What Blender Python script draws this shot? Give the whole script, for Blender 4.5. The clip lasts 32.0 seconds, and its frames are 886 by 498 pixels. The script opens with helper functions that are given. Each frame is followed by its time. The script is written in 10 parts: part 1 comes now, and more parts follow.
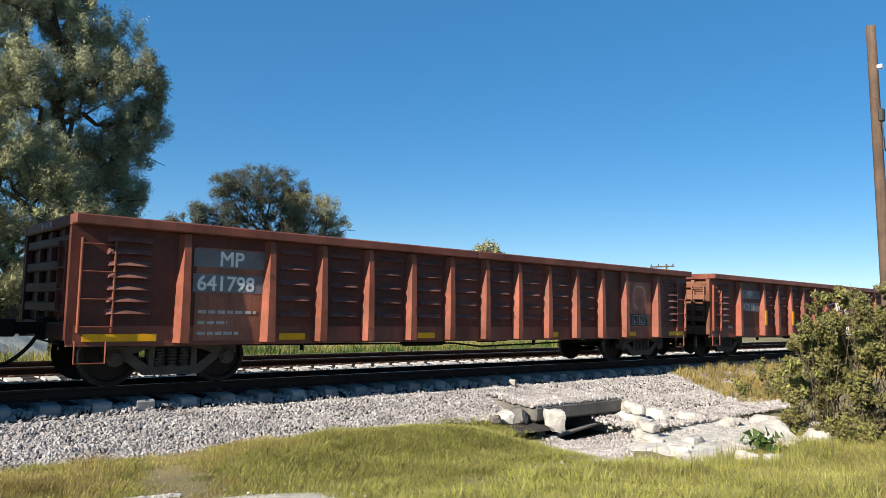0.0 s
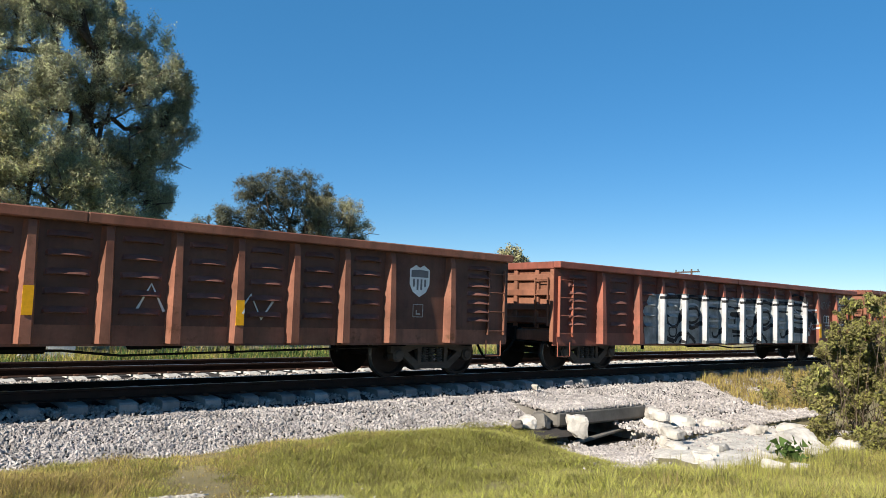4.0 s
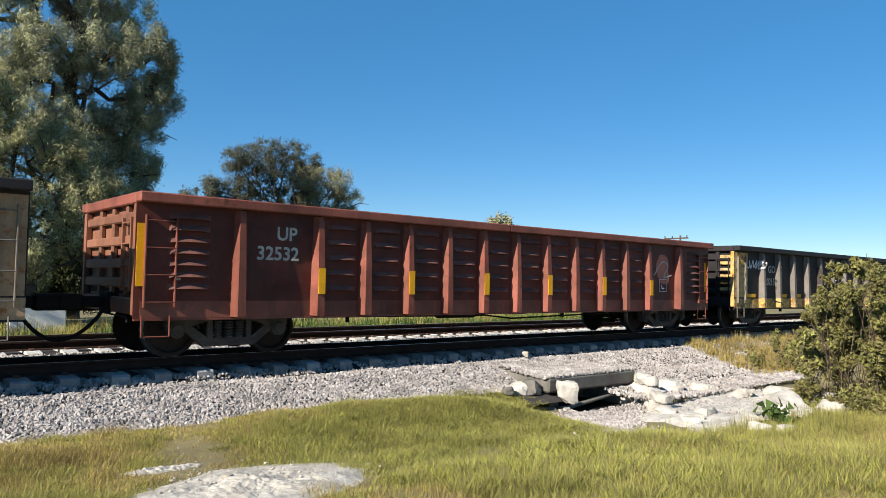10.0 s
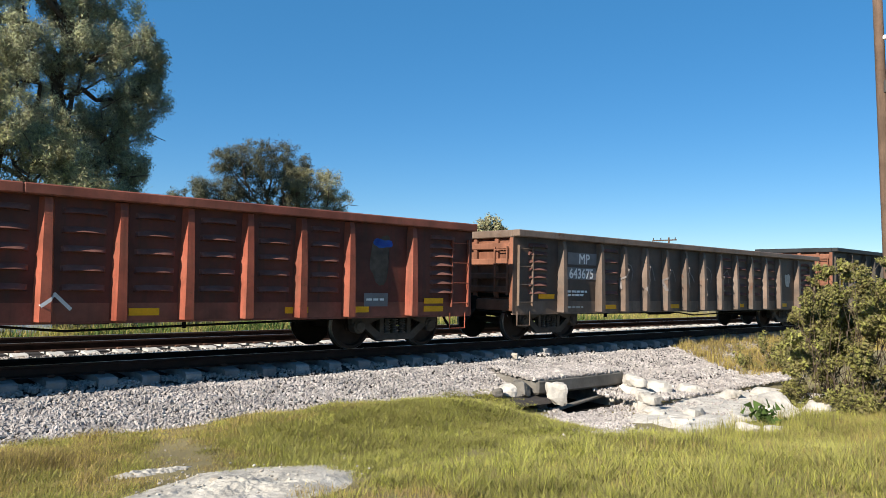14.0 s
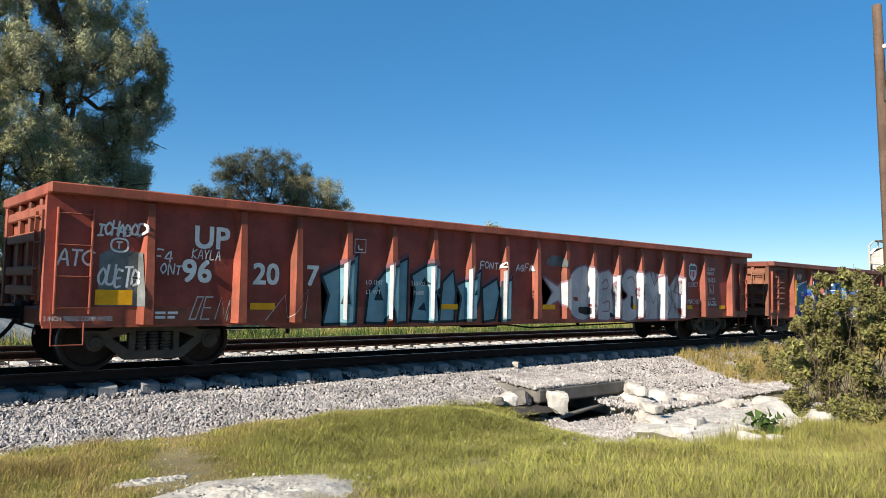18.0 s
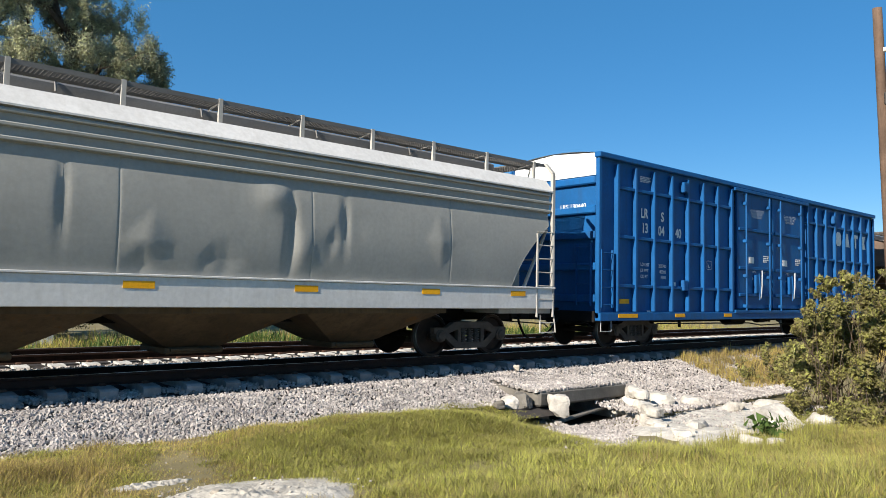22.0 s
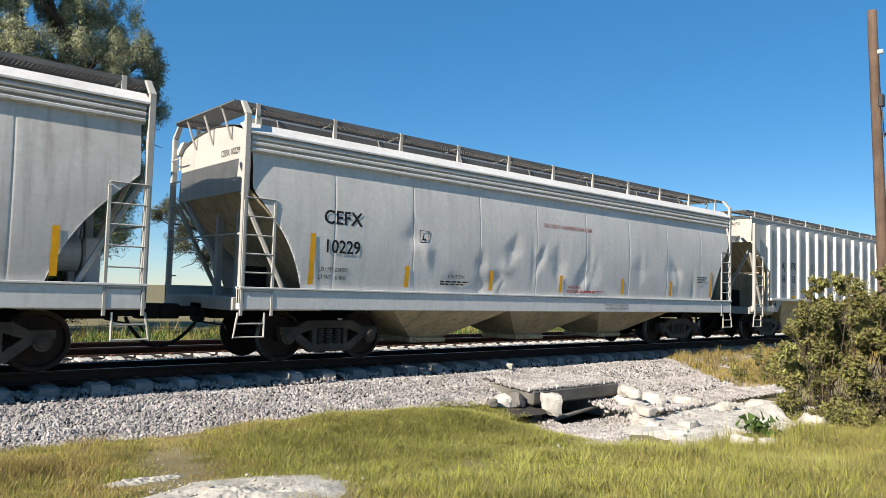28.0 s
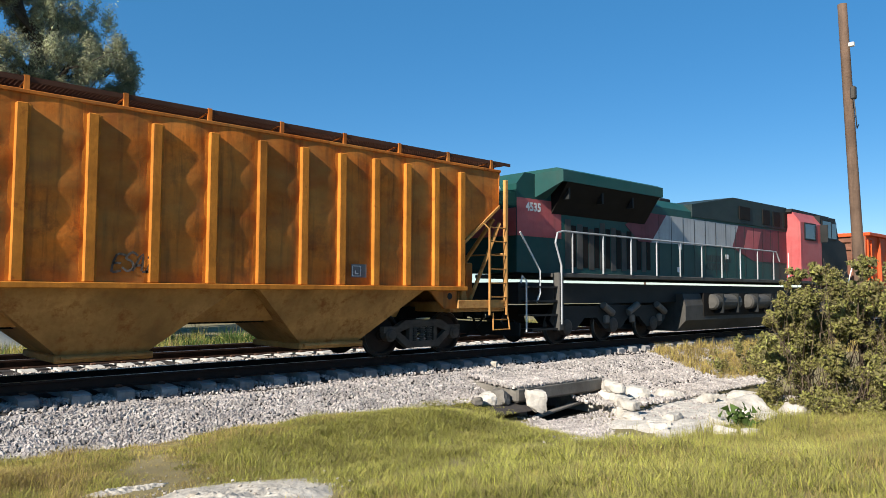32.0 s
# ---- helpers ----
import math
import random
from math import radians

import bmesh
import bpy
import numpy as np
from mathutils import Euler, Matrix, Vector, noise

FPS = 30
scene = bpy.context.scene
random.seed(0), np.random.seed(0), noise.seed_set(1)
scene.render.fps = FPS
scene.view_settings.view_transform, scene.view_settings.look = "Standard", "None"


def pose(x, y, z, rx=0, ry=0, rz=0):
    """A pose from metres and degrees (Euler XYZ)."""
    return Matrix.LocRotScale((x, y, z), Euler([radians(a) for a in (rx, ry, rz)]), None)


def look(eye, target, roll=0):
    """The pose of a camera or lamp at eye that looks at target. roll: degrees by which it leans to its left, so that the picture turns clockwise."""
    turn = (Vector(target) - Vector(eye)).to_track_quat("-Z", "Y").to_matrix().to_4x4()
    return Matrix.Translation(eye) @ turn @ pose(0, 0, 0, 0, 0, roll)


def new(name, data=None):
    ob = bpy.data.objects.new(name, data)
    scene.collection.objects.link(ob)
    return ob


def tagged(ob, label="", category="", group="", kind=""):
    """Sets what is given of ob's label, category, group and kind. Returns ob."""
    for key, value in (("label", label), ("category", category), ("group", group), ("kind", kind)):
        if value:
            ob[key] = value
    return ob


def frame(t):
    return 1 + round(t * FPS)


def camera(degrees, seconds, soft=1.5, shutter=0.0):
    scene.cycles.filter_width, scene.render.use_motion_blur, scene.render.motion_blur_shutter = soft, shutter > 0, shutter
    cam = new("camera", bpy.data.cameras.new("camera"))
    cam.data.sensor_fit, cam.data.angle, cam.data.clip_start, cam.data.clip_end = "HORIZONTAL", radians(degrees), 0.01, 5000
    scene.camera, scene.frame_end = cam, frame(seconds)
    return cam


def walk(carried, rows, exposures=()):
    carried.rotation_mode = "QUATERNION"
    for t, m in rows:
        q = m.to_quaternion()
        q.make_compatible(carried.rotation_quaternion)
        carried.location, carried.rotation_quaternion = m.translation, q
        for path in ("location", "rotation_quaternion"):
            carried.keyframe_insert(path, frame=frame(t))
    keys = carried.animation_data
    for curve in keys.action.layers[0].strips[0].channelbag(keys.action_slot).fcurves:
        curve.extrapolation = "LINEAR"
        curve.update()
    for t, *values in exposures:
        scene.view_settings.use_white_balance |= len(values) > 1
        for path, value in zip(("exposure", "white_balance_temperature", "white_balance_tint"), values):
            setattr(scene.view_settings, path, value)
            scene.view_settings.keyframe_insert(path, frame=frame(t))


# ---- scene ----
cam = camera(62.54, 32.0, soft=0.45)
EYE = (0.0, 0.0, 1.32)
# seconds, yaw, pitch, roll: a hand-held camera that only turns
TURNS = [
    (0.0, -41.32, 4.66, -1.39),
    (0.5, -41.30, 4.50, -1.49),
    (1.0, -40.68, 4.46, -1.51),
    (1.5, -40.39, 4.38, -1.58),
    (2.0, -40.25, 4.58, -1.62),
    (2.5, -40.02, 4.61, -1.66),
    (3.0, -39.72, 4.84, -1.62),
    (3.5, -39.61, 4.91, -1.87),
    (5.5, -39.38, 4.98, -1.60),
    (6.0, -40.11, 5.16, -1.49),
    (6.5, -41.20, 5.12, -1.57),
    (7.0, -41.39, 5.37, -1.63),
    (7.5, -41.12, 5.23, -1.63),
    (8.0, -41.11, 4.42, -1.51),
    (8.5, -39.70, 3.13, -1.33),
    (9.0, -40.13, 2.22, -1.19),
    (9.5, -40.36, 2.12, -1.11),
    (10.0, -40.31, 2.51, -1.15),
    (10.5, -40.24, 2.41, -1.29),
    (11.0, -40.12, 2.54, -1.23),
    (11.5, -39.97, 2.74, -1.20),
    (12.0, -40.04, 3.04, -1.32),
    (12.5, -40.28, 2.91, -1.69),
    (13.0, -40.50, 2.74, -1.46),
    (13.5, -40.67, 2.70, -1.26),
    (14.0, -41.14, 2.66, -1.16),
    (14.5, -41.57, 2.95, -0.98),
    (16.5, -41.50, 3.29, -1.13),
    (17.0, -41.35, 3.35, -1.15),
    (17.5, -41.10, 3.30, -1.25),
    (18.0, -41.08, 3.31, -1.19),
    (18.5, -40.85, 3.25, -1.12),
    (19.0, -40.69, 3.38, -1.23),
    (19.5, -40.67, 3.32, -1.33),
    (20.0, -40.76, 3.32, -1.24),
    (20.5, -40.83, 3.18, -0.99),
    (21.0, -40.80, 3.21, -1.07),
    (21.5, -41.04, 3.59, -1.24),
    (22.0, -41.01, 3.57, -1.16),
    (22.5, -41.16, 3.72, -1.09),
    (23.0, -40.88, 3.84, -1.37),
    (23.5, -40.78, 3.85, -1.58),
    (24.0, -41.00, 4.00, -1.50),
    (24.5, -40.97, 4.08, -1.38),
    (26.5, -41.70, 3.48, -1.22),
    (27.0, -41.34, 3.51, -1.45),
    (27.5, -41.37, 3.30, -1.50),
    (28.0, -41.49, 3.42, -1.61),
    (28.5, -41.59, 3.41, -1.38),
    (29.0, -41.90, 3.54, -1.21),
    (29.5, -41.85, 3.63, -1.01),
    (30.0, -42.41, 3.51, -0.99),
    (30.5, -42.87, 3.49, -0.64),
    (31.0, -43.18, 3.63, -0.46),
    (31.5, -43.10, 3.61, -0.40),
    (32.0, -42.85, 3.41, -0.22),
]
walk(cam, [(t, pose(*EYE, 90 + pitch, roll, yaw)) for t, yaw, pitch, roll in TURNS])

# ---- daylight: a low winter sun from along the line, clear sky ----
SUN_EL, SUN_AZ = 31.0, 7.5      # elevation; degrees towards the viewer's side of the track
world = bpy.data.worlds.new("sky")
scene.world = world
world.use_nodes = True
wn = world.node_tree.nodes
sky = wn.new("ShaderNodeTexSky")
sky.sky_type = "NISHITA"
sky.sun_disc = False
sky.sun_elevation = radians(SUN_EL)
to_sun = Vector((-math.cos(radians(SUN_AZ)) * math.cos(radians(SUN_EL)), -math.sin(radians(SUN_AZ)) * math.cos(radians(SUN_EL)), math.sin(radians(SUN_EL))))
sky.sun_rotation = math.atan2(to_sun.x, to_sun.y)
sky.altitude = 1800
sky.air_density = 1.0
sky.dust_density = 0.0
sky.ozone_density = 2.0
wn["Background"].inputs["Strength"].default_value = 0.0675
deep = wn.new("ShaderNodeHueSaturation")
deep.inputs["Saturation"].default_value = 1.36
world.node_tree.links.new(sky.outputs["Color"], deep.inputs["Color"])
even = wn.new("ShaderNodeMix")          # dry high-country air: a flatter, bluer sky towards the horizon
even.data_type = "RGBA"
even.inputs[0].default_value = 0.4
even.inputs[7].default_value = (0.7, 2.55, 5.0, 1)
world.node_tree.links.new(deep.outputs["Color"], even.inputs[6])
world.node_tree.links.new(even.outputs[2], wn["Background"].inputs["Color"])
sun = new("sun", bpy.data.lights.new("sun", "SUN"))
sun.data.energy = 5.0
sun.data.angle = radians(0.53)
sun.data.color = (1.0, 0.91, 0.78)
sun.matrix_world = look((0, 0, 60), Vector((0, 0, 60)) - to_sun)
scene.view_settings.exposure = 1.0

# ---- mesh and material helpers ----
class Geo:
    """Collects the faces of one part."""

    def __init__(self):
        self.v, self.f, self.m = [], [], []

    def add(self, pts, faces, m=0):
        k = len(self.v)
        self.v += [tuple(p) for p in pts]
        self.f += [tuple(k + i for i in fc) for fc in faces]
        self.m += [m] * len(faces)
        return self

    def box(self, x0, x1, y0, y1, z0, z1, c=0.0, m=0):
        if not c:
            p = [(x, y, z) for x in (x0, x1) for y in (y0, y1) for z in (z0, z1)]
            return self.add(p, [(0, 1, 3, 2), (4, 6, 7, 5), (0, 4, 5, 1), (2, 3, 7, 6), (0, 2, 6, 4), (1, 5, 7, 3)], m)
        pts, idx = [], {}
        for i, (x, sx) in enumerate(((x0, 1), (x1, -1))):
            for j, (y, sy) in enumerate(((y0, 1), (y1, -1))):
                for k, (z, sz) in enumerate(((z0, 1), (z1, -1))):
                    for a in range(3):
                        idx[i, j, k, a] = len(pts)
                        pts.append((x + (a != 0) * sx * c, y + (a != 1) * sy * c, z + (a != 2) * sz * c))
        fs = []
        for s in (0, 1):
            fs.append([idx[s, 0, 0, 0], idx[s, 1, 0, 0], idx[s, 1, 1, 0], idx[s, 0, 1, 0]][:: -1 if s == 0 else 1])
            fs.append([idx[0, s, 0, 1], idx[0, s, 1, 1], idx[1, s, 1, 1], idx[1, s, 0, 1]][:: -1 if s == 0 else 1])
            fs.append([idx[0, 0, s, 2], idx[1, 0, s, 2], idx[1, 1, s, 2], idx[0, 1, s, 2]][:: -1 if s == 0 else 1])
        for a in (0, 1):
            for b in (0, 1):
                fs.append([idx[0, a, b, 1], idx[1, a, b, 1], idx[1, a, b, 2], idx[0, a, b, 2]])
                fs.append([idx[a, 0, b, 0], idx[a, 1, b, 0], idx[a, 1, b, 2], idx[a, 0, b, 2]])
                fs.append([idx[a, b, 0, 0], idx[a, b, 1, 0], idx[a, b, 1, 1], idx[a, b, 0, 1]])
        for i in (0, 1):
            for j in (0, 1):
                for k in (0, 1):
                    fs.append([idx[i, j, k, 0], idx[i, j, k, 1], idx[i, j, k, 2]])
        return self.add(pts, fs, m)

    def cyl(self, p, q, r, n=10, m=0, r2=None, caps=True):
        p, q = Vector(p), Vector(q)
        d = (q - p).normalized()
        u = d.orthogonal().normalized()
        w = d.cross(u)
        r2 = r if r2 is None else r2
        pts = []
        for c, rr in ((p, r), (q, r2)):
            for i in range(n):
                a = 2 * math.pi * i / n
                pts.append(c + (u * math.cos(a) + w * math.sin(a)) * rr)
        fs = [(i, (i + 1) % n, n + (i + 1) % n, n + i) for i in range(n)]
        if caps:
            fs += [tuple(range(n))[::-1], tuple(range(n, 2 * n))]
        return self.add(pts, fs, m)

    def tube(self, pts, r, n=6, m=0):
        p = [Vector(q) for q in pts]
        u, rows = None, []
        for i, q in enumerate(p):
            d = ((p[min(i + 1, len(p) - 1)] - q).normalized() + (q - p[max(0, i - 1)]).normalized()).normalized()
            u = d.orthogonal().normalized() if u is None else (u - d * u.dot(d)).normalized()
            w = d.cross(u)
            rows.append([q + (u * math.cos(2 * math.pi * j / n) + w * math.sin(2 * math.pi * j / n)) * r for j in range(n)])
        k = len(self.v)
        self.v += [tuple(c) for rw in rows for c in rw]
        fs = [(k + i * n + j, k + i * n + (j + 1) % n, k + (i + 1) * n + (j + 1) % n, k + (i + 1) * n + j) for i in range(len(p) - 1) for j in range(n)]
        fs += [tuple(range(k, k + n))[::-1], tuple(range(k + (len(p) - 1) * n, k + len(p) * n))]
        self.f += fs
        self.m += [m] * len(fs)
        return self

    def prism(self, poly, axis, a0, a1, m=0):
        """An outline in the two other axes, drawn out along axis (0, 1, 2)."""
        def at(p, a):
            q = list(p)
            q.insert(axis, a)
            return q
        n = len(poly)
        fs = [tuple(range(n))[::-1], tuple(range(n, 2 * n))] + [(i, (i + 1) % n, n + (i + 1) % n, n + i) for i in range(n)]
        return self.add([at(p, a0) for p in poly] + [at(p, a1) for p in poly], fs, m)

    def grid(self, rows, m=0):
        nu, nv = len(rows), len(rows[0])
        fs = [(i * nv + j, i * nv + j + 1, (i + 1) * nv + j + 1, (i + 1) * nv + j) for i in range(nu - 1) for j in range(nv - 1)]
        return self.add([p for r in rows for p in r], fs, m)

    def ball(self, c, r, n=8, m=0, sx=1, sy=1, sz=1):
        rows = [[(c[0] + sx * r * math.sin(a) * math.cos(b), c[1] + sy * r * math.sin(a) * math.sin(b), c[2] + sz * r * math.cos(a))
                 for b in (2 * math.pi * j / n for j in range(n + 1))] for a in (math.pi * i / (n // 2) for i in range(n // 2 + 1))]
        return self.grid(rows, m)

    def mesh(self, name, mats, smooth=False):
        me = bpy.data.meshes.new(name)
        me.from_pydata(self.v, [], self.f)
        for mt in (mats if isinstance(mats, (list, tuple)) else [mats]):
            me.materials.append(mt)
        me.polygons.foreach_set("material_index", self.m)
        me.polygons.foreach_set("use_smooth", [smooth] * len(self.f))
        me.update()
        if not smooth:
            bm = bmesh.new()
            bm.from_mesh(me)
            if len(bm.faces) < 4000:
                bmesh.ops.recalc_face_normals(bm, faces=bm.faces)
                bm.to_mesh(me)
            bm.free()
        return me


def part(name, geo, mats, parent=None, label="", at=None, smooth=False):
    """One mesh object, under a thing or a part; geo may be a mesh that several share."""
    me = geo if isinstance(geo, bpy.types.Mesh) else geo.mesh(name, mats, smooth)
    ob = new(name, me)
    ob.parent = parent
    if at is not None:
        ob.matrix_basis = at if isinstance(at, Matrix) else Matrix.Translation(at)
    if label:
        tagged(ob, label)
    return ob


def thing(name, label, category, group="", kind="", at=(0, 0, 0)):
    ob = new(name)
    ob.location = at
    ob.empty_display_size = 0.3
    return tagged(ob, label, category, group, kind)


def surface(name, colour, rough=0.7, metal=0.0, var=0.25, scale=1.2, fine=30.0, bump=0.15, rust=0.0, rust_colour=(0.11, 0.045, 0.02),
            streak=0.0, streak_colour=(0.03, 0.025, 0.02), dust=0.0, dust_colour=(0.3, 0.25, 0.19), per_object=0.12, spec=0.15, island=0.0):
    """A weathered surface in metres: broad and fine variation, rust blotches, runs down the sides, dust."""
    mt = bpy.data.materials.new(name)
    mt.use_nodes = True
    nt = mt.node_tree
    n, l = nt.nodes, nt.links
    bsdf = n["Principled BSDF"]
    tc = n.new("ShaderNodeTexCoord")
    info = n.new("ShaderNodeObjectInfo")
    off = n.new("ShaderNodeVectorMath")
    off.operation = "MULTIPLY_ADD"
    l.new(info.outputs["Random"], off.inputs[0])
    off.inputs[1].default_value = (31.0, 17.0, 11.0)
    l.new(tc.outputs["Object"], off.inputs[2])

    def noise_at(sc, detail=6.0, stretch=None, rgh=0.6):
        t = n.new("ShaderNodeTexNoise")
        t.inputs["Scale"].default_value = sc
        t.inputs["Detail"].default_value = detail
        t.inputs["Roughness"].default_value = rgh
        src = off.outputs[0]
        if stretch:
            mp = n.new("ShaderNodeMapping")
            mp.inputs["Scale"].default_value = stretch
            l.new(src, mp.inputs["Vector"])
            src = mp.outputs[0]
        l.new(src, t.inputs["Vector"])
        return t.outputs["Fac"]

    def ramp(fac, a, b):
        r = n.new("ShaderNodeMapRange")
        r.inputs["From Min"].default_value, r.inputs["From Max"].default_value = a, b
        l.new(fac, r.inputs["Value"])
        return r.outputs["Result"]

    def mix(fac, a, b, mode="MIX"):
        x = n.new("ShaderNodeMix")
        x.data_type, x.blend_type = "RGBA", mode
        for sock, val in ((x.inputs[0], fac), (x.inputs[6], a), (x.inputs[7], b)):
            if isinstance(val, (tuple, list)):
                sock.default_value = (*val, 1)
            elif isinstance(val, (int, float)):
                sock.default_value = val
            else:
                l.new(val, sock)
        return x.outputs[2]

    def times(fac, k):
        x = n.new("ShaderNodeMath")
        x.operation = "MULTIPLY"
        l.new(fac, x.inputs[0])
        x.inputs[1].default_value = k
        return x.outputs[0]

    lo = tuple(max(0.0, c * (1 - var)) for c in colour)
    hi = tuple(min(1.0, c * (1 + var)) for c in colour)
    broad = noise_at(scale)
    col = mix(ramp(broad, 0.3, 0.7), lo, hi)
    small = noise_at(fine, 4.0)
    col = mix(times(ramp(small, 0.35, 0.75), 0.35), col, tuple(c * 0.6 for c in colour))
    if per_object:
        hsv = n.new("ShaderNodeHueSaturation")
        l.new(col, hsv.inputs["Color"])
        rr = n.new("ShaderNodeMapRange")
        rr.inputs["To Min"].default_value, rr.inputs["To Max"].default_value = 1 - per_object, 1 + per_object
        l.new(info.outputs["Random"], rr.inputs["Value"])
        l.new(rr.outputs[0], hsv.inputs["Value"])
        col = hsv.outputs[0]
    if island:
        geo = n.new("ShaderNodeNewGeometry")
        hsv = n.new("ShaderNodeHueSaturation")
        l.new(col, hsv.inputs["Color"])
        for sock, k in (("Value", island), ("Saturation", island * 0.4), ("Hue", 0.0)):
            rr = n.new("ShaderNodeMapRange")
            rr.inputs["To Min"].default_value, rr.inputs["To Max"].default_value = (1 - k, 1 + k) if k else (0.475, 0.52)
            l.new(geo.outputs["Random Per Island"], rr.inputs["Value"])
            l.new(rr.outputs[0], hsv.inputs[sock])
        col = hsv.outputs[0]
    if rust:
        spots = ramp(noise_at(scale * 2.6, 10.0, rgh=0.72), 0.68 - 0.3 * rust, 0.76 - 0.2 * rust)
        col = mix(spots, col, rust_colour)
    if streak:
        runs = ramp(noise_at(1.0, 5.0, (7.0, 7.0, 0.45)), 0.5, 0.75)
        col = mix(times(runs, streak), col, streak_colour)
    if dust:
        haze = ramp(noise_at(scale * 0.8, 4.0, (1.0, 1.0, 2.0)), 0.35, 0.75)
        col = mix(times(haze, dust), col, dust_colour)
    l.new(col, bsdf.inputs["Base Color"])
    rg = n.new("ShaderNodeMapRange")
    rg.inputs["To Min"].default_value, rg.inputs["To Max"].default_value = max(0.05, rough - 0.12), min(1.0, rough + 0.12)
    l.new(broad, rg.inputs["Value"])
    l.new(rg.outputs[0], bsdf.inputs["Roughness"])
    bsdf.inputs["Metallic"].default_value = metal
    bsdf.inputs["Specular IOR Level"].default_value = spec
    if bump:
        bp = n.new("ShaderNodeBump")
        bp.inputs["Strength"].default_value = bump
        bp.inputs["Distance"].default_value = 0.02
        l.new(small, bp.inputs["Height"])
        l.new(bp.outputs[0], bsdf.inputs["Normal"])
    return mt


TEXT_CACHE = {}


def text_mesh(body, size, fat=0.0, narrow=1.0):
    """Flat lettering, in x and z, facing the viewer's side, from the built-in font; size is the height of its capitals."""
    key = (body, size, fat, narrow)
    if key not in TEXT_CACHE:
        cu = bpy.data.curves.new("lettering", "FONT")
        cu.body, cu.size, cu.resolution_u = body, size / 0.69, 3
        cu.align_x = "LEFT"
        ob = bpy.data.objects.new("lettering", cu)
        me = bpy.data.meshes.new_from_object(ob)
        bpy.data.objects.remove(ob)
        me.transform(Matrix(((narrow, 0, 0, 0), (0, 0, -1, 0), (0, 1, 0, 0), (0, 0, 0, 1))))
        if fat:                              # bold: the same letters laid over one another, a little apart
            bm = bmesh.new()
            for k, (dx, dz) in enumerate(((-1, -1), (1, -1), (-1, 1), (1, 1))):
                keep = len(bm.verts)
                bm.from_mesh(me)
                bm.verts.ensure_lookup_table()
                bmesh.ops.translate(bm, verts=bm.verts[keep:], vec=(dx * fat, -0.0005 * k, dz * fat))
            bm.to_mesh(me)
            bm.free()
        TEXT_CACHE[key] = me
    return TEXT_CACHE[key]


def letter(car, body, x, z, size, mt, y=-1.452, name="lettering", fat=0.0, narrow=1.0):
    me = text_mesh(body, size, fat, narrow).copy()
    me.materials.clear()
    me.materials.append(mt)
    return part(name, me, mt, car, at=(x, y, z))


def bars(car, x, z, widths, h, mt, y=-1.452, step=None):
    """Lines of small writing that cannot be read."""
    g = Geo()
    for k, w in enumerate(widths):
        zz = z - k * (step or h * 1.7)
        xx = x
        while xx < x + w - 0.01:
            ww = min(0.09 + 0.07 * random.random(), x + w - xx)
            g.box(xx, xx + ww, y - 0.002, y + 0.002, zz - h, zz)
            xx += ww + 0.035
    return tagged(part("stencil_lines", g, mt, car), "small stencilled lines", kind="stuff")


def conform(name, loops, car, mt, edges, depth, lift=0.004, base=-1.44):
    """Sprayed paint: flat shapes in x and z, cut at the posts and laid over sheet and posts, each an object. edges: x of the posts' bends; depth(x): how far the side stands out."""
    for k, pts in enumerate(loops):
        bm = bmesh.new()
        if pts[0] == "ribbon":
            left = [bm.verts.new((x, 0, z)) for x, z in pts[1]]
            right = [bm.verts.new((x, 0, z)) for x, z in pts[2]]
            for i in range(len(left) - 1):
                bm.faces.new((left[i], left[i + 1], right[i + 1], right[i]))
        else:
            f = bm.faces.new([bm.verts.new((x, 0, z)) for x, z in pts])
            bmesh.ops.triangulate(bm, faces=[f])
        drape(bm, edges, depth, lift + 0.0004 * (k % 9), base)
        me = bpy.data.meshes.new(name)
        bm.to_mesh(me)
        bm.free()
        me.materials.append(mt)
        part(name, me, mt, car)


def drape(bm, edges, depth, lift, base):
    xs = [v.co.x for v in bm.verts]
    for e in edges:
        if min(xs) < e < max(xs):
            bmesh.ops.bisect_plane(bm, geom=bm.verts[:] + bm.edges[:] + bm.faces[:], plane_co=(e, 0, 0), plane_no=(1, 0, 0), dist=0.0005)
    for v in bm.verts:
        v.co.y = base - depth(v.co.x) - lift + v.co.y
    bmesh.ops.recalc_face_normals(bm, faces=bm.faces)


def blob(cx, cz, w, h, seed, rough=0.12, n=28, sq=2.6):
    """A rounded uneven outline, as of a bubble letter."""
    r = random.Random(seed)
    ph = [r.uniform(0, 6.28) for _ in range(4)]
    out = []
    for i in range(n):
        a = 2 * math.pi * i / n
        k = 1 + rough * (math.sin(2 * a + ph[0]) + 0.7 * math.sin(3 * a + ph[1]) + 0.5 * math.sin(5 * a + ph[2]))
        c, s = math.cos(a), math.sin(a)
        out.append((cx + 0.5 * w * k * math.copysign(abs(c) ** (2 / sq), c), cz + 0.5 * h * k * math.copysign(abs(s) ** (2 / sq), s)))
    return out


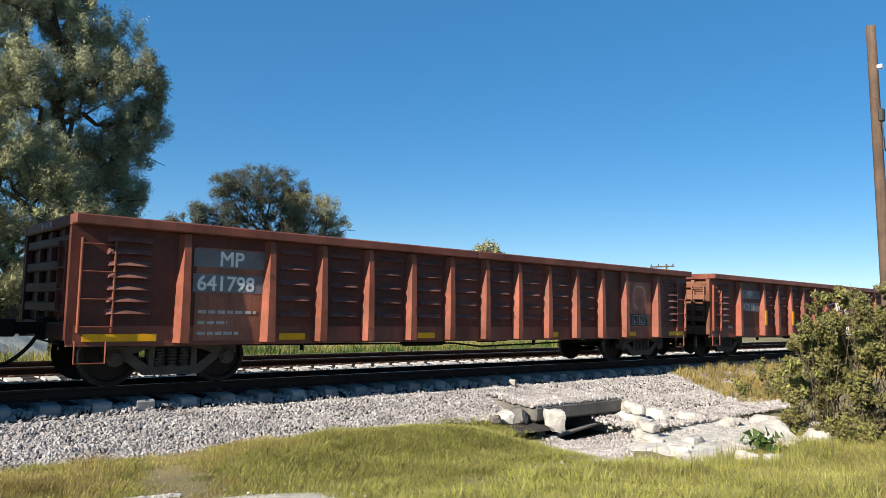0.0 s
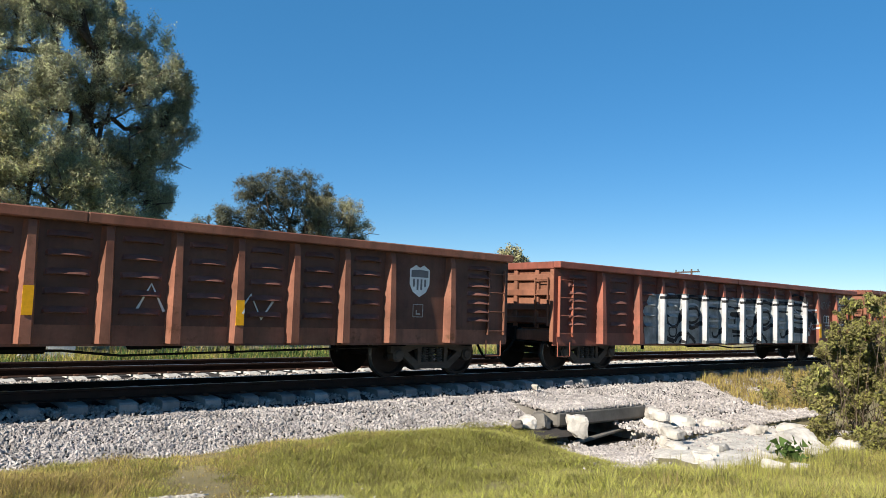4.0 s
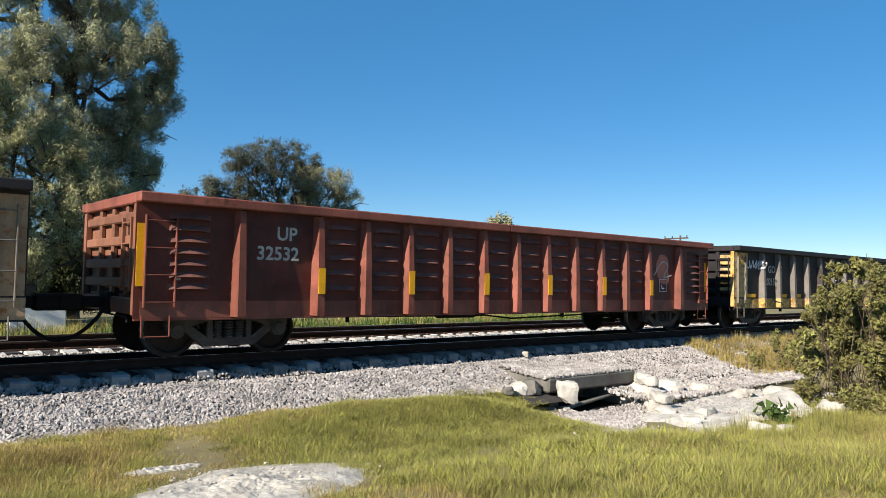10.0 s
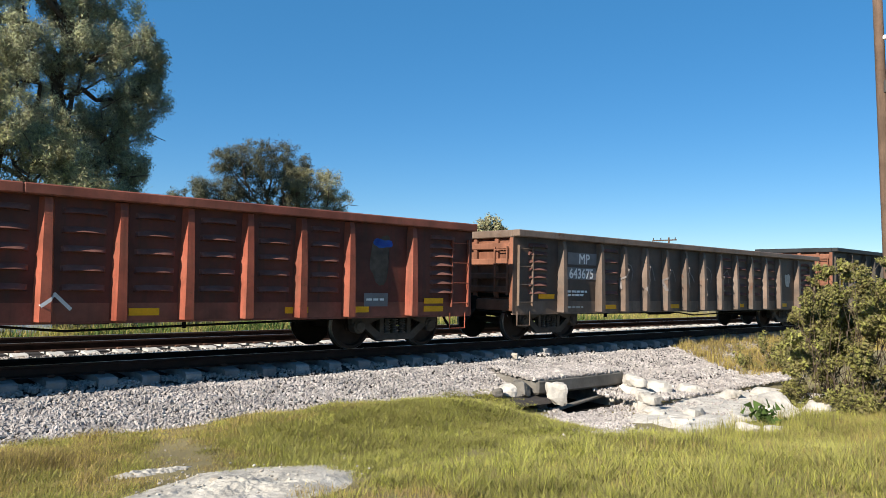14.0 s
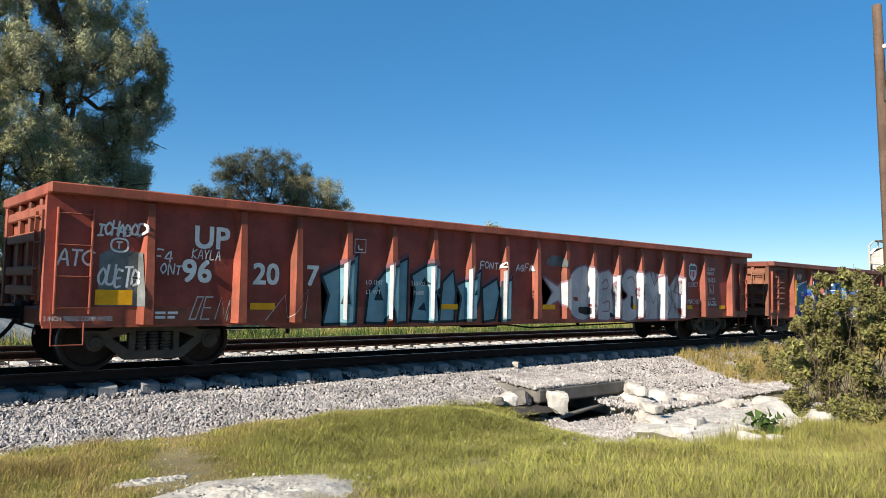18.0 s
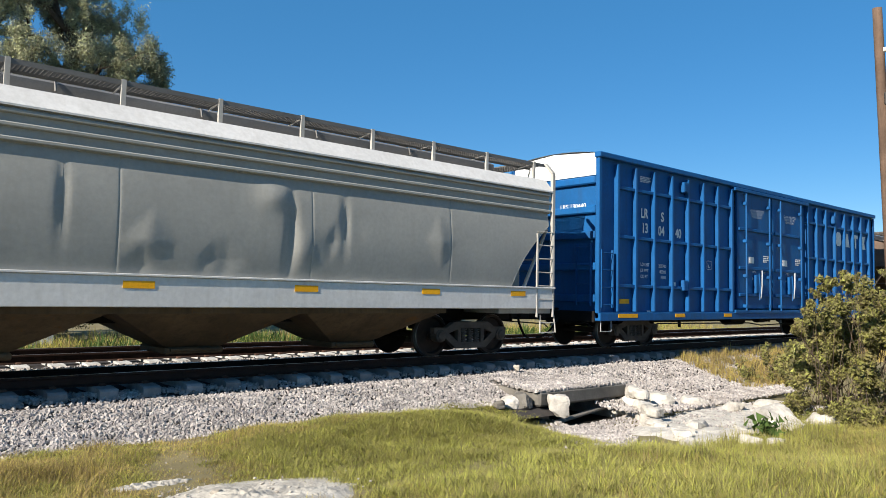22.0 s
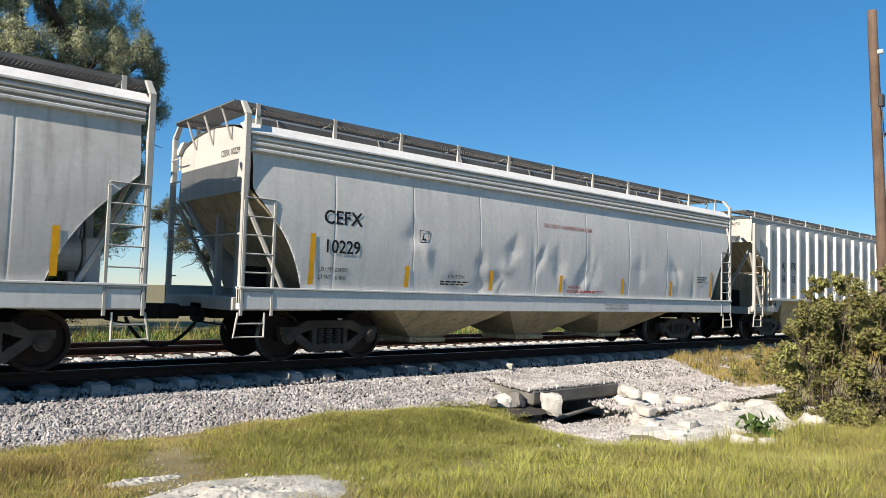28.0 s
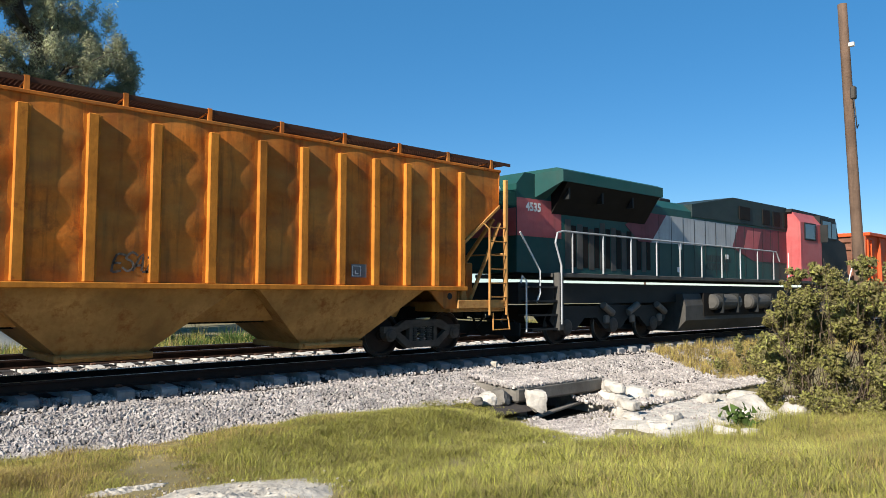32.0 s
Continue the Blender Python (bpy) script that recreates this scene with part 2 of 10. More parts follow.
def stroke(pts, w):
    """A sprayed line of even width, as one ribbon."""
    p = [Vector(q) for k, q in enumerate(pts) if k == 0 or (Vector(q) - Vector(pts[k - 1])).length > 1e-4]
    left, right = [], []
    for i, q in enumerate(p):
        a = (q - p[i - 1]).normalized() if i else (p[1] - q).normalized()
        b = (p[i + 1] - q).normalized() if i < len(p) - 1 else a
        n = Vector((-a.y, a.x)) + Vector((-b.y, b.x))
        n = n / max(n.length_squared / 2, 0.9) if n.length > 0.2 else Vector((-a.y, a.x))
        e = a * (-0.4 * w if i == 0 else 0.4 * w if i == len(p) - 1 else 0.0)
        left.append(tuple(q + e + n * w / 2))
        right.append(tuple(q + e - n * w / 2))
    return [("ribbon", left, right)]


def curve(pts, n=5):
    """A smooth line through those points."""
    out = []
    for i in range(len(pts) - 1):
        p0, p1, p2, p3 = (Vector(pts[max(0, i - 1)]), Vector(pts[i]), Vector(pts[i + 1]), Vector(pts[min(len(pts) - 1, i + 2)]))
        for k in range(n):
            u = k / n
            out.append(tuple(0.5 * (2 * p1 + (p2 - p0) * u + (2 * p0 - 5 * p1 + 4 * p2 - p3) * u * u + (3 * p1 - p0 - 3 * p2 + p3) * u ** 3)))
    return out + [tuple(pts[-1])]

# ---- materials of the place ----
M_SOIL = surface("soil", (0.17, 0.145, 0.08), 0.95, var=0.3, scale=0.6, fine=14, bump=0.5, dust=0.5, dust_colour=(0.26, 0.23, 0.12), per_object=0)
# near-black bed: the shade in the gaps between stones is put into it
M_BED = surface("shaded_ballast_bed", (0.05, 0.045, 0.043), 0.95, var=0.3, scale=3, fine=22, bump=1.0, per_object=0)
M_BALLAST = surface("ballast_stone", (0.34, 0.315, 0.3), 0.9, var=0.35, scale=2.5, fine=40, bump=0.5, per_object=0, island=0.28)
# darker copy of the sleeper concrete: the train's shade put into its colour
M_SHADED_TIE = surface("shaded_sleeper_concrete", (0.25, 0.25, 0.25), 0.9, var=0.25, scale=3, fine=30, bump=0.3, streak=0.2, per_object=0.2)
# near-black colour in place of the deep shade inside the culvert
M_CULVERT_SHADE = surface("culvert_shade", (0.018, 0.016, 0.014), 0.8, var=0.3, bump=0.2)
M_CONCRETE = surface("sleeper_concrete", (0.44, 0.43, 0.41), 0.9, var=0.2, scale=3, fine=30, bump=0.3, streak=0.2, per_object=0.15)
M_OLD_CONCRETE = surface("weathered_concrete", (0.15, 0.14, 0.125), 0.93, var=0.3, scale=2, fine=18, bump=0.5, streak=0.4, streak_colour=(0.1, 0.09, 0.075))
M_STONE = surface("whitewashed_stone", (0.44, 0.415, 0.375), 0.95, var=0.3, scale=4, fine=14, bump=1.0, per_object=0.15)
M_DIRT = surface("pale_dirt", (0.4, 0.375, 0.33), 0.97, var=0.35, scale=3.5, fine=18, bump=1.0, per_object=0)
M_CLOD = surface("dirt_clod", (0.36, 0.325, 0.275), 0.97, var=0.3, scale=5, fine=25, bump=0.7)
M_RAIL = surface("rail_rust", (0.03, 0.017, 0.013), 0.8, var=0.3, scale=4, fine=30, bump=0.2, per_object=0)
M_RAILTOP = surface("rail_running_face", (0.35, 0.34, 0.33), 0.35, metal=0.9, var=0.1, bump=0.05, per_object=0)
M_CLIP = surface("rail_clip", (0.09, 0.05, 0.035), 0.7, var=0.3, bump=0.1)
M_GRASS = surface("grass_blades", (0.285, 0.275, 0.09), 0.85, var=0.45, scale=0.8, fine=7, bump=0, dust=0.45, dust_colour=(0.33, 0.29, 0.1), per_object=0, island=0.6)
M_DRYGRASS = surface("dry_grass", (0.35, 0.275, 0.11), 0.9, var=0.3, scale=1.2, fine=9, bump=0, per_object=0, island=0.4)
M_WEED = surface("weed_leaf", (0.08, 0.13, 0.035), 0.7, var=0.3, scale=5, fine=20, bump=0)
M_BARK = surface("bark", (0.1, 0.075, 0.055), 0.95, var=0.4, scale=4, fine=18, bump=0.8)
M_POLE = surface("pole_wood", (0.12, 0.08, 0.058), 0.9, var=0.3, scale=1.5, fine=26, bump=0.6, streak=0.55)
M_NEEDLE = surface("grey_green_foliage", (0.33, 0.335, 0.21), 0.8, var=0.5, scale=0.5, fine=3, bump=0, per_object=0, island=0.5)
M_NEEDLE2 = surface("olive_foliage", (0.37, 0.36, 0.2), 0.8, var=0.4, scale=0.6, fine=3, bump=0, per_object=0, island=0.45)
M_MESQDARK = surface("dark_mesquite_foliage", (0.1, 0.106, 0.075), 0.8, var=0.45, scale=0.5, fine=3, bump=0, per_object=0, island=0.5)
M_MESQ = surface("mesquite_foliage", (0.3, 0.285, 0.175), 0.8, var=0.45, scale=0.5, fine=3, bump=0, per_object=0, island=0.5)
M_BUSHLEAF = surface("bush_leaf", (0.21, 0.205, 0.08), 0.75, var=0.45, scale=1.5, fine=6, bump=0, dust=0.35, dust_colour=(0.2, 0.14, 0.06), per_object=0, island=0.5)
M_FARTREE = surface("far_foliage", (0.06, 0.072, 0.032), 0.9, var=0.35, scale=0.4, fine=2, bump=0, per_object=0)
M_STEEL = surface("dark_hardware", (0.06, 0.055, 0.05), 0.6, metal=0.3, var=0.3, bump=0.1)
M_WHITEPAINT = surface("white_block", (0.75, 0.75, 0.73), 0.9, var=0.1, bump=0.2)
for leafy, thin in ((M_GRASS, 0.3), (M_DRYGRASS, 0.25), (M_BUSHLEAF, 0.25), (M_NEEDLE, 0.22), (M_NEEDLE2, 0.3), (M_MESQ, 0.3), (M_MESQDARK, 0.15), (M_WEED, 0.3), (M_FARTREE, 0.2)):
    nodes, links = leafy.node_tree.nodes, leafy.node_tree.links
    front = nodes["Principled BSDF"]
    front.inputs["Specular IOR Level"].default_value = 0.1
    shine = nodes.new("ShaderNodeBsdfTranslucent")       # light that comes through the leaf
    links.new(front.inputs["Base Color"].links[0].from_socket, shine.inputs["Color"])
    both = nodes.new("ShaderNodeMixShader")
    both.inputs[0].default_value = thin
    links.new(front.outputs[0], both.inputs[1])
    links.new(shine.outputs[0], both.inputs[2])
    links.new(both.outputs[0], nodes["Material Output"].inputs["Surface"])

# ---- the ground, the ballast and the two tracks ----
TRACK_Y, TRACK2_Y = 12.71, 16.65       # middles of the tracks; the rails' tops are z = 0
EDGE = [(9.3, -0.95), (9.9, -0.78), (10.25, -0.72), (11.15, -0.4), (11.45, -0.38), (11.6, -0.3), (13.9, -0.26), (14.6, -0.29), (15.3, -0.225), (18.0, -0.225), (18.7, -0.4), (19.8, -0.9)]


def smooth_step(a, b, x):
    u = min(1.0, max(0.0, (x - a) / (b - a)))
    return u * u * (3 - 2 * u)


def hump(x, y, cx, cy, sx, sy):
    return math.exp(-((x - cx) / sx) ** 2 - ((y - cy) / sy) ** 2)


def ground_z(x, y):
    z = -0.3 - 0.42 * smooth_step(1.0, 8.5, y)
    z += 0.27 * hump(x, y, 5.7, 8.5, 1.5, 0.85) + 0.2 * hump(x, y, 7.7, 8.1, 1.1, 0.9) - 0.02 * hump(x, y, 3.2, 9.0, 1.0, 1.0)
    z += 0.12 * hump(x, y, 1.5, 8.6, 0.9, 0.6)
    z -= 0.36 * smooth_step(7.4, 10.2, x) * smooth_step(1.2, 4.6, y) * (1 - smooth_step(17, 24, x))
    z -= 0.14 * hump(x, y, 11.6, 8.6, 1.6, 0.8)
    z += 0.03 * noise.noise((x * 1.3, y * 1.3, 0)) + 0.05 * noise.noise((x * 0.25, y * 0.25, 3))
    if y > 9.8:
        z = min(z, -0.8)
    if 11.2 < x < 13.5 and y > 8.8:
        z = min(z, -1.05 - 0.35 * smooth_step(8.8, 9.5, y))
    if y > 19:
        z = -0.62 + 0.1 * noise.noise((x * 0.15, y * 0.15, 7)) + min(0.5, 0.004 * (y - 19))
    return z


def bed_z(x, y):
    if 11.2 < x < 13.6 and 9.6 < y < 10.9:      # over the culvert's slab
        return -0.57 + 0.1 * smooth_step(10.1, 10.9, y)
    for (y0, z0), (y1, z1) in zip(EDGE, EDGE[1:]):
        if y0 <= y <= y1:
            return z0 + (z1 - z0) * (y - y0) / (y1 - y0)
    return -0.95


def spread(parts):
    out = []
    for a, b, s in parts:
        out += list(np.arange(a, b - 1e-6, s))
    return out + [parts[-1][1]]


g = Geo()
xs = spread([(-2400, -400, 500), (-400, -60, 85), (-60, -6, 9), (-6, 24, 0.3), (24, 60, 3), (60, 400, 68), (400, 2400, 500)])
ys = spread([(-800, -60, 148), (-60, -2, 8), (-2, 2, 1), (2, 10.2, 0.25), (10.2, 30, 2.2), (30, 100, 14), (100, 500, 100), (500, 2400, 475)])
g.grid([[(x, y, ground_z(x, y)) for y in ys] for x in xs])
ground = part("ground", g, M_SOIL, smooth=True)
tagged(ground, "pale dry soil under thin grass beside a railway", "ground", kind="structure")

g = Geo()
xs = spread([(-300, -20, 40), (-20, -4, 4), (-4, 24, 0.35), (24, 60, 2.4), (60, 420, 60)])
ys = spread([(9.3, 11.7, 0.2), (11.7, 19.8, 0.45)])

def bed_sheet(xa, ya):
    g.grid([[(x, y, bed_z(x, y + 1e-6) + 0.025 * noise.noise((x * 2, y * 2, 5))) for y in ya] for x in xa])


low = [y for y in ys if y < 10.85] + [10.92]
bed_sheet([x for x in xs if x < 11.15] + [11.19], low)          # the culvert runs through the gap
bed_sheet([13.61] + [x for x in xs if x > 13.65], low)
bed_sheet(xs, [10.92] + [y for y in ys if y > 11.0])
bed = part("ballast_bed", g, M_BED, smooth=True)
tagged(bed, "sloping bank of grey crushed-stone ballast under the tracks", "ballast", kind="structure")


def stones(name, count, area, size, height, seed, mt, label, flat=0.75, parent=None):
    """Loose stones: low-faceted lumps, each turned and stretched in its own way."""
    rs = np.random.RandomState(seed)
    base = np.array([(x, y, z) for x in (-1, 1) for y in (-1, 1) for z in (-1, 1)], float)
    faces = np.array([(0, 1, 3, 2), (4, 6, 7, 5), (0, 4, 5, 1), (2, 3, 7, 6), (0, 2, 6, 4), (1, 5, 7, 3)])
    vs, fs = [], []
    for i in range(count):
        x, y = area(rs)
        s = size * rs.uniform(0.55, 1.35)
        b = base * rs.uniform(0.5, 1.0, (8, 3)) * np.array([1, rs.uniform(0.6, 1), flat * rs.uniform(0.6, 1.1)]) * s * 0.5
        e = Euler(rs.uniform(0, 6.28, 3)).to_matrix()
        b = b @ np.array(e).T + np.array([x, y, height(x, y) + s * 0.12])
        fs.append(faces + 8 * i)
        vs.append(b)
    me = bpy.data.meshes.new(name)
    me.from_pydata(np.concatenate(vs).tolist(), [], np.concatenate(fs).tolist())
    me.materials.append(mt)
    me.update()
    ob = new(name, me)
    ob.parent = parent
    return tagged(ob, label, "ballast stones", kind="stuff")


def near_bank(rs):
    x = -2 + 34 * rs.beta(1.0, 2.1)
    return x, rs.uniform(9.95, 11.36) + 0.06 * math.sin(x * 1.7)


stones("ballast_stones", 36000, near_bank, 0.053, bed_z, 3, M_BALLAST, "loose grey crushed ballast stones on the track's shoulder")
stones("ballast_stones", 7000, lambda rs: (-2 + 40 * rs.beta(1.0, 2.2), rs.uniform(13.9, 15.4)), 0.06, bed_z, 4, M_BALLAST, "sunlit ballast stones between the two tracks")
stones("ballast_stones", 5200, lambda rs: (rs.uniform(12.6, 20.0), rs.uniform(8.2, 10.3)), 0.07, lambda x, y: max(ground_z(x, y), bed_z(x, y)), 14, M_BALLAST, "grey gravel spilled down to the culvert")
stones("ballast_stones", 6500, lambda rs: (-2 + 36 * rs.beta(1.0, 2.1), rs.uniform(11.4, 12.1)), 0.055, lambda x, y: -0.37 + 0.07 * smooth_step(11.4, 11.6, y), 24, M_BALLAST, "ballast stones between the sleepers under the train")
stones("gravel_wash", 500, lambda rs: (rs.uniform(12.6, 16.6), rs.uniform(6.6, 8.5)), 0.05, lambda x, y: ground_z(x, y) + 0.05, 33, M_BALLAST, "loose grey stones on the concrete apron")
stones("ballast_stones", 1500, lambda rs: (rs.uniform(11.0, 13.4), rs.uniform(7.7, 9.45)), 0.06, ground_z, 25, M_BALLAST, "grey gravel before the culvert's mouth")
stones("ballast_stones", 3600, lambda rs: (rs.uniform(10.75, 13.75), 9.53 + 0.85 * rs.uniform(0, 1)), 0.065, lambda x, y: -0.525 + 0.1 * smooth_step(9.6, 10.9, y), 27, M_BALLAST, "ballast stones lying on the culvert's slab")
stones("gravel_wash", 160, lambda rs: (2.6 + rs.normal(0, 0.9), 7.3 + rs.normal(0, 0.6)), 0.028, ground_z, 26, M_CLOD, "scattered small stones on worn ground")
stones("ballast_stones", 700, lambda rs: (rs.uniform(10.85, 11.7), rs.uniform(9.75, 10.95)), 0.06, lambda x, y: -0.66 + 0.24 * smooth_step(9.8, 10.9, y), 29, M_BALLAST, "ballast stones heaped at the slab's end")
stones("gravel_wash", 5200, lambda rs: (lambda u: (8.5 + 3.0 * u + rs.normal(0, 0.3), 5.95 + 3.1 * u + rs.normal(0, 0.3)))(rs.uniform(0, 1)), 0.055, ground_z, 5, M_BALLAST, "grey gravel washed out below the culvert")


def track(name, y, phase, pitch, label, first, last, far_drop=0.0, tie_mat=None):
    tr = thing(name, label, "railway track", kind="structure", at=(0, y, 0))
    for s in (-1, 1):
        yc, dz = s * 0.753, (-far_drop if s > 0 else 0.0)
        g = Geo()
        pr = [(-0.072, -0.172), (0.072, -0.172), (0.072, -0.16), (0.012, -0.14), (0.009, -0.045), (0.036, -0.034), (0.036, -0.008), (0.028, 0.0), (-0.028, 0.0), (-0.036, -0.008), (-0.036, -0.034), (-0.009, -0.045), (-0.012, -0.14), (-0.072, -0.16)]
        g.prism([(yc + a, b + dz) for a, b in pr], 0, -320, 460)
        g.box(-320, 460, yc - 0.027, yc + 0.027, dz + 0.0005, dz + 0.002, m=1)
        part("rail", g, [M_RAIL, M_RAILTOP], tr, "rusty steel rail with a worn bright head")
    g = Geo()
    prof = [(-1.19, -0.42), (1.2, -0.42), (1.2, -0.215), (0.95, -0.175), (0.55, -0.175), (0.35, -0.215), (-0.35, -0.215), (-0.55, -0.175), (-0.95, -0.175), (-1.15, -0.19), (-1.19, -0.22)]
    g.prism(prof, 0, -0.13, 0.13)
    tie = g.mesh("sleeper", tie_mat or M_CONCRETE)
    g = Geo()
    for s in (-0.85, -0.65, 0.65, 0.85):
        g.box(-0.05, 0.05, s - 0.045, s + 0.045, -0.175, -0.135, 0.012)
    clip = g.mesh("rail_clip", M_CLIP)
    x = first + phase
    while x < last:
        o = part("sleeper", tie, M_CONCRETE, tr, at=pose(x + random.uniform(-0.015, 0.015), random.uniform(-0.02, 0.02), -0.003 + random.uniform(-0.008, 0.004), 0, 0, random.uniform(-0.6, 0.6)))
        if -3 < x < 26:
            part("rail_clip", clip, M_CLIP, o)
        x += pitch
    return tr


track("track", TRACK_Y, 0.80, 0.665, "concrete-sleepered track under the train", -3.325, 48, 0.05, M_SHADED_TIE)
track("second_track", TRACK2_Y, 0.68, 0.61, "empty second track with pale concrete sleepers and rusty rails", -3.05, 48)

# ---- grass: thin blades in tufts ----


def top_z(x, y):
    return max(ground_z(x, y), bed_z(x, y) if 9.3 < y < 19.8 else -9)


def grass(name, tufts, area, tall, mt, seed, label, blades=12, lean=0.55, width=0.004, patchy=0.9):
    """Thin pointed blades; tuft heights vary in patches."""
    rs = np.random.RandomState(seed)
    at = np.array([(*p, top_z(*p), noise.noise((p[0] * 1.6, p[1] * 1.6, seed)) + 0.6 * noise.noise((p[0] * 5, p[1] * 5, seed))) for p in (area(rs) for _ in range(tufts))])
    n = tufts * blades
    h0 = tall * rs.uniform(0.55, 1.2, tufts) * np.maximum(0.35, 1 + patchy * at[:, 3]) * (1 if at[0, 1] > 15 else np.clip(0.45 + 0.7 * np.abs(at[:, 0] - 3.05 - 0.42 * (at[:, 1] - 7.6)), 0.45, 1.0))
    base = np.repeat(at[:, :3], blades, 0) + np.stack([rs.normal(0, 0.05, n), rs.normal(0, 0.05, n), np.full(n, -0.01)], 1)
    h = np.repeat(h0, blades) * rs.uniform(0.45, 1.15, n)
    a = rs.uniform(0, 6.283, n)
    d = np.stack([np.cos(a), np.sin(a), np.zeros(n)], 1) * (h * lean * rs.uniform(0.1, 1.3, n))[:, None]
    c = np.stack([-np.sin(a + rs.normal(0, 0.5, n)), np.cos(a), np.zeros(n)], 1) * (width * rs.uniform(0.6, 1.5, n))[:, None]
    up = np.stack([np.zeros(n), np.zeros(n), h], 1)
    v = np.stack([base - c, base + c, base + d + up], 1).reshape(-1, 3)
    f = np.arange(n * 3).reshape(-1, 3)
    me = bpy.data.meshes.new(name)
    me.from_pydata(v.tolist(), [], f.tolist())
    me.materials.append(mt)
    me.update()
    return tagged(new(name, me), label, "grass", kind="stuff")


def where(test, x0, x1, y0, y1):
    def pick(rs):
        while True:
            x, y = rs.uniform(x0, x1), rs.uniform(y0, y1)
            if rs.uniform() < test(x, y):
                return x, y
    return pick


def bare(x, y):
    return max(hump(x, y, 3.2, 6.35, 1.25, 1.05), hump(x, y, 2.75, 7.66, 0.5, 0.16))


def open_grass(x, y):
    along_wash = min(1.0, max(0.0, ((x - 8.5) * 3.0 + (y - 5.9) * 3.1) / 18.6))
    wash = math.exp(-((x - 8.5 - 3.0 * along_wash) ** 2 + (y - 5.9 - 3.1 * along_wash) ** 2) / (0.42 + 0.25 * along_wash) ** 2)
    ditch = smooth_step(9.6, 10.6, x) * smooth_step(5.3, 5.9, y)
    trod = abs(x - 3.05 - 0.42 * (y - 7.6) + 0.12 * math.sin(y * 3.0))      # a worn way from the dirt up to the ballast
    worn = min(1, (0.92 - 0.72 * smooth_step(0.12, 0.62, trod)) * smooth_step(6.8, 7.6, y) + 0.9 * hump(x, y, 2.7, 7.5, 0.75, 0.25) + 0.35 * smooth_step(0.15, 0.45, noise.noise((x * 0.9, y * 0.9, 77))))
    toe = smooth_step(9.75, 10.2, y + 0.18 * math.sin(x * 1.9))
    seen = 1.0 if x > 0.17 * y - 0.6 and y > 0.27 * x - 0.6 else 0.0
    return seen * (1 - smooth_step(0.35, 0.55, bare(x, y))) * (1 - smooth_step(0.45, 0.75, wash)) * (1 - ditch) * (1 - worn) * (1 - toe)


grass("grass", 17000, where(lambda x, y: open_grass(x, y) * (0.3 + 0.7 * smooth_step(5.5, 7.0, y)), 0.3, 10.6, 4.0, 10.2), 0.062, M_GRASS, 1, "yellow-green unmown grass over a low mound", 26, 1.4, 0.0036)
grass("grass", 7000, where(lambda x, y: open_grass(x, y) * hump(x, y, 6.5, 8.3, 2.2, 1.0), 3.8, 9.5, 6.4, 9.8), 0.08, M_GRASS, 2, "longer grass on the crest of the mound", 24, 1.3, 0.0036)
grass("grass", 9000, where(lambda x, y: open_grass(x, y), 4.2, 15.5, 1.8, 5.8), 0.12, M_GRASS, 6, "long grass in front of the rubble", 24, 1.4, 0.0042)
grass("grass", 900, where(lambda x, y: 0.9, 9.0, 13.6, 4.8, 5.9), 0.24, M_GRASS, 16, "tall grass stems before the white stones", 9, 0.35, 0.004)
grass("dry_grass", 2600, where(lambda x, y: (1 - smooth_step(0.35, 0.6, bare(x, y))) * (1 - 0.75 * hump(x, y, 3.2, 8.6, 0.6, 0.9)), 0.6, 6.2, 8.4, 10.2), 0.085, M_DRYGRASS, 7, "bleached dry grass along the ballast's foot", 16, 0.6, 0.003)
grass("dry_grass", 2200, where(lambda x, y: (1 - smooth_step(0.3, 0.5, bare(x, y))) * (1 - 0.75 * hump(x, y, 3.2, 8.4, 0.6, 0.9)), 0.8, 4.2, 6.3, 8.7), 0.06, M_DRYGRASS, 19, "thin bleached grass on the worn ground", 14, 0.7, 0.003)
grass("dry_grass", 700, where(lambda x, y: 1.0, 3.3, 5.4, 4.3, 5.9), 0.07, M_DRYGRASS, 20, "thin dry grass beside the bare dirt", 14, 0.7, 0.003)
grass("dry_grass", 2600, where(lambda x, y: smooth_step(-0.4, 0.1, noise.noise((x * 0.4, y * 0.6, 31))), 18.6, 36, 9.0, 11.5), 0.24, M_DRYGRASS, 8, "patch of straw-coloured grass beside the ballast", 16, 0.5, 0.007)
grass("dry_grass", 3200, where(lambda x, y: 0.25 + 0.75 * smooth_step(6.5, 10.5, x - 1.2 * (y - 3.0)), 4.5, 15.0, 1.8, 5.2), 0.14, M_DRYGRASS, 17, "dry stalks among the long grass", 10, 0.7, 0.003)
grass("grass", 4500, where(lambda x, y: 0.8, -2, 42, 19.4, 27), 0.4, M_GRASS, 9, "rough green-yellow verge behind the second track", 10, 0.5, 0.014)
grass("dry_grass", 1800, where(lambda x, y: 0.8, -2, 46, 19.2, 30), 0.5, M_DRYGRASS, 10, "tall dry weeds behind the second track", 10, 0.5, 0.012)

grass("dry_grass", 2400, where(lambda x, y: hump(x, y, 1.75, 8.7, 0.65, 0.8), 0.9, 2.9, 7.4, 9.9), 0.08, M_DRYGRASS, 21, "brownish dry grass at the end of the mound", 18, 0.8, 0.0035)
grass("weeds", 2200, where(lambda x, y: smooth_step(-0.2, 0.2, noise.noise((x * 0.5, y * 0.5, 41))), -2, 30, 20.2, 23.5), 0.45, M_WEED, 22, "dark green weeds behind the second track", 12, 0.6, 0.03)

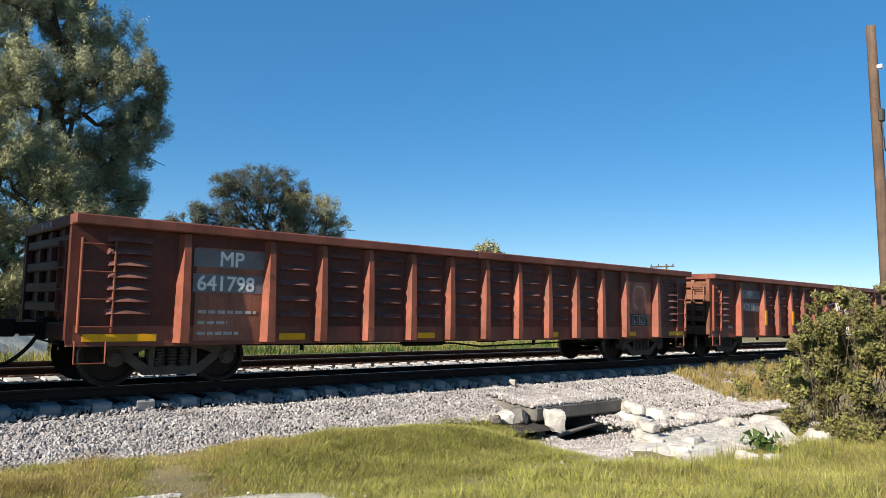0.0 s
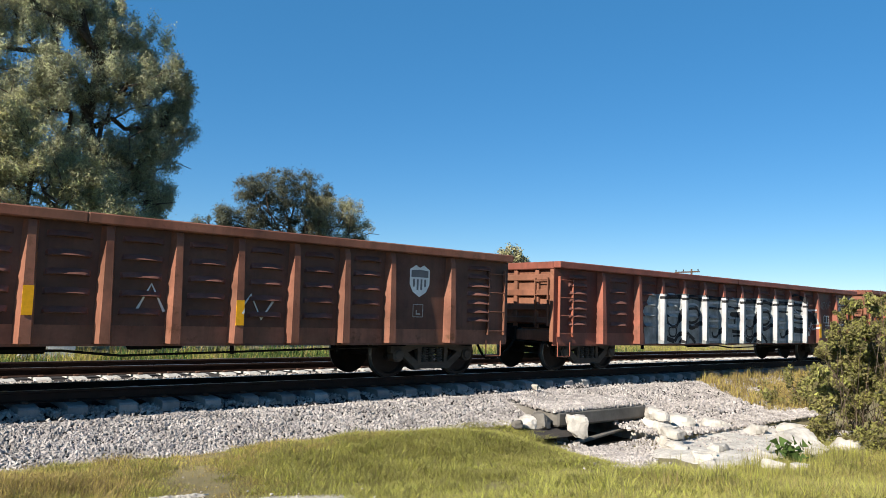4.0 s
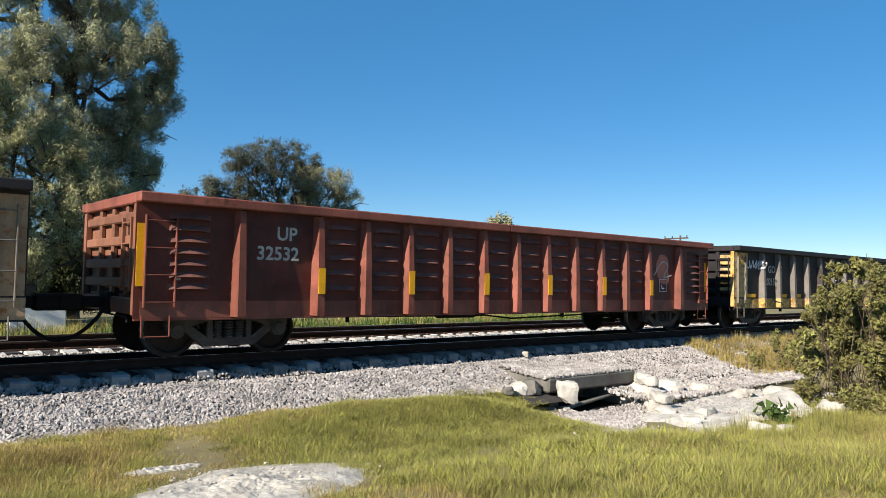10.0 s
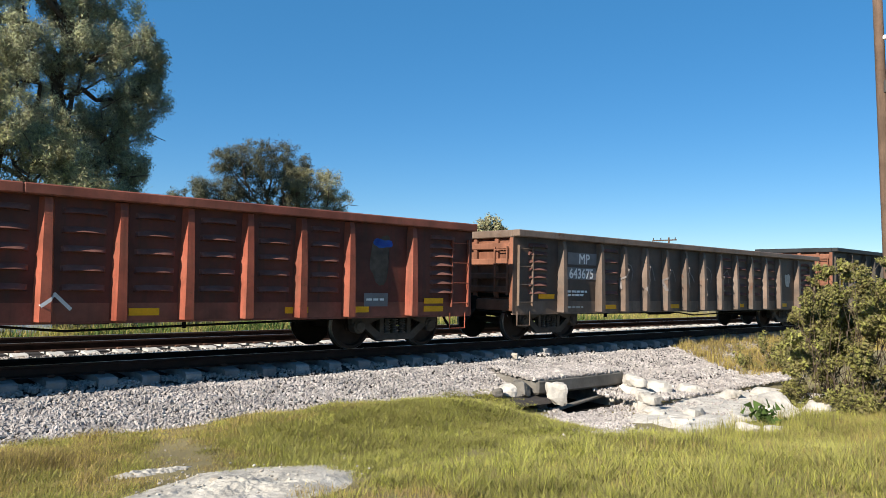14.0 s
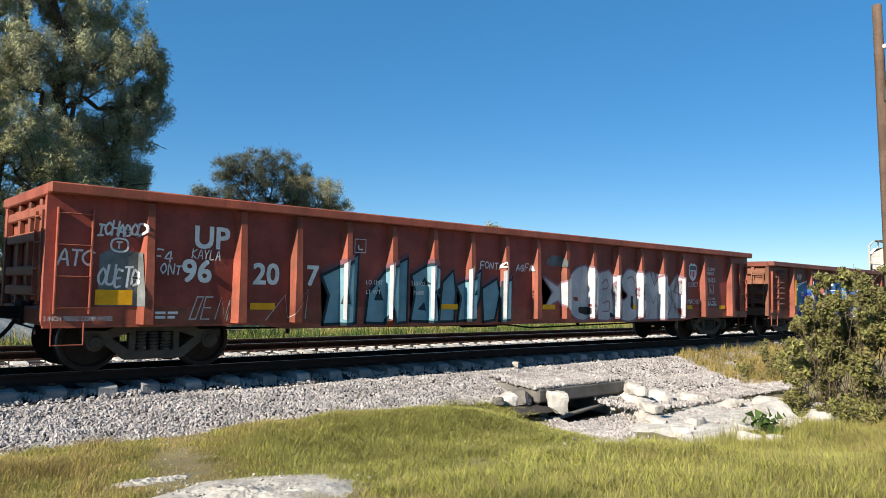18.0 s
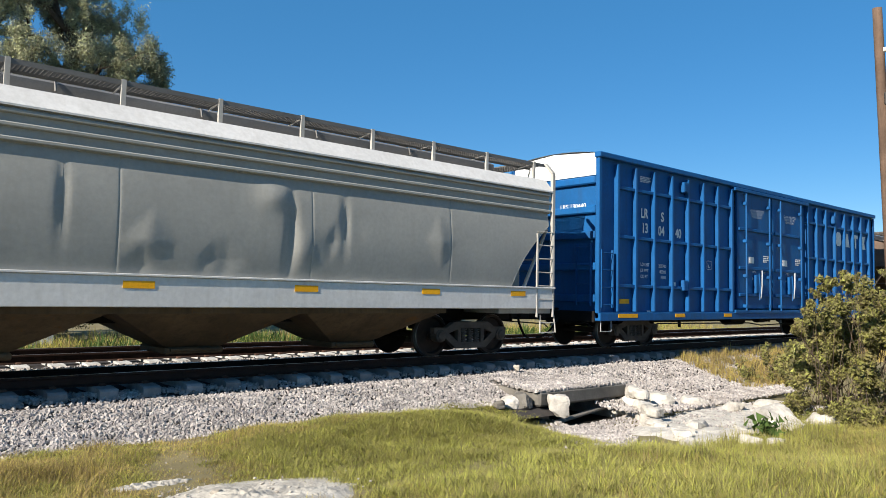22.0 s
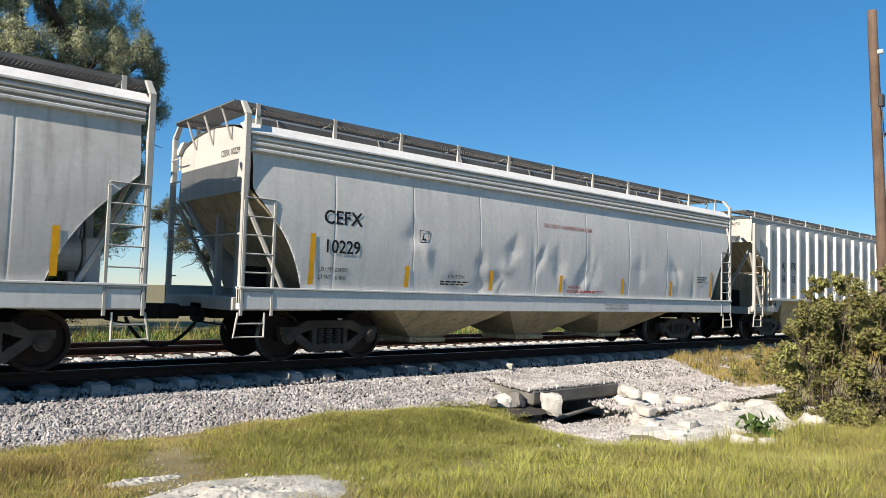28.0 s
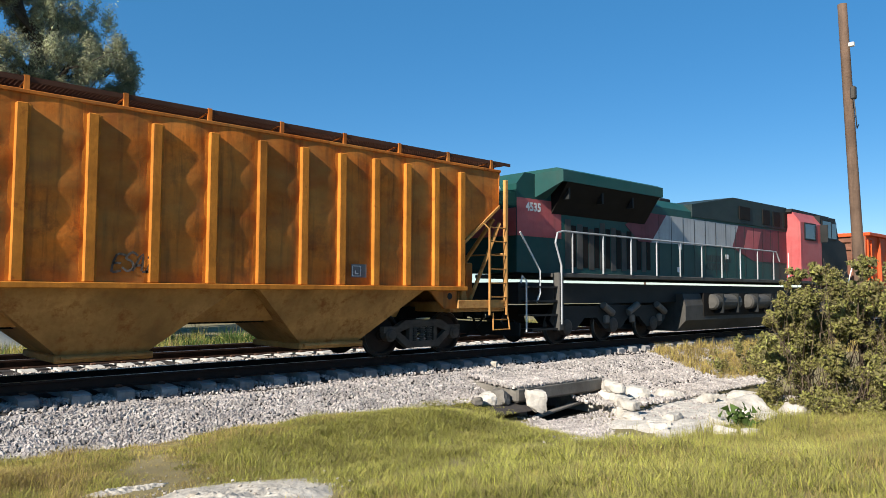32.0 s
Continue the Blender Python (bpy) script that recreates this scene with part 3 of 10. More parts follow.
# ---- bare dirt with clods ----
def dirt(cx, cy, rx, ry, thick):
  """A thin spread of pale dirt with an uneven edge."""
  g = Geo()
  rows = []
  for i in range(49):
    r = i / 48
    rows.append([(cx + rx * r * (1 + 0.16 * math.sin(3 * a + 1) + 0.09 * math.sin(7 * a)) * math.cos(a), cy + ry * r * (1 + 0.14 * math.sin(2 * a) + 0.1 * math.sin(5 * a)) * math.sin(a), 0)
                 for a in (2 * math.pi * j / 140 for j in range(141))])
  rows = [[(x, y, ground_z(x, y) + thick * (1 - (i / 48) ** 3) - 0.012 + (0.05 * noise.noise((x * 3, y * 3, 1)) + 0.02 * noise.noise((x * 11, y * 11, 2)) + 0.022 * noise.noise((x * 24, y * 24, 4))) * (1 - (i / 48) ** 2)) for x, y, _ in r] for i, r in enumerate(rows)]
  g.grid(rows)
  tagged(part("dirt_patch", g, M_DIRT, smooth=True), "bare patch of whitish crumbled dirt", "dirt", kind="structure")


dirt(3.2, 6.4, 1.22, 1.0, 0.06)
dirt(2.75, 7.68, 0.46, 0.14, 0.035)


def rock(name, x, y, z, sx, sy, sz, seed, mt, label, group="", n=26):
    g = Geo()
    r = random.Random(seed)
    o = Vector((r.uniform(-50, 50), r.uniform(-50, 50), 0))
    cuts = []
    for k in range(9):
        c = Vector((r.gauss(0, 1), r.gauss(0, 1), r.gauss(0, 0.8))).normalized()
        cuts.append((c, r.uniform(0.72, 1.0)))
    cuts += [(Vector(c), r.uniform(0.8, 1.0)) for c in ((1, 0, 0), (-1, 0, 0), (0, 1, 0), (0, -1, 0), (0, 0, 1), (0, 0, -1))]
    rows = []
    for i in range(n // 2 + 1):
        a = math.pi * i / (n // 2)
        row = []
        for j in range(n):
            b = 2 * math.pi * j / n
            d = Vector((math.sin(a) * math.cos(b), math.sin(a) * math.sin(b), math.cos(a)))
            k = min(h / max(0.05, d.dot(c)) for c, h in cuts)
            k *= 1 + 0.1 * noise.noise(d * 1.7 + o) + 0.035 * noise.noise(d * 6.5 + o)
            row.append((d.x * k * sx / 2, d.y * k * sy / 2, d.z * k * sz / 2))
        row.append(row[0])
        rows.append(row)
    g.grid(rows)
    ob = part(name, g, mt, at=pose(x, y, z, 0, 0, r.uniform(0, 360)))
    return tagged(ob, label, "rock", group)


rc = random.Random(5)
for i in range(95):
    x, y = (3.2 + rc.gauss(0, 0.5), 6.5 + rc.gauss(0, 0.42)) if i else (3.05, 6.75)
    s = rc.uniform(0.012, 0.05) if i else 0.12
    rock("dirt_clod", x, y, ground_z(x, y) + 0.035 + s * 0.15, s, s * 0.8, s * 0.5, i, M_DIRT if i % 4 else M_CLOD, "crumbling brown clod on the bare dirt", "clods on the dirt", 8)

# ---- culvert, rubble ----
cul = thing("culvert", "broken stone and concrete culvert under the ballast", "culvert", kind="structure", at=(12.3, 9.75, -0.62))
g = Geo()
g.box(-1.5, 1.35, -0.25, 1.4, -0.2, 0.09, 0.04)
part("cap_slab", g, M_OLD_CONCRETE, cul, "dark weathered concrete slab")
g = Geo()
g.box(-1.18, 1.32, 1.1, 1.2, 0.045, 0.15, 0.01)
part("kerb", g, M_BED, cul, "low edge closing the step behind the slab")
g = Geo()
g.box(-1.4, -1.1, -0.18, 1.2, -1.1, -0.245, 0.04)
part("abutment", g, M_OLD_CONCRETE, cul)
g = Geo()
g.box(0.9, 1.3, -0.3, 1.2, -1.1, -0.245, 0.04)
part("abutment", g, M_STONE, cul, "pale rubble-stone side wall")
# back wall and floor are coloured near black to make the opening dark
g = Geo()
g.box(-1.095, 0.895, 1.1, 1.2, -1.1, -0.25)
part("back_wall", g, M_CULVERT_SHADE, cul, "dark inside of the culvert")
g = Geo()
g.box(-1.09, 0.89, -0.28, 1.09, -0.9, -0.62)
part("culvert_floor", g, M_CULVERT_SHADE, cul, "near-black bottom standing for the shade inside the culvert")
g = Geo()
g.box(-1.0, 0.85, -0.1, 0.02, -0.52, -0.45, 0.02)
part("fallen_beam", g, M_OLD_CONCRETE, cul, "thin broken beam across the opening", at=pose(0, -0.14, 0.04, 0, -5, 3))
rock("rock", 11.0, 9.2, -0.75, 0.4, 0.34, 0.46, 11, M_STONE, "pale upright block at the culvert's mouth", "rubble by the culvert")
rock("rock", 10.6, 9.75, -0.72, 0.45, 0.4, 0.36, 15, M_OLD_CONCRETE, "weathered block against the slab's end", "rubble by the culvert")
rock("rock", 10.35, 9.85, -0.76, 0.4, 0.36, 0.36, 12, M_STONE, "pale flat-sided stone beside the culvert", "rubble by the culvert")
rock("rock", 9.95, 9.75, -0.74, 0.3, 0.25, 0.2, 13, M_OLD_CONCRETE, "small grey stone beside the culvert", "rubble by the culvert")
for i, (x, y, sx, sy, sz) in enumerate([(14.0, 8.9, 0.7, 0.5, 0.5), (14.6, 8.5, 0.7, 0.5, 0.42), (12.4, 7.1, 0.5, 0.4, 0.25), (11.7, 7.0, 0.45, 0.35, 0.22), (11.2, 6.7, 0.36, 0.3, 0.2),
                                        (11.2, 5.5, 0.4, 0.3, 0.2), (11.35, 5.2, 0.3, 0.25, 0.16), (14.3, 5.7, 0.6, 0.5, 0.3), (15.2, 6.0, 0.8, 0.6, 0.32), (12.1, 6.0, 0.5, 0.4, 0.22), (10.7, 6.3, 0.3, 0.25, 0.16), (15.2, 7.9, 0.5, 0.4, 0.3), (15.9, 7.4, 0.6, 0.5, 0.35), (12.9, 5.7, 0.6, 0.4, 0.28)]):
    rock("rock", x, y, ground_z(x, y) + sz * 0.3, sx, sy, sz, 30 + i, M_STONE, "whitish broken stone lying in the ditch", "rubble by the culvert")
g = Geo()
g.grid([[(x, y, ground_z(x, y) + 0.06 + 0.04 * noise.noise((x * 2, y * 2, 9)) + 0.03 * noise.noise((x * 6, y * 6, 9)) - 0.14 * max(0, abs((x - 13.7 - 0.3 * (y - 7)) / 2.6) ** 4 + abs((y - 7.0) / 1.5) ** 4 - 0.6)) for y in np.arange(5.3, 8.8, 0.12)] for x in np.arange(10.6, 17.2, 0.12)])
tagged(part("concrete_apron", g, M_STONE, smooth=True), "broken pale concrete apron in the ditch", "apron", kind="structure")
rw = random.Random(31)
for course in range(3):                  # the wing wall's stones, from the slab's end down towards the ditch
    for k in range(9 - course):
        u = (k + 0.5 * (course % 2) + 0.2) / 8.6
        x, y = 13.55 - 1.5 * u, 9.42 - 1.8 * u
        if course * 0.19 > 0.5 * (1 - u) + 0.1:
            continue
        rock("rock", x + rw.uniform(-0.04, 0.04) + 0.1 * course, y + rw.uniform(-0.04, 0.04) + 0.06 * course, -1.08 + 0.2 * course + rw.uniform(-0.02, 0.02), rw.uniform(0.3, 0.42), rw.uniform(0.26, 0.36), rw.uniform(0.22, 0.28), 400 + 10 * course + k, M_STONE if rw.random() < 0.7 else M_CLOD, "pale rubble stone of the culvert's wing wall", "rubble by the culvert", 18)
rock("boulder", 13.55, 6.2, ground_z(13.55, 6.2) + 0.2, 1.25, 0.7, 0.5, 77, M_STONE, "large whitewashed boulder on the apron", "rubble by the culvert", 30)
rock("dark_stone", 12.0, 11.25, -0.27, 0.2, 0.16, 0.14, 78, M_CLOD, "single dark stone on the ballast")


# ---- plants ----
def leaves(out, c, r, count, size, rs, droop=0.0, squash=1.0, long=2.2, loose=0.55):
    """Small leaves strewn over a tuft, lying along its skin; out collects corners. loose: how far they stray from the skin's lie."""
    d = rs.normal(0, 1, (count, 3))
    d /= np.maximum(1e-6, np.linalg.norm(d, axis=1))[:, None]
    q = np.array(c) + d * (r * np.clip(rs.normal(0.72, 0.3, count), 0.05, 1.6))[:, None] * np.array([1, 1, squash])
    n = d + loose * rs.normal(0, 1, (count, 3))
    n /= np.maximum(1e-6, np.linalg.norm(n, axis=1))[:, None]
    a = rs.normal(0, 1, (count, 3)) + np.array([0, 0, -droop])
    a -= n * np.sum(a * n, axis=1)[:, None]
    a /= np.maximum(1e-6, np.linalg.norm(a, axis=1))[:, None]
    b = np.cross(n, a)
    s = (size * rs.uniform(0.6, 1.4, count))[:, None]
    u, w = a * s * long * 0.5, b * s * 0.5
    out.append(np.stack([q - u - w * 0.6, q + w * 1.4, q + u], 1).reshape(-1, 3))


def foliage(name, out, mt, parent):
    v = np.concatenate(out)
    me = bpy.data.meshes.new(name)
    me.from_pydata(v.tolist(), [], np.arange(len(v)).reshape(-1, 3).tolist())
    me.materials.append(mt)
    me.update()
    return part(name, me, mt, parent)


def limb(g, a, b, r0, r1, rs, bend=0.12, n=5):
    a, b = Vector(a), Vector(b)
    pts, L = [], (b - a).length
    for i in range(n + 1):
        u = i / n
        pts.append(a.lerp(b, u) + Vector(rs.normal(0, bend * L * 0.3, 3)) * math.sin(math.pi * u))
    for i in range(n):
        g.cyl(pts[i], pts[i + 1], r0 + (r1 - r0) * i / n, 7, 0, r0 + (r1 - r0) * (i + 1) / n, False)
    return pts


def tree(name, label, base, trunk_h, clumps, mt, seed, leaf, per, droop=0.3, trunk_r=0.35, long=2.2, squash=0.8, tuft=0.42, tufts=15, loose=0.55, upright=(0.7, 1.3)):
    """clumps: (x, y, z, r) of the crown's masses, relative to the foot."""
    rs = np.random.RandomState(seed)
    tr = thing(name, label, "tree", at=base)
    g = Geo()
    top = (rs.uniform(-0.4, 0.4), rs.uniform(-0.3, 0.3), trunk_h)
    limb(g, (0, 0, -0.4), top, trunk_r, trunk_r * 0.55, rs, 0.1, 7)
    for cx, cy, cz, r in clumps:
        k = min(0.95, max(0.25, (cz - 1.5 * r) / max(trunk_h, 0.1)))
        start = Vector((0, 0, 0)).lerp(Vector(top), k)
        ends = limb(g, start, (cx, cy, cz), trunk_r * 0.3, 0.03, rs, 0.25, 5)
        for _ in range(4):
            d = rs.normal(0, 1, 3) * r * 0.55
            limb(g, ends[rs.randint(2, 5)], Vector((cx, cy, cz)) + Vector(d), 0.05, 0.012, rs, 0.3, 3)
    part("trunk", g, M_BARK, tr, "dark trunk and bare inner branches")
    g = []
    for cx, cy, cz, r in clumps:
        for _ in range(int(tufts * r ** 1.7) + 6):
            d = rs.normal(0, 1, 3)
            d *= r * rs.uniform(0.35, 1.08) / np.linalg.norm(d)
            rr = tuft * rs.uniform(0.55, 1.3)
            leaves(g, (cx + d[0], cy + d[1], cz + d[2] * squash), rr, int(per * (rr / tuft) ** 2) + 10, leaf, rs, droop, rs.uniform(*upright), long, loose)
    foliage("crown", g, mt, tr)
    return tr


def bearing(x_deg, dist):
    """A place at that bearing from the eye, in degrees from y towards x."""
    return dist * math.sin(radians(x_deg)), dist * math.cos(radians(x_deg))


TREE_L = bearing(13.5, 34)
rs0 = random.Random(4)
big = [(-3.5, 0, 13.5, 2.6), (-1.2, 1, 15.2, 2.2), (0.6, 0, 13.4, 1.9), (-6, 1, 11, 2.6), (-2.5, -1, 10.2, 2.3), (0.6, -1, 10.9, 1.8), (2.3, 0, 12.2, 1.2), (2.7, 0, 9.4, 1.4), (3.5, 0, 11.7, 0.8), (3.3, 0.4, 10.6, 0.9), (1.6, 0, 8.2, 1.7), (-0.9, -1, 7.4, 2.0), (-4.5, -1, 7.6, 2.2),
       (1.9, 0, 7.0, 1.0), (2.9, 0, 6.6, 0.6), (2.6, 0, 5.8, 0.6), (0.8, 0, 5.6, 1.5), (-7.5, 0, 14, 2.4), (-8, 0, 8.5, 2.4), (-2.8, 0.5, 16.5, 1.6), (-5.5, 0, 16.0, 2.0)]
tree("tree", "tall dark grey-green tree with drooping fine foliage and gaps of sky", (*TREE_L, -0.6), 13.0, big, M_NEEDLE, 11, 0.034, 300, 0.6, 0.42, 4.5, tuft=0.3, tufts=26, loose=0.65, upright=(1.0, 2.2))
low = [(-2.2, 0, 4.6, 1.7), (0.3, 0, 4.2, 1.5), (-4.2, 0.5, 5.4, 1.8), (1.7, 0, 3.2, 1.1), (-1.4, 0, 6.2, 1.3), (-3.2, 0, 2.8, 1.4), (-6, 0.5, 4.2, 1.8), (-0.3, 0, 2.6, 1.2), (-1.2, 0, 7.5, 1.3), (-3.2, 0.2, 8.0, 1.5), (0.5, 0, 6.0, 1.2), (1.7, 0, 4.8, 1.1), (-5.4, 0.4, 7.4, 1.6), (2.6, 0, 3.9, 0.9)]
TREE_M = bearing(11.0, 27)
tree("tree", "lower olive-green tree in front of the tall one", (*TREE_M, -0.6), 4.0, low, M_NEEDLE2, 12, 0.03, 300, 0.4, 0.22, 4.5, tuft=0.3, tufts=26, loose=0.7, upright=(0.8, 1.7))
TREE_U = bearing(9.0, 31)
under = [(-6.0, 0, 1.6, 1.5), (-3.8, 0.3, 1.2, 1.2), (-2.0, 0, 1.8, 1.4), (0.0, 0.4, 1.2, 1.1), (1.6, 0, 1.7, 1.2), (3.0, 0.2, 1.1, 0.9), (-4.8, 0, 3.0, 1.5), (-1.0, 0.3, 3.0, 1.3), (2.4, 0, 2.6, 0.9), (-8, 0, 2.2, 1.8)]
tree("tree", "dark low undergrowth at the foot of the tall tree", (*TREE_U, -0.6), 2.0, under, M_FARTREE, 15, 0.05, 300, 0.3, 0.2, 3.5, tuft=0.4, tufts=16)
TREE_S = bearing(28.0, 44)
mes = [(-2.5, 0, 7.9, 1.1), (-1.0, 0, 8.5, 1.2), (0.4, 0, 8.4, 1.2), (1.3, 0, 7.7, 1.0), (-0.6, 0, 7.0, 1.5), (-2.4, 0, 6.3, 1.2), (0.9, 0, 6.3, 1.1), (0, 0, 5.4, 1.3), (-1.8, 0, 4.6, 1.0), (-3.6, 0, 6.4, 0.8), (-3.9, 0, 5.2, 0.9), (-4.8, 0, 5.9, 0.5), (-5.4, 0, 5.2, 0.4), (-4.3, 0, 4.2, 0.9), (-3.0, 0, 3.6, 1.0), (-1.2, 0, 3.4, 1.0)]
mes = [(x * 1.22, y, z * 1.06, r * 1.1) for x, y, z, r in mes]
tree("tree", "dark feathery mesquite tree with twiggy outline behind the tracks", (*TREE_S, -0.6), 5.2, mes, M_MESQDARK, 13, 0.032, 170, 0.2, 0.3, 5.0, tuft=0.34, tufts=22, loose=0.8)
pale = [(1.7, -1, 7.5, 1.0), (2.9, -1, 7.4, 1.0), (3.7, -1, 6.6, 0.9), (2.0, -1, 6.3, 1.1), (3.8, -1, 5.5, 0.8), (2.6, -1, 5.2, 1.0), (1.6, -1, 4.3, 0.9), (3.2, -1, 4.0, 0.8), (0.9, -1, 5.3, 0.7)]
pale = [(x * 1.16, y, z * 1.03, r * 1.05) for x, y, z, r in pale]
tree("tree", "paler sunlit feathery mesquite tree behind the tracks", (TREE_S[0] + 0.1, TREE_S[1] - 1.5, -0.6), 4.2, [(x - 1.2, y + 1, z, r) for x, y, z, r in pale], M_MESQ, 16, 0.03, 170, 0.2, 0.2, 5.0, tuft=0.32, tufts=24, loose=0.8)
TREE_F = bearing(44.8, 150)
tree("tree", "small round treetop far off across the fields", (*TREE_F, -0.4), 8, [(-2.6, 0, 12.2, 2.0), (0, 0, 13.2, 2.2), (2.6, 0, 12.6, 2.0), (0.5, 0, 11, 2.5), (-4, 0, 11, 1.6), (4, 0, 11, 1.6)], M_MESQ, 14, 0.3, 90, 0.1, 0.4, 1.6, tuft=0.9, tufts=6)


def bush(name, label, x, y, z, clumps, seed, leaf, per, mt):
    rs = np.random.RandomState(seed)
    b = thing(name, label, "bush", at=(x, y, z))
    g = Geo()
    for cx, cy, cz, r in clumps:
        for _ in range(1):
            limb(g, (cx * 0.5 + rs.normal(0, 0.1), cy * 0.5 + rs.normal(0, 0.1), -0.1), (cx + rs.normal(0, r * 0.6), cy + rs.normal(0, r * 0.5), cz + r * rs.uniform(0.3, 1.3)), 0.009, 0.003, rs, 0.25, 4)
    tagged(part("stem_tangle", g, M_BARK, b), "thin bare brown stems", kind="stuff")
    g = []
    for cx, cy, cz, r in clumps:
        for _ in range(int(22 * r) + 5):
            d = rs.normal(0, 1, 3)
            d *= r * rs.uniform(0.2, 1.05) / np.linalg.norm(d)
            leaves(g, (cx + d[0], cy + d[1], cz + d[2]), r * rs.uniform(0.2, 0.5), per, leaf * rs.uniform(0.7, 1.5), rs, 0.2, 1.0, 1.7, 1.3)
    foliage("foliage", g, mt, b)
    return b


rb = random.Random(9)
cl = []
for i in range(190):                     # the thicket's top falls off towards the rails
    v, x = rb.uniform(2.3, 5.0), rb.uniform(14.2, 16.6)
    top = 0.05 + 1.65 * smooth_step(2.12, 2.66, v) + 0.12 * math.sin(v * 9.0) + 0.1 * math.sin(x * 7.0)
    r = rb.uniform(0.2, 0.38)
    cl.append((x - 15.0, x / v - 5.4, rb.uniform(0.05, top + 1.2 - 0.7 * r), r))
for i in range(60):                      # stray shoots along its crest and edge
    v, x = rb.uniform(2.3, 5.0), rb.uniform(14.4, 16.2)
    cl.append((x - 15.0, x / v - 5.4, 1.25 + 1.65 * smooth_step(2.12, 2.66, v) + rb.uniform(-0.4, 0.22), rb.uniform(0.08, 0.18)))
bush("bush", "dense scrub bush of small olive and rust-tinged leaves with bare twigs", 15.0, 5.4, -1.2, cl, 21, 0.036, 66, M_BUSHLEAF)
cl2 = [(rb.uniform(-1.6, 2.5), rb.uniform(-0.7, 0.6), rb.uniform(0.1, 0.6), rb.uniform(0.22, 0.4)) for _ in range(26)]
bush("bush", "low tangled scrub at the edge of the ballast", 20.6, 9.0, -0.8, cl2, 22, 0.045, 30, M_BUSHLEAF)
g = []
rsw = np.random.RandomState(3)
leaves(g, (0, 0, 0.2), 0.24, 80, 0.11, rsw, 0.0, 0.9, 1.2, 0.8)
weed = thing("weed", "broad-leaved green weed growing among the white stones", "plant", at=(11.9, 5.6, ground_z(11.9, 5.6) + 0.02))
foliage("foliage", g, M_WEED, weed)

# ---- poles ----
pole = thing("utility_pole", "leaning weathered wooden utility pole with small fittings", "utility pole", at=(17.2, 5.3, -1.0))
g = Geo()
g.grid([[(-0.85 * u * 0.94 + (0.125 - 0.035 * u) * math.cos(q), 0.03 * u + (0.125 - 0.035 * u) * math.sin(q), -0.2 + 8.62 * u) for q in (math.pi * k / 7 for k in range(15))] for u in (i / 10 for i in range(11))] + [[(-0.8, 0.03, 8.43)] * 15])
part("shaft", g, M_POLE, pole, smooth=True)
g = Geo()
g.box(-0.9, -0.78, -0.2, -0.1, 6.35, 6.62, 0.02)
g.tube([(-0.86, -0.16, 6.35), (-0.9, -0.2, 6.0), (-0.75, -0.17, 5.75), (-0.62, -0.16, 5.85)], 0.012)
part("junction_box", g, M_STEEL, pole, "small dark box with a hanging wire")
g = Geo()
g.cyl((-0.86, -0.1, 7.5), (-0.86, -0.2, 7.5), 0.05, 10)
part("insulator", g, M_WHITEPAINT, pole, "white porcelain insulator")


def far_pole(x, y, h, arm, label):
    p = thing("far_utility_pole", label, "utility pole", at=(x, y, -0.6))
    g = Geo()
    g.cyl((0, 0, -0.3), (0, 0, h), 0.13, 8, 0, 0.09)
    part("shaft", g, M_POLE, p)
    g = Geo()
    g.box(-arm / 2, arm / 2, -0.06, 0.06, h - 0.35, h - 0.22)
    part("crossarm", g, M_POLE, p, at=pose(0, 0, 0, 0, -4, -30))
    g = Geo()
    for k in (-0.45, -0.15, 0.45):
        g = Geo()
        g.cyl((k * arm, 0, h - 0.22), (k * arm, 0, h - 0.02), 0.05, 6)
        part("insulator", g, M_STEEL, p, at=pose(0, 0, 0, 0, -4, -30))


far_pole(*bearing(58.3, 76), 6.9, 2.6, "far wooden pole with a crossarm behind the train")
far_pole(*bearing(73.0, 66), 5.6, 1.6, "far utility pole with a short crossarm behind the bush")

# ---- pale blocks on the verge behind the second track ----
for k, (x, y, w, h) in enumerate([(5.2, 26.0, 1.6, 0.95), (2.2, 26.5, 0.8, 0.8), (0.6, 26.0, 0.9, 0.9)]):
    g = Geo()
    g.box(-w / 2, w / 2, -0.25, 0.25, -0.2, h, 0.03)
    tagged(part("concrete_block", g, M_WHITEPAINT, at=pose(x, y, -0.55, 0, 0, 8 * k)), "white painted concrete block behind the tracks", "block", "white blocks on the verge")

# ---- materials of the train ----
def red(name, c, rust=0.35, streak=0.5, dust=0.25):
    return surface(name, c, 0.5, var=0.5, scale=1.3, fine=20, bump=0.12, rust=rust, rust_colour=(0.085, 0.035, 0.018), streak=streak, dust=dust, dust_colour=(0.22, 0.125, 0.08), spec=0.2)


# side sheets (names ending in D) take darker tones than posts and chords
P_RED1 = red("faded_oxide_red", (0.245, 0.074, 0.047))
P_RED1D = red("dark_oxide_sheet", (0.095, 0.027, 0.02), 0.3, 0.6, 0.1)
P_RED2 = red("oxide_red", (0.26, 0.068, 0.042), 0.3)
P_RED2D = red("deep_oxide_sheet", (0.095, 0.022, 0.016), 0.25, 0.6, 0.08)
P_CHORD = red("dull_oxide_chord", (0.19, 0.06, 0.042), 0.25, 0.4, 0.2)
# lighter than the sheets: sunlight on louvre tops put into the colour
P_LEDGE = surface("sunlit_ledge", (0.16, 0.072, 0.058), 0.9, var=0.35, scale=3, fine=20, bump=0.1)
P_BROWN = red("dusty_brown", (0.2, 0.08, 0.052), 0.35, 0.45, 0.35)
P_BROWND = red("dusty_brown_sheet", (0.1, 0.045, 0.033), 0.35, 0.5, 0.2)
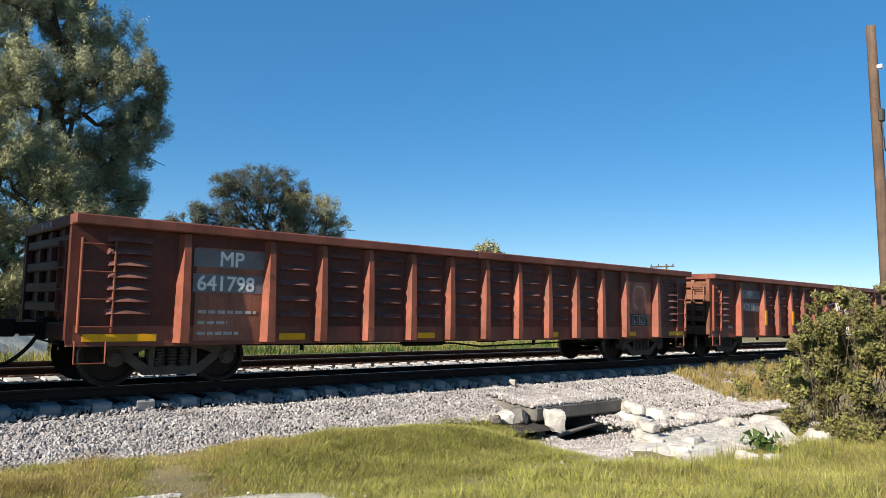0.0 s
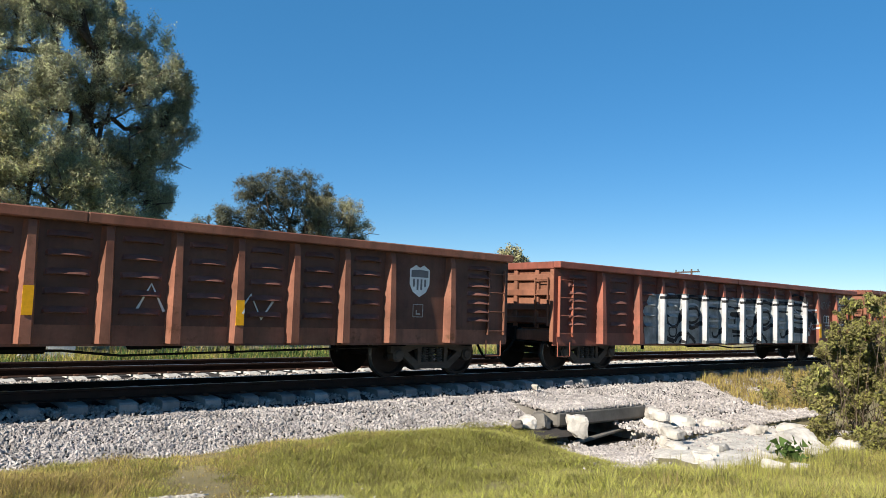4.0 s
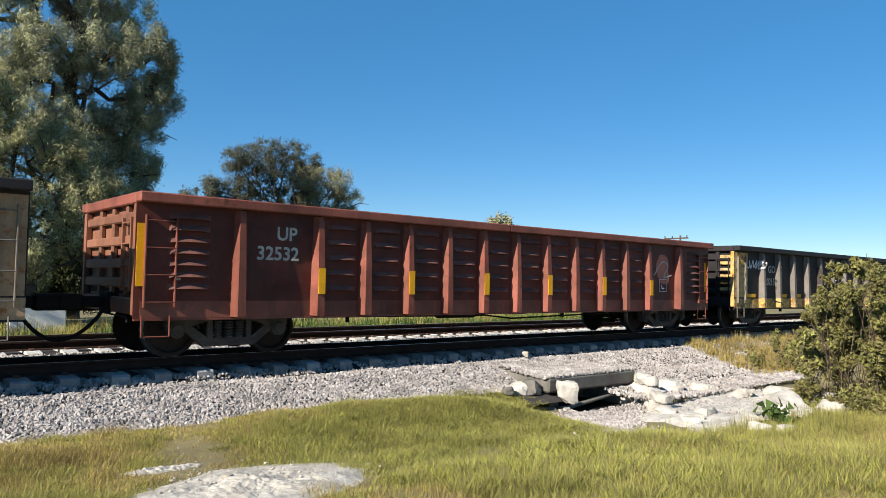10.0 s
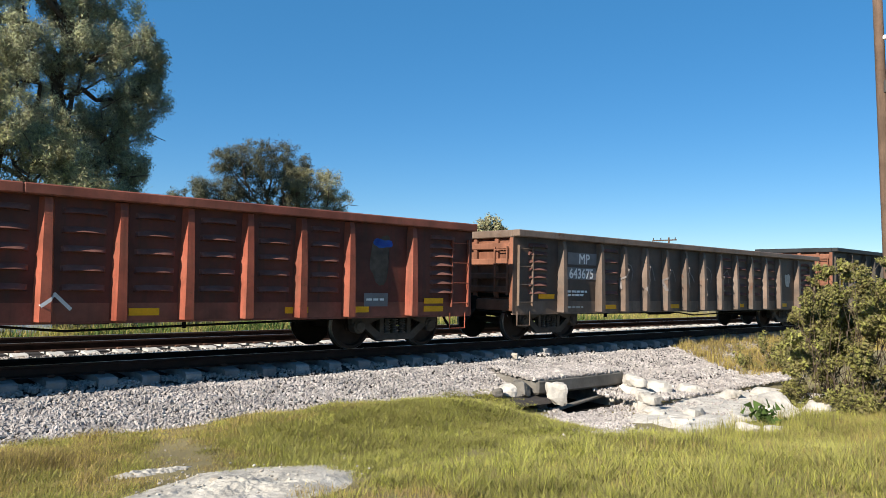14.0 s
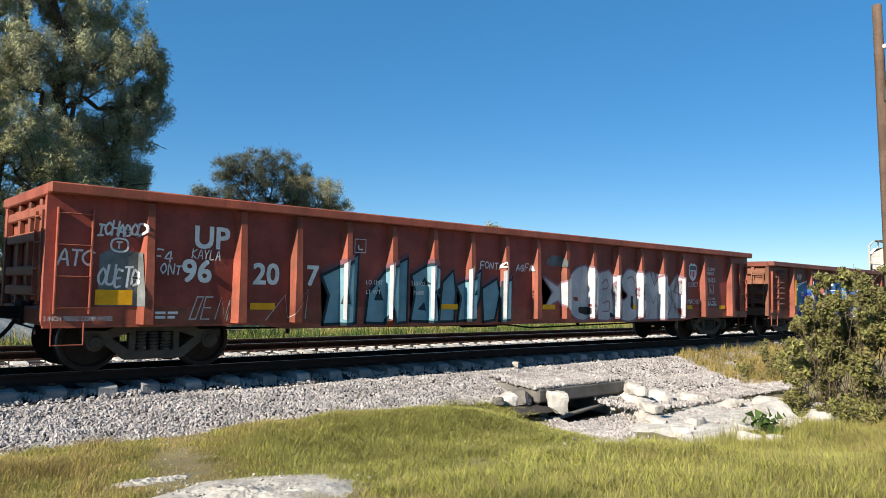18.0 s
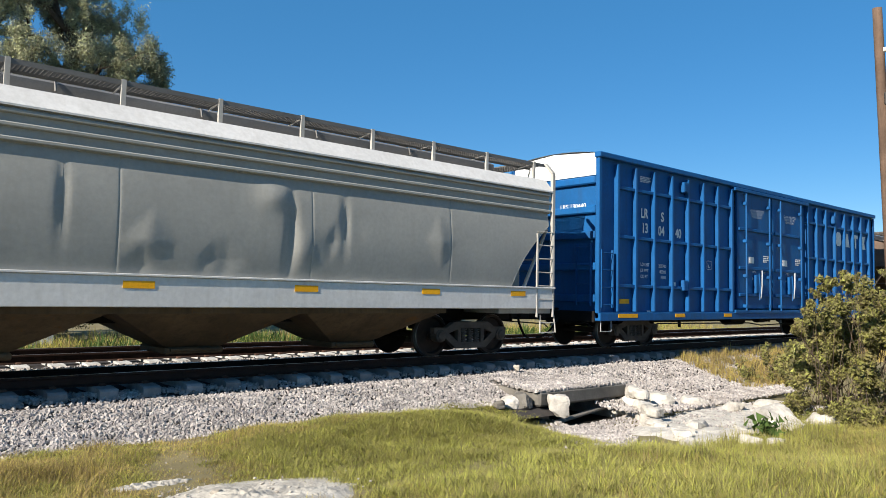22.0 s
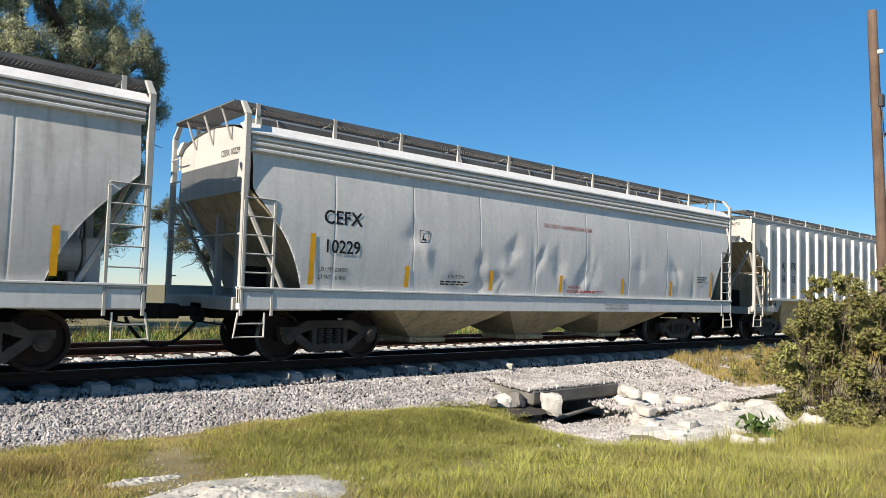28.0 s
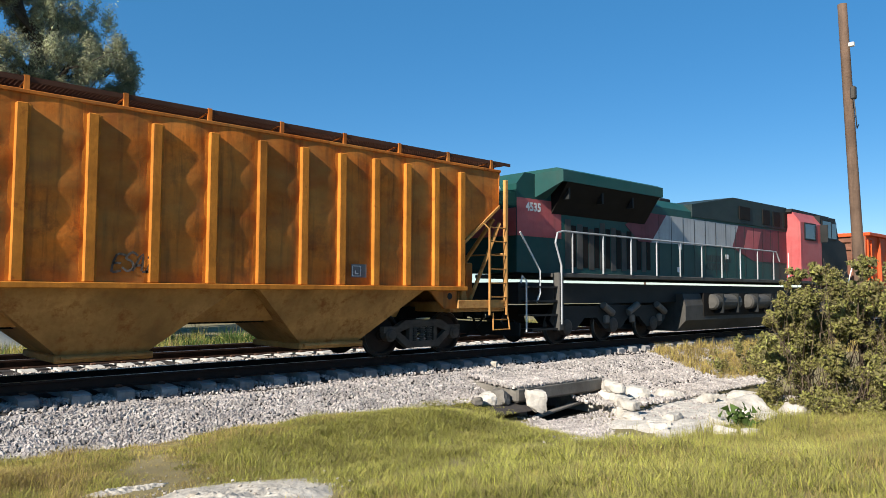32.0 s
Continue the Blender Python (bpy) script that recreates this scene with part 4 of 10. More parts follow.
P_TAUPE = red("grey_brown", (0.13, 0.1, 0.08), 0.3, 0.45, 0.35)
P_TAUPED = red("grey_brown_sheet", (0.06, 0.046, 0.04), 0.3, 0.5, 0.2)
P_REDDIRTY = red("grimy_oxide_post", (0.2, 0.06, 0.042), 0.35, 0.6, 0.2)
P_ENDRUST = red("dry_rust_end", (0.19, 0.08, 0.05), 0.3, 0.4, 0.3)
P_FRESHRED = red("fresh_mineral_red", (0.24, 0.048, 0.036), 0.08, 0.25, 0.15)
P_CHAR = surface("charcoal_paint", (0.024, 0.028, 0.032), 0.55, var=0.3, scale=1.2, fine=22, bump=0.1, rust=0.05, streak=0.3, dust=0.3, dust_colour=(0.05, 0.05, 0.052), spec=0.15)
P_CHARPOST = surface("charcoal_post", (0.07, 0.062, 0.055), 0.75, var=0.35, scale=2, fine=20, bump=0.1, rust=0.2, streak=0.4, dust=0.2, dust_colour=(0.12, 0.1, 0.085), spec=0.2)
P_BLACK = surface("black_car_paint", (0.022, 0.02, 0.022), 0.6, var=0.35, scale=1.0, fine=22, bump=0.1, rust=0.15, streak=0.3, dust=0.3, dust_colour=(0.05, 0.043, 0.04), spec=0.15)
P_YELLOW = surface("faded_yellow_paint", (0.56, 0.335, 0.075), 0.7, var=0.35, scale=2.5, fine=26, bump=0.1, rust=0.72, rust_colour=(0.1, 0.045, 0.022), streak=0.6, streak_colour=(0.09, 0.04, 0.02), dust=0.6, dust_colour=(0.5, 0.43, 0.3))
P_TANSILL = surface("peeling_tan_paint", (0.4, 0.27, 0.16), 0.75, var=0.3, scale=2.5, fine=24, bump=0.15, rust=0.5, rust_colour=(0.26, 0.085, 0.025), streak=0.4, streak_colour=(0.08, 0.05, 0.03))
P_GREYRIB = surface("grey_dusty_post", (0.17, 0.15, 0.13), 0.75, var=0.25, scale=3, fine=24, bump=0.1, rust=0.2, streak=0.35)
P_MARK = surface("reflector_yellow", (0.78, 0.375, 0.015), 0.5, var=0.1, scale=6, fine=30, bump=0, per_object=0.05)
P_LET = surface("white_lettering", (0.72, 0.72, 0.7), 0.6, var=0.15, scale=5, fine=40, bump=0, per_object=0)
P_LETDIM = surface("worn_lettering", (0.42, 0.4, 0.37), 0.7, var=0.3, scale=9, fine=40, bump=0, per_object=0)
P_BLKLET = surface("black_lettering", (0.02, 0.02, 0.022), 0.6, var=0.1, bump=0, per_object=0)
P_SPRAY = surface("white_spray", (0.62, 0.62, 0.62), 0.7, var=0.15, scale=4, fine=30, bump=0, per_object=0)
# grime taken down to near black, to hold the shade beneath the cars too
P_UNDER = surface("underframe_grime_shade", (0.008, 0.007, 0.0065), 0.75, var=0.35, scale=3, fine=26, bump=0.2, rust=0.2, rust_colour=(0.06, 0.035, 0.02), dust=0.1, dust_colour=(0.06, 0.05, 0.04))
P_BOGIE = surface("bogie_casting", (0.055, 0.046, 0.039), 0.75, var=0.3, scale=4, fine=26, bump=0.2, dust=0.4, dust_colour=(0.15, 0.125, 0.1), spec=0.2)
P_SPRING = surface("spring_steel", (0.07, 0.064, 0.058), 0.6, var=0.3, scale=5, bump=0.1)
P_WHEEL = surface("wheel_rust", (0.032, 0.022, 0.018), 0.7, var=0.35, scale=5, fine=28, bump=0.15)
P_TREAD = surface("wheel_tread", (0.25, 0.24, 0.23), 0.4, metal=0.8, var=0.1, bump=0.05)
P_HOPGREY = surface("hopper_grey", (0.63, 0.61, 0.58), 0.5, var=0.1, scale=0.8, fine=12, bump=0.08, streak=0.22, streak_colour=(0.2, 0.19, 0.18), dust=0.2, dust_colour=(0.4, 0.38, 0.35), per_object=0.03)
P_HOPDIRTY = surface("hopper_grimy_grey", (0.58, 0.56, 0.535), 0.55, var=0.18, scale=0.7, fine=12, bump=0.08, streak=0.4, streak_colour=(0.15, 0.125, 0.1), dust=0.35, dust_colour=(0.3, 0.255, 0.21), per_object=0.03)
P_HOPFRAME = surface("hopper_cream_white", (0.4, 0.385, 0.355), 0.6, var=0.15, scale=1.2, fine=14, bump=0.05, streak=0.3, streak_colour=(0.2, 0.17, 0.13), per_object=0.05)
P_HOPGREEN = surface("hopper_pale_grey", (0.3, 0.3, 0.28), 0.5, var=0.1, scale=0.8, fine=12, bump=0.08, streak=0.2, streak_colour=(0.22, 0.21, 0.18), dust=0.2, dust_colour=(0.45, 0.43, 0.38), per_object=0.03)
P_HOPTAN = surface("hopper_dusty_tan", (0.5, 0.445, 0.4), 0.6, var=0.14, scale=0.9, fine=12, bump=0.08, streak=0.35, streak_colour=(0.2, 0.15, 0.1), dust=0.35, dust_colour=(0.36, 0.3, 0.23), per_object=0.03)
P_HOPWHITE = surface("hopper_white", (0.6, 0.59, 0.57), 0.5, var=0.08, scale=1.2, fine=14, bump=0.05, streak=0.25, streak_colour=(0.35, 0.32, 0.28), per_object=0.04)
P_HOPPANEL = surface("hopper_light_panel", (0.42, 0.415, 0.405), 0.5, var=0.1, scale=0.8, fine=12, bump=0.06, streak=0.22, streak_colour=(0.2, 0.19, 0.18), per_object=0.03)
P_HOPPOST = surface("hopper_white_post", (0.5, 0.495, 0.48), 0.5, var=0.1, scale=1.2, fine=14, bump=0.05, streak=0.25, streak_colour=(0.3, 0.27, 0.23), per_object=0.04)
P_CREAM = surface("cream_chute", (0.5, 0.42, 0.28), 0.7, var=0.3, scale=1.4, fine=16, bump=0.1, rust=0.2, streak=0.5, dust=0.3)
# rusty brown chute colour, darkened for the shade under the hoppers
P_CHUTEDK = surface("shaded_brown_chute", (0.1, 0.07, 0.042), 0.75, var=0.4, scale=1.4, fine=16, bump=0.1, rust=0.3, rust_colour=(0.16, 0.075, 0.02), streak=0.5)
P_RUSTY = surface("rust_and_yellow", (0.43, 0.115, 0.013), 0.75, var=0.55, scale=0.9, fine=14, bump=0.2, rust=0.6, rust_colour=(0.3, 0.07, 0.012), streak=0.95, streak_colour=(0.09, 0.024, 0.007), dust=0.35, dust_colour=(0.6, 0.36, 0.1), per_object=0.25, spec=0.2)
P_RUSTPOST = surface("rusty_post", (0.46, 0.17, 0.024), 0.75, var=0.35, scale=1.5, fine=14, bump=0.2, rust=0.25, rust_colour=(0.24, 0.07, 0.015), streak=0.45, streak_colour=(0.2, 0.06, 0.015), per_object=0.15)
P_RUSTCREAM = surface("rust_stained_cream", (0.42, 0.22, 0.07), 0.75, var=0.4, scale=1.2, fine=14, bump=0.15, rust=0.5, rust_colour=(0.26, 0.1, 0.025), streak=0.5, streak_colour=(0.25, 0.1, 0.03))
P_GRATE = surface("walkway_grating", (0.15, 0.146, 0.14), 0.65, metal=0.2, var=0.2, bump=0.1)
P_RUSTGRATE = surface("rusty_grating", (0.06, 0.028, 0.018), 0.8, var=0.3, bump=0.1)
P_BLUE = surface("boxcar_blue", (0.004, 0.082, 0.25), 0.55, var=0.2, scale=1.0, fine=14, bump=0.05, streak=0.25, dust=0.12, dust_colour=(0.04, 0.1, 0.2), per_object=0.06, spec=0.2)
P_WHITE = surface("white_paint", (0.75, 0.75, 0.75), 0.5, var=0.06, bump=0.03, streak=0.1)
P_GREEN = surface("locomotive_green", (0.01, 0.065, 0.06), 0.5, var=0.2, scale=1, fine=16, bump=0.05, streak=0.3, dust=0.2, dust_colour=(0.08, 0.11, 0.1))
P_LRED = surface("locomotive_red", (0.42, 0.085, 0.09), 0.5, var=0.2, scale=1, fine=16, bump=0.05, streak=0.3, dust=0.3, dust_colour=(0.4, 0.2, 0.19))
P_LGREY = surface("locomotive_pale_band", (0.36, 0.385, 0.41), 0.5, var=0.2, scale=1, fine=16, bump=0.05, streak=0.4, dust=0.2)
P_LDARK = surface("locomotive_soot", (0.014, 0.016, 0.017), 0.6, var=0.3, bump=0.1, dust=0.25, dust_colour=(0.05, 0.05, 0.05))
P_LREDD = surface("sooty_red", (0.17, 0.045, 0.058), 0.6, var=0.35, scale=1.2, fine=14, bump=0.05, streak=0.4, dust=0.4, dust_colour=(0.1, 0.06, 0.075))
P_LGREYD = surface("dusty_dark_grey", (0.065, 0.064, 0.06), 0.7, var=0.35, scale=1.4, fine=16, bump=0.08, streak=0.4, dust=0.25, dust_colour=(0.12, 0.11, 0.1))
P_LDARKG = surface("dusty_grey_green", (0.018, 0.035, 0.036), 0.6, var=0.3, scale=1.2, fine=14, bump=0.05, dust=0.4, dust_colour=(0.06, 0.07, 0.07))
P_GLASS = surface("dark_window_glass", (0.02, 0.025, 0.03), 0.08, var=0.05, bump=0, spec=0.6, per_object=0)
P_ORANGE = surface("orange_red_paint", (0.5, 0.075, 0.018), 0.55, var=0.15, scale=1.2, fine=20, bump=0.06, rust=0.1, streak=0.3)
P_TEAL = surface("teal_spray", (0.15, 0.28, 0.33), 0.6, var=0.25, scale=2, fine=20, bump=0, per_object=0)
P_TEALDK = surface("dark_teal_spray", (0.012, 0.03, 0.04), 0.6, var=0.25, scale=2, fine=20, bump=0, per_object=0)
P_SILVER = surface("silver_spray", (0.42, 0.42, 0.43), 0.55, var=0.22, scale=2.2, fine=22, bump=0, streak=0.3, per_object=0)
P_GREYSPRAY = surface("smoky_grey_spray", (0.13, 0.14, 0.14), 0.65, var=0.5, scale=2.5, fine=12, bump=0, streak=0.4, per_object=0.2)
P_GHOST = surface("ghost_tag", (0.17, 0.15, 0.14), 0.7, var=0.3, scale=5, bump=0, per_object=0.2)
P_PINKISH = surface("pinkish_spray", (0.37, 0.3, 0.27), 0.6, var=0.25, scale=2.5, fine=20, bump=0, per_object=0)
P_GRNSPRAY = surface("pale_green_spray", (0.2, 0.3, 0.22), 0.6, var=0.3, scale=2.2, fine=20, bump=0, per_object=0)
P_DKGREEN = surface("green_spray", (0.02, 0.16, 0.1), 0.6, var=0.25, scale=2.5, fine=20, bump=0, per_object=0)
P_YELSPRAY = surface("yellow_spray", (0.62, 0.56, 0.02), 0.6, var=0.2, scale=3, fine=20, bump=0, per_object=0)
P_REDSPRAY = surface("bright_red_spray", (0.5, 0.02, 0.022), 0.55, var=0.2, scale=2, fine=20, bump=0, per_object=0)
P_BLUESPRAY = surface("blue_spray", (0.02, 0.06, 0.3), 0.6, var=0.5, scale=1.6, fine=10, bump=0, dust=0.9, dust_colour=(0.08, 0.25, 0.35), per_object=0)
P_PINK = surface("magenta_spray", (0.3, 0.07, 0.09), 0.6, var=0.25, scale=3, fine=20, bump=0, per_object=0)
P_STENCIL = surface("blue_grey_stencil_patch", (0.17, 0.165, 0.17), 0.65, var=0.2, scale=3, fine=24, bump=0, per_object=0)
P_FADED = red("sun_faded_patch", (0.3, 0.11, 0.07), 0.12, 0.3, 0.3)
P_LOAD = surface("scrap_load", (0.1, 0.08, 0.065), 0.9, var=0.4, scale=4, fine=18, bump=0.5)

WHEEL_R = 0.45


# ---- running gear: built once, shared by all the cars ----
def gear_meshes():
    out = {}
    g = Geo()
    g.box(-0.2, 0.2, -0.95, 0.95, 0.5, 0.74, 0.03)
    g.cyl((0, 0, 0.72), (0, 0, 0.86), 0.25, 14)
    out["bolster"] = g.mesh("bogie", P_UNDER)
    for s, key in ((-1, "frame_near"), (1, "frame_far")):
        g = Geo()
        y0, y1 = sorted((s * 0.93, s * 1.07))
        top = [(-1.06, 0.62), (-0.72, 0.62), (-0.5, 0.74), (0.5, 0.74), (0.72, 0.62), (1.06, 0.62), (1.06, 0.5), (0.78, 0.46), (0.34, 0.6), (-0.34, 0.6), (-0.78, 0.46), (-1.06, 0.5)]
        g.prism(top, 1, y0, y1)
        low = [(-0.86, 0.5), (-0.72, 0.56), (-0.36, 0.3), (0.36, 0.3), (0.72, 0.56), (0.86, 0.5), (0.44, 0.17), (-0.44, 0.17)]
        g.prism(low, 1, y0 + 0.01, y1 - 0.01)
        for c in (-1, 1):
            g.box(c * 0.34 - 0.05, c * 0.34 + 0.05, y0 + 0.005, y1 - 0.005, 0.28, 0.62, 0.01)
        out[key] = g.mesh("side_frame", P_BOGIE)
    g = Geo()
    prof = []
    for i in range(6):
        prof += [(0.045, 0.3 + i * 0.05), (0.08, 0.306 + i * 0.05), (0.08, 0.332 + i * 0.05), (0.045, 0.338 + i * 0.05)]
    g.grid([[(r * math.cos(q), -1.0 + r * math.sin(q), z) for q in (math.pi * k / 5 for k in range(11))] for r, z in prof])
    out["spring"] = g.mesh("spring", P_SPRING)
    g = Geo()
    g.grid([[(r * math.cos(q), y, WHEEL_R + r * math.sin(q)) for q in (math.pi * k / 8 for k in range(17))] for r, y in ((0.135, -0.9), (0.135, -1.09), (0.1, -1.1), (0.085, -1.125), (0.03, -1.13), (0.0, -1.13))])
    out["cap"] = g.mesh("bearing_cap", P_BOGIE)
    g = Geo()
    n = 36
    half = [(0.0, -1.0), (0.075, -1.0), (0.075, -0.78), (0.12, -0.78), (0.13, -0.74), (0.36, -0.725), (0.385, -0.8), (WHEEL_R - 0.012, -0.8), (WHEEL_R, -0.78), (WHEEL_R + 0.006, -0.705), (WHEEL_R + 0.028, -0.685), (0.38, -0.685), (0.14, -0.69), (0.075, -0.67)]
    prof = half + [(r, -y) for r, y in reversed(half)]
    g.grid([[(r * math.cos(2 * math.pi * j / n), a, r * math.sin(2 * math.pi * j / n)) for j in range(n + 1)] for r, a in prof])
    g.m = [1 if (i // n) in (7, 8, 18, 19) else 0 for i in range(len(g.f))]
    out["wheelset"] = g.mesh("wheelset", [P_WHEEL, P_TREAD])
    return out


GEAR = gear_meshes()
WHEELS = []          # (wheelset, its x along the train)
CARS = []            # (car, its place along the train)


def bogie(car, x, u0, wb=0.889):
    b = part("bogie", GEAR["bolster"], None, car, "dark cast-steel four-wheel bogie", at=(x, 0, 0))
    for k in ("frame_near", "frame_far"):
        part("side_frame", GEAR[k], None, b)
    for k in (-0.19, 0.0, 0.19):
        part("spring", GEAR["spring"], None, b, at=(k, 0, 0))
    for s in (-1, 1):
        part("bearing_cap", GEAR["cap"], None, b, at=(s * wb, 0, 0))
    for s in (-1, 1):
        w = part("wheelset", GEAR["wheelset"], None, b, at=(s * wb, 0, WHEEL_R))
        WHEELS.append((w, u0 + x + s * wb, s * wb))
    return b


def coupler(car, x, s):
    """s: the way it points along x."""
    g = Geo()
    g.box(*sorted((x - s * 0.5, x + s * 0.4)), -0.09, 0.09, 0.78, 0.96, 0.015)
    g.box(*sorted((x + s * 0.36, x + s * 0.72)), -0.17, 0.16, 0.74, 1.0, 0.03)
    g.box(*sorted((x - s * 0.06, x + s * 0.02)), -0.25, 0.25, 0.7, 1.04, 0.02)
    part("coupler", g, P_UNDER, car, "dark cast knuckle coupler")
    g = Geo()
    pts = [(x + s * (0.1 + 0.6 * u), -0.34 + 0.2 * u, 0.78 - 0.5 * math.sin(math.pi * 0.5 * u) ** 0.8) for u in (i / 8 for i in range(9))]
    g.tube(pts, 0.03, 7)
    part("air_hose", g, P_UNDER, car, "hanging black brake hose")
    g = Geo()
    g.tube([(x + s * 0.02, 0.1, 0.7), (x + s * 0.03, -1.25, 0.68), (x + s * 0.05, -1.35, 0.6)], 0.016, 6)
    part("uncoupling_lever", g, P_UNDER, car)


def ladder(car, x0, x1, y, z0, z1, n, mt, name="ladder", r=0.011, stand=0.06):
    g = Geo()
    for x in (x0, x1):
        g.box(x - 0.011, x + 0.011, y - stand - 0.01, y, z0 - 0.08, z1 + 0.08, 0.003)
    for k in range(n):
        z = z0 + (z1 - z0) * k / (n - 1)
        g.cyl((x0, y - stand, z), (x1, y - stand, z), r, 6)
    return part(name, g, mt, car)


def end_ladder(car, x, s, y0, y1, z0, z1, n, mt):
    g = Geo()
    for y in (y0, y1):
        g.box(*sorted((x, x + s * 0.07)), y - 0.018, y + 0.018, z0 - 0.08, z1 + 0.08, 0.004)
    for k in range(n):
        z = z0 + (z1 - z0) * k / (n - 1)
        g.cyl((x + s * 0.06, y0, z), (x + s * 0.06, y1, z), 0.014, 6)
    return part("end_ladder", g, mt, car)


def stirrup(car, x0, x1, y, z0, z1, mt):
    g = Geo()
    g.tube([(x0, y, z1), (x0, y, z0), (x1, y, z0), (x1, y, z1)], 0.013, 6)
    return part("stirrup_step", g, mt, car)


def underside(car, L, c0, c1, seed):
    r = random.Random(seed)
    m = L / 2
    g = Geo()
    g.cyl((m - 1.6, -0.75, 0.72), (m - 0.6, -0.75, 0.72), 0.2, 14)
    part("air_reservoir", g, P_UNDER, car, "dark brake air reservoir")
    g = Geo()
    g.cyl((m + 0.6, -0.7, 0.74), (m + 1.1, -0.7, 0.74), 0.17, 12)
    g.box(m + 1.1, m + 1.4, -0.85, -0.55, 0.6, 0.85, 0.02)
    part("brake_cylinder", g, P_UNDER, car)
    g = Geo()
    g.tube([(c0 + 1.2, -0.95, 0.62), (m - 0.4, -0.95, 0.58), (m + 0.4, -0.98, 0.5), (c1 - 1.3, -0.95, 0.6)], 0.02, 6)
    g.tube([(c0 + 1.0, -0.6, 0.7), (c1 - 1.0, -0.6, 0.68)], 0.028, 6)
    for x in (c0 + 2.4, m + 2.2, c1 - 2.2):
        g.box(x - 0.02, x + 0.02, -0.98, -0.9, 0.5, 0.85)
    part("brake_rod", g, P_UNDER, car)


# ---- gondola cars ----
RIB_B, RIB_O, RIB_D, SHEET = 0.115, 0.058, 0.17, -1.44


def post_mesh(h, mt, foot=None, flare=0.05):
    g = Geo()
    rows = []
    for z, k in ((0.0, 1.0), (0.0, 1.0), (h * 0.12, 1.0), (h * 0.5, 0.92), (h * 0.94, 0.72), (h, 0.5)):
        d, o = RIB_D * k, RIB_O * (1.25 - 0.4 * z / h)
        rows.append([(-RIB_B * (1.15 - 0.3 * z / h), 0, z), (-o, -d, z), (o, -d, z), (RIB_B * (1.15 - 0.3 * z / h), 0, z)])
    g.grid(rows[1:])
    g.add(rows[0] , [(0, 1, 2, 3)])
    g.add(rows[-1], [(3, 2, 1, 0)])
    if foot:
        zf = h * 0.17
        g.grid([[(x * 1.03, y * 1.03 - 0.003, z) for x, y, z in (rows[1] if i == 0 else [(-RIB_B * 1.1, 0, zf), (-RIB_O * 1.2, -RIB_D, zf), (RIB_O * 1.2, -RIB_D, zf), (RIB_B * 1.1, 0, zf)])] for i in (0, 1)], 1)
    return g.mesh("side_post", [mt, foot] if foot else mt)


def inside(loop, x, z):
    """Whether a sprayed shape covers that point."""
    if loop[0] == "ribbon":
        return any(inside(q, x, z) for q in zip(loop[1], loop[1][1:], loop[2][1:], loop[2]))
    hit = False
    for (xa, za), (xb, zb) in zip(loop, list(loop[1:]) + [loop[0]]):
        if (za > z) != (zb > z) and x < xa + (z - za) * (xb - xa) / (zb - za):
            hit = not hit
    return hit


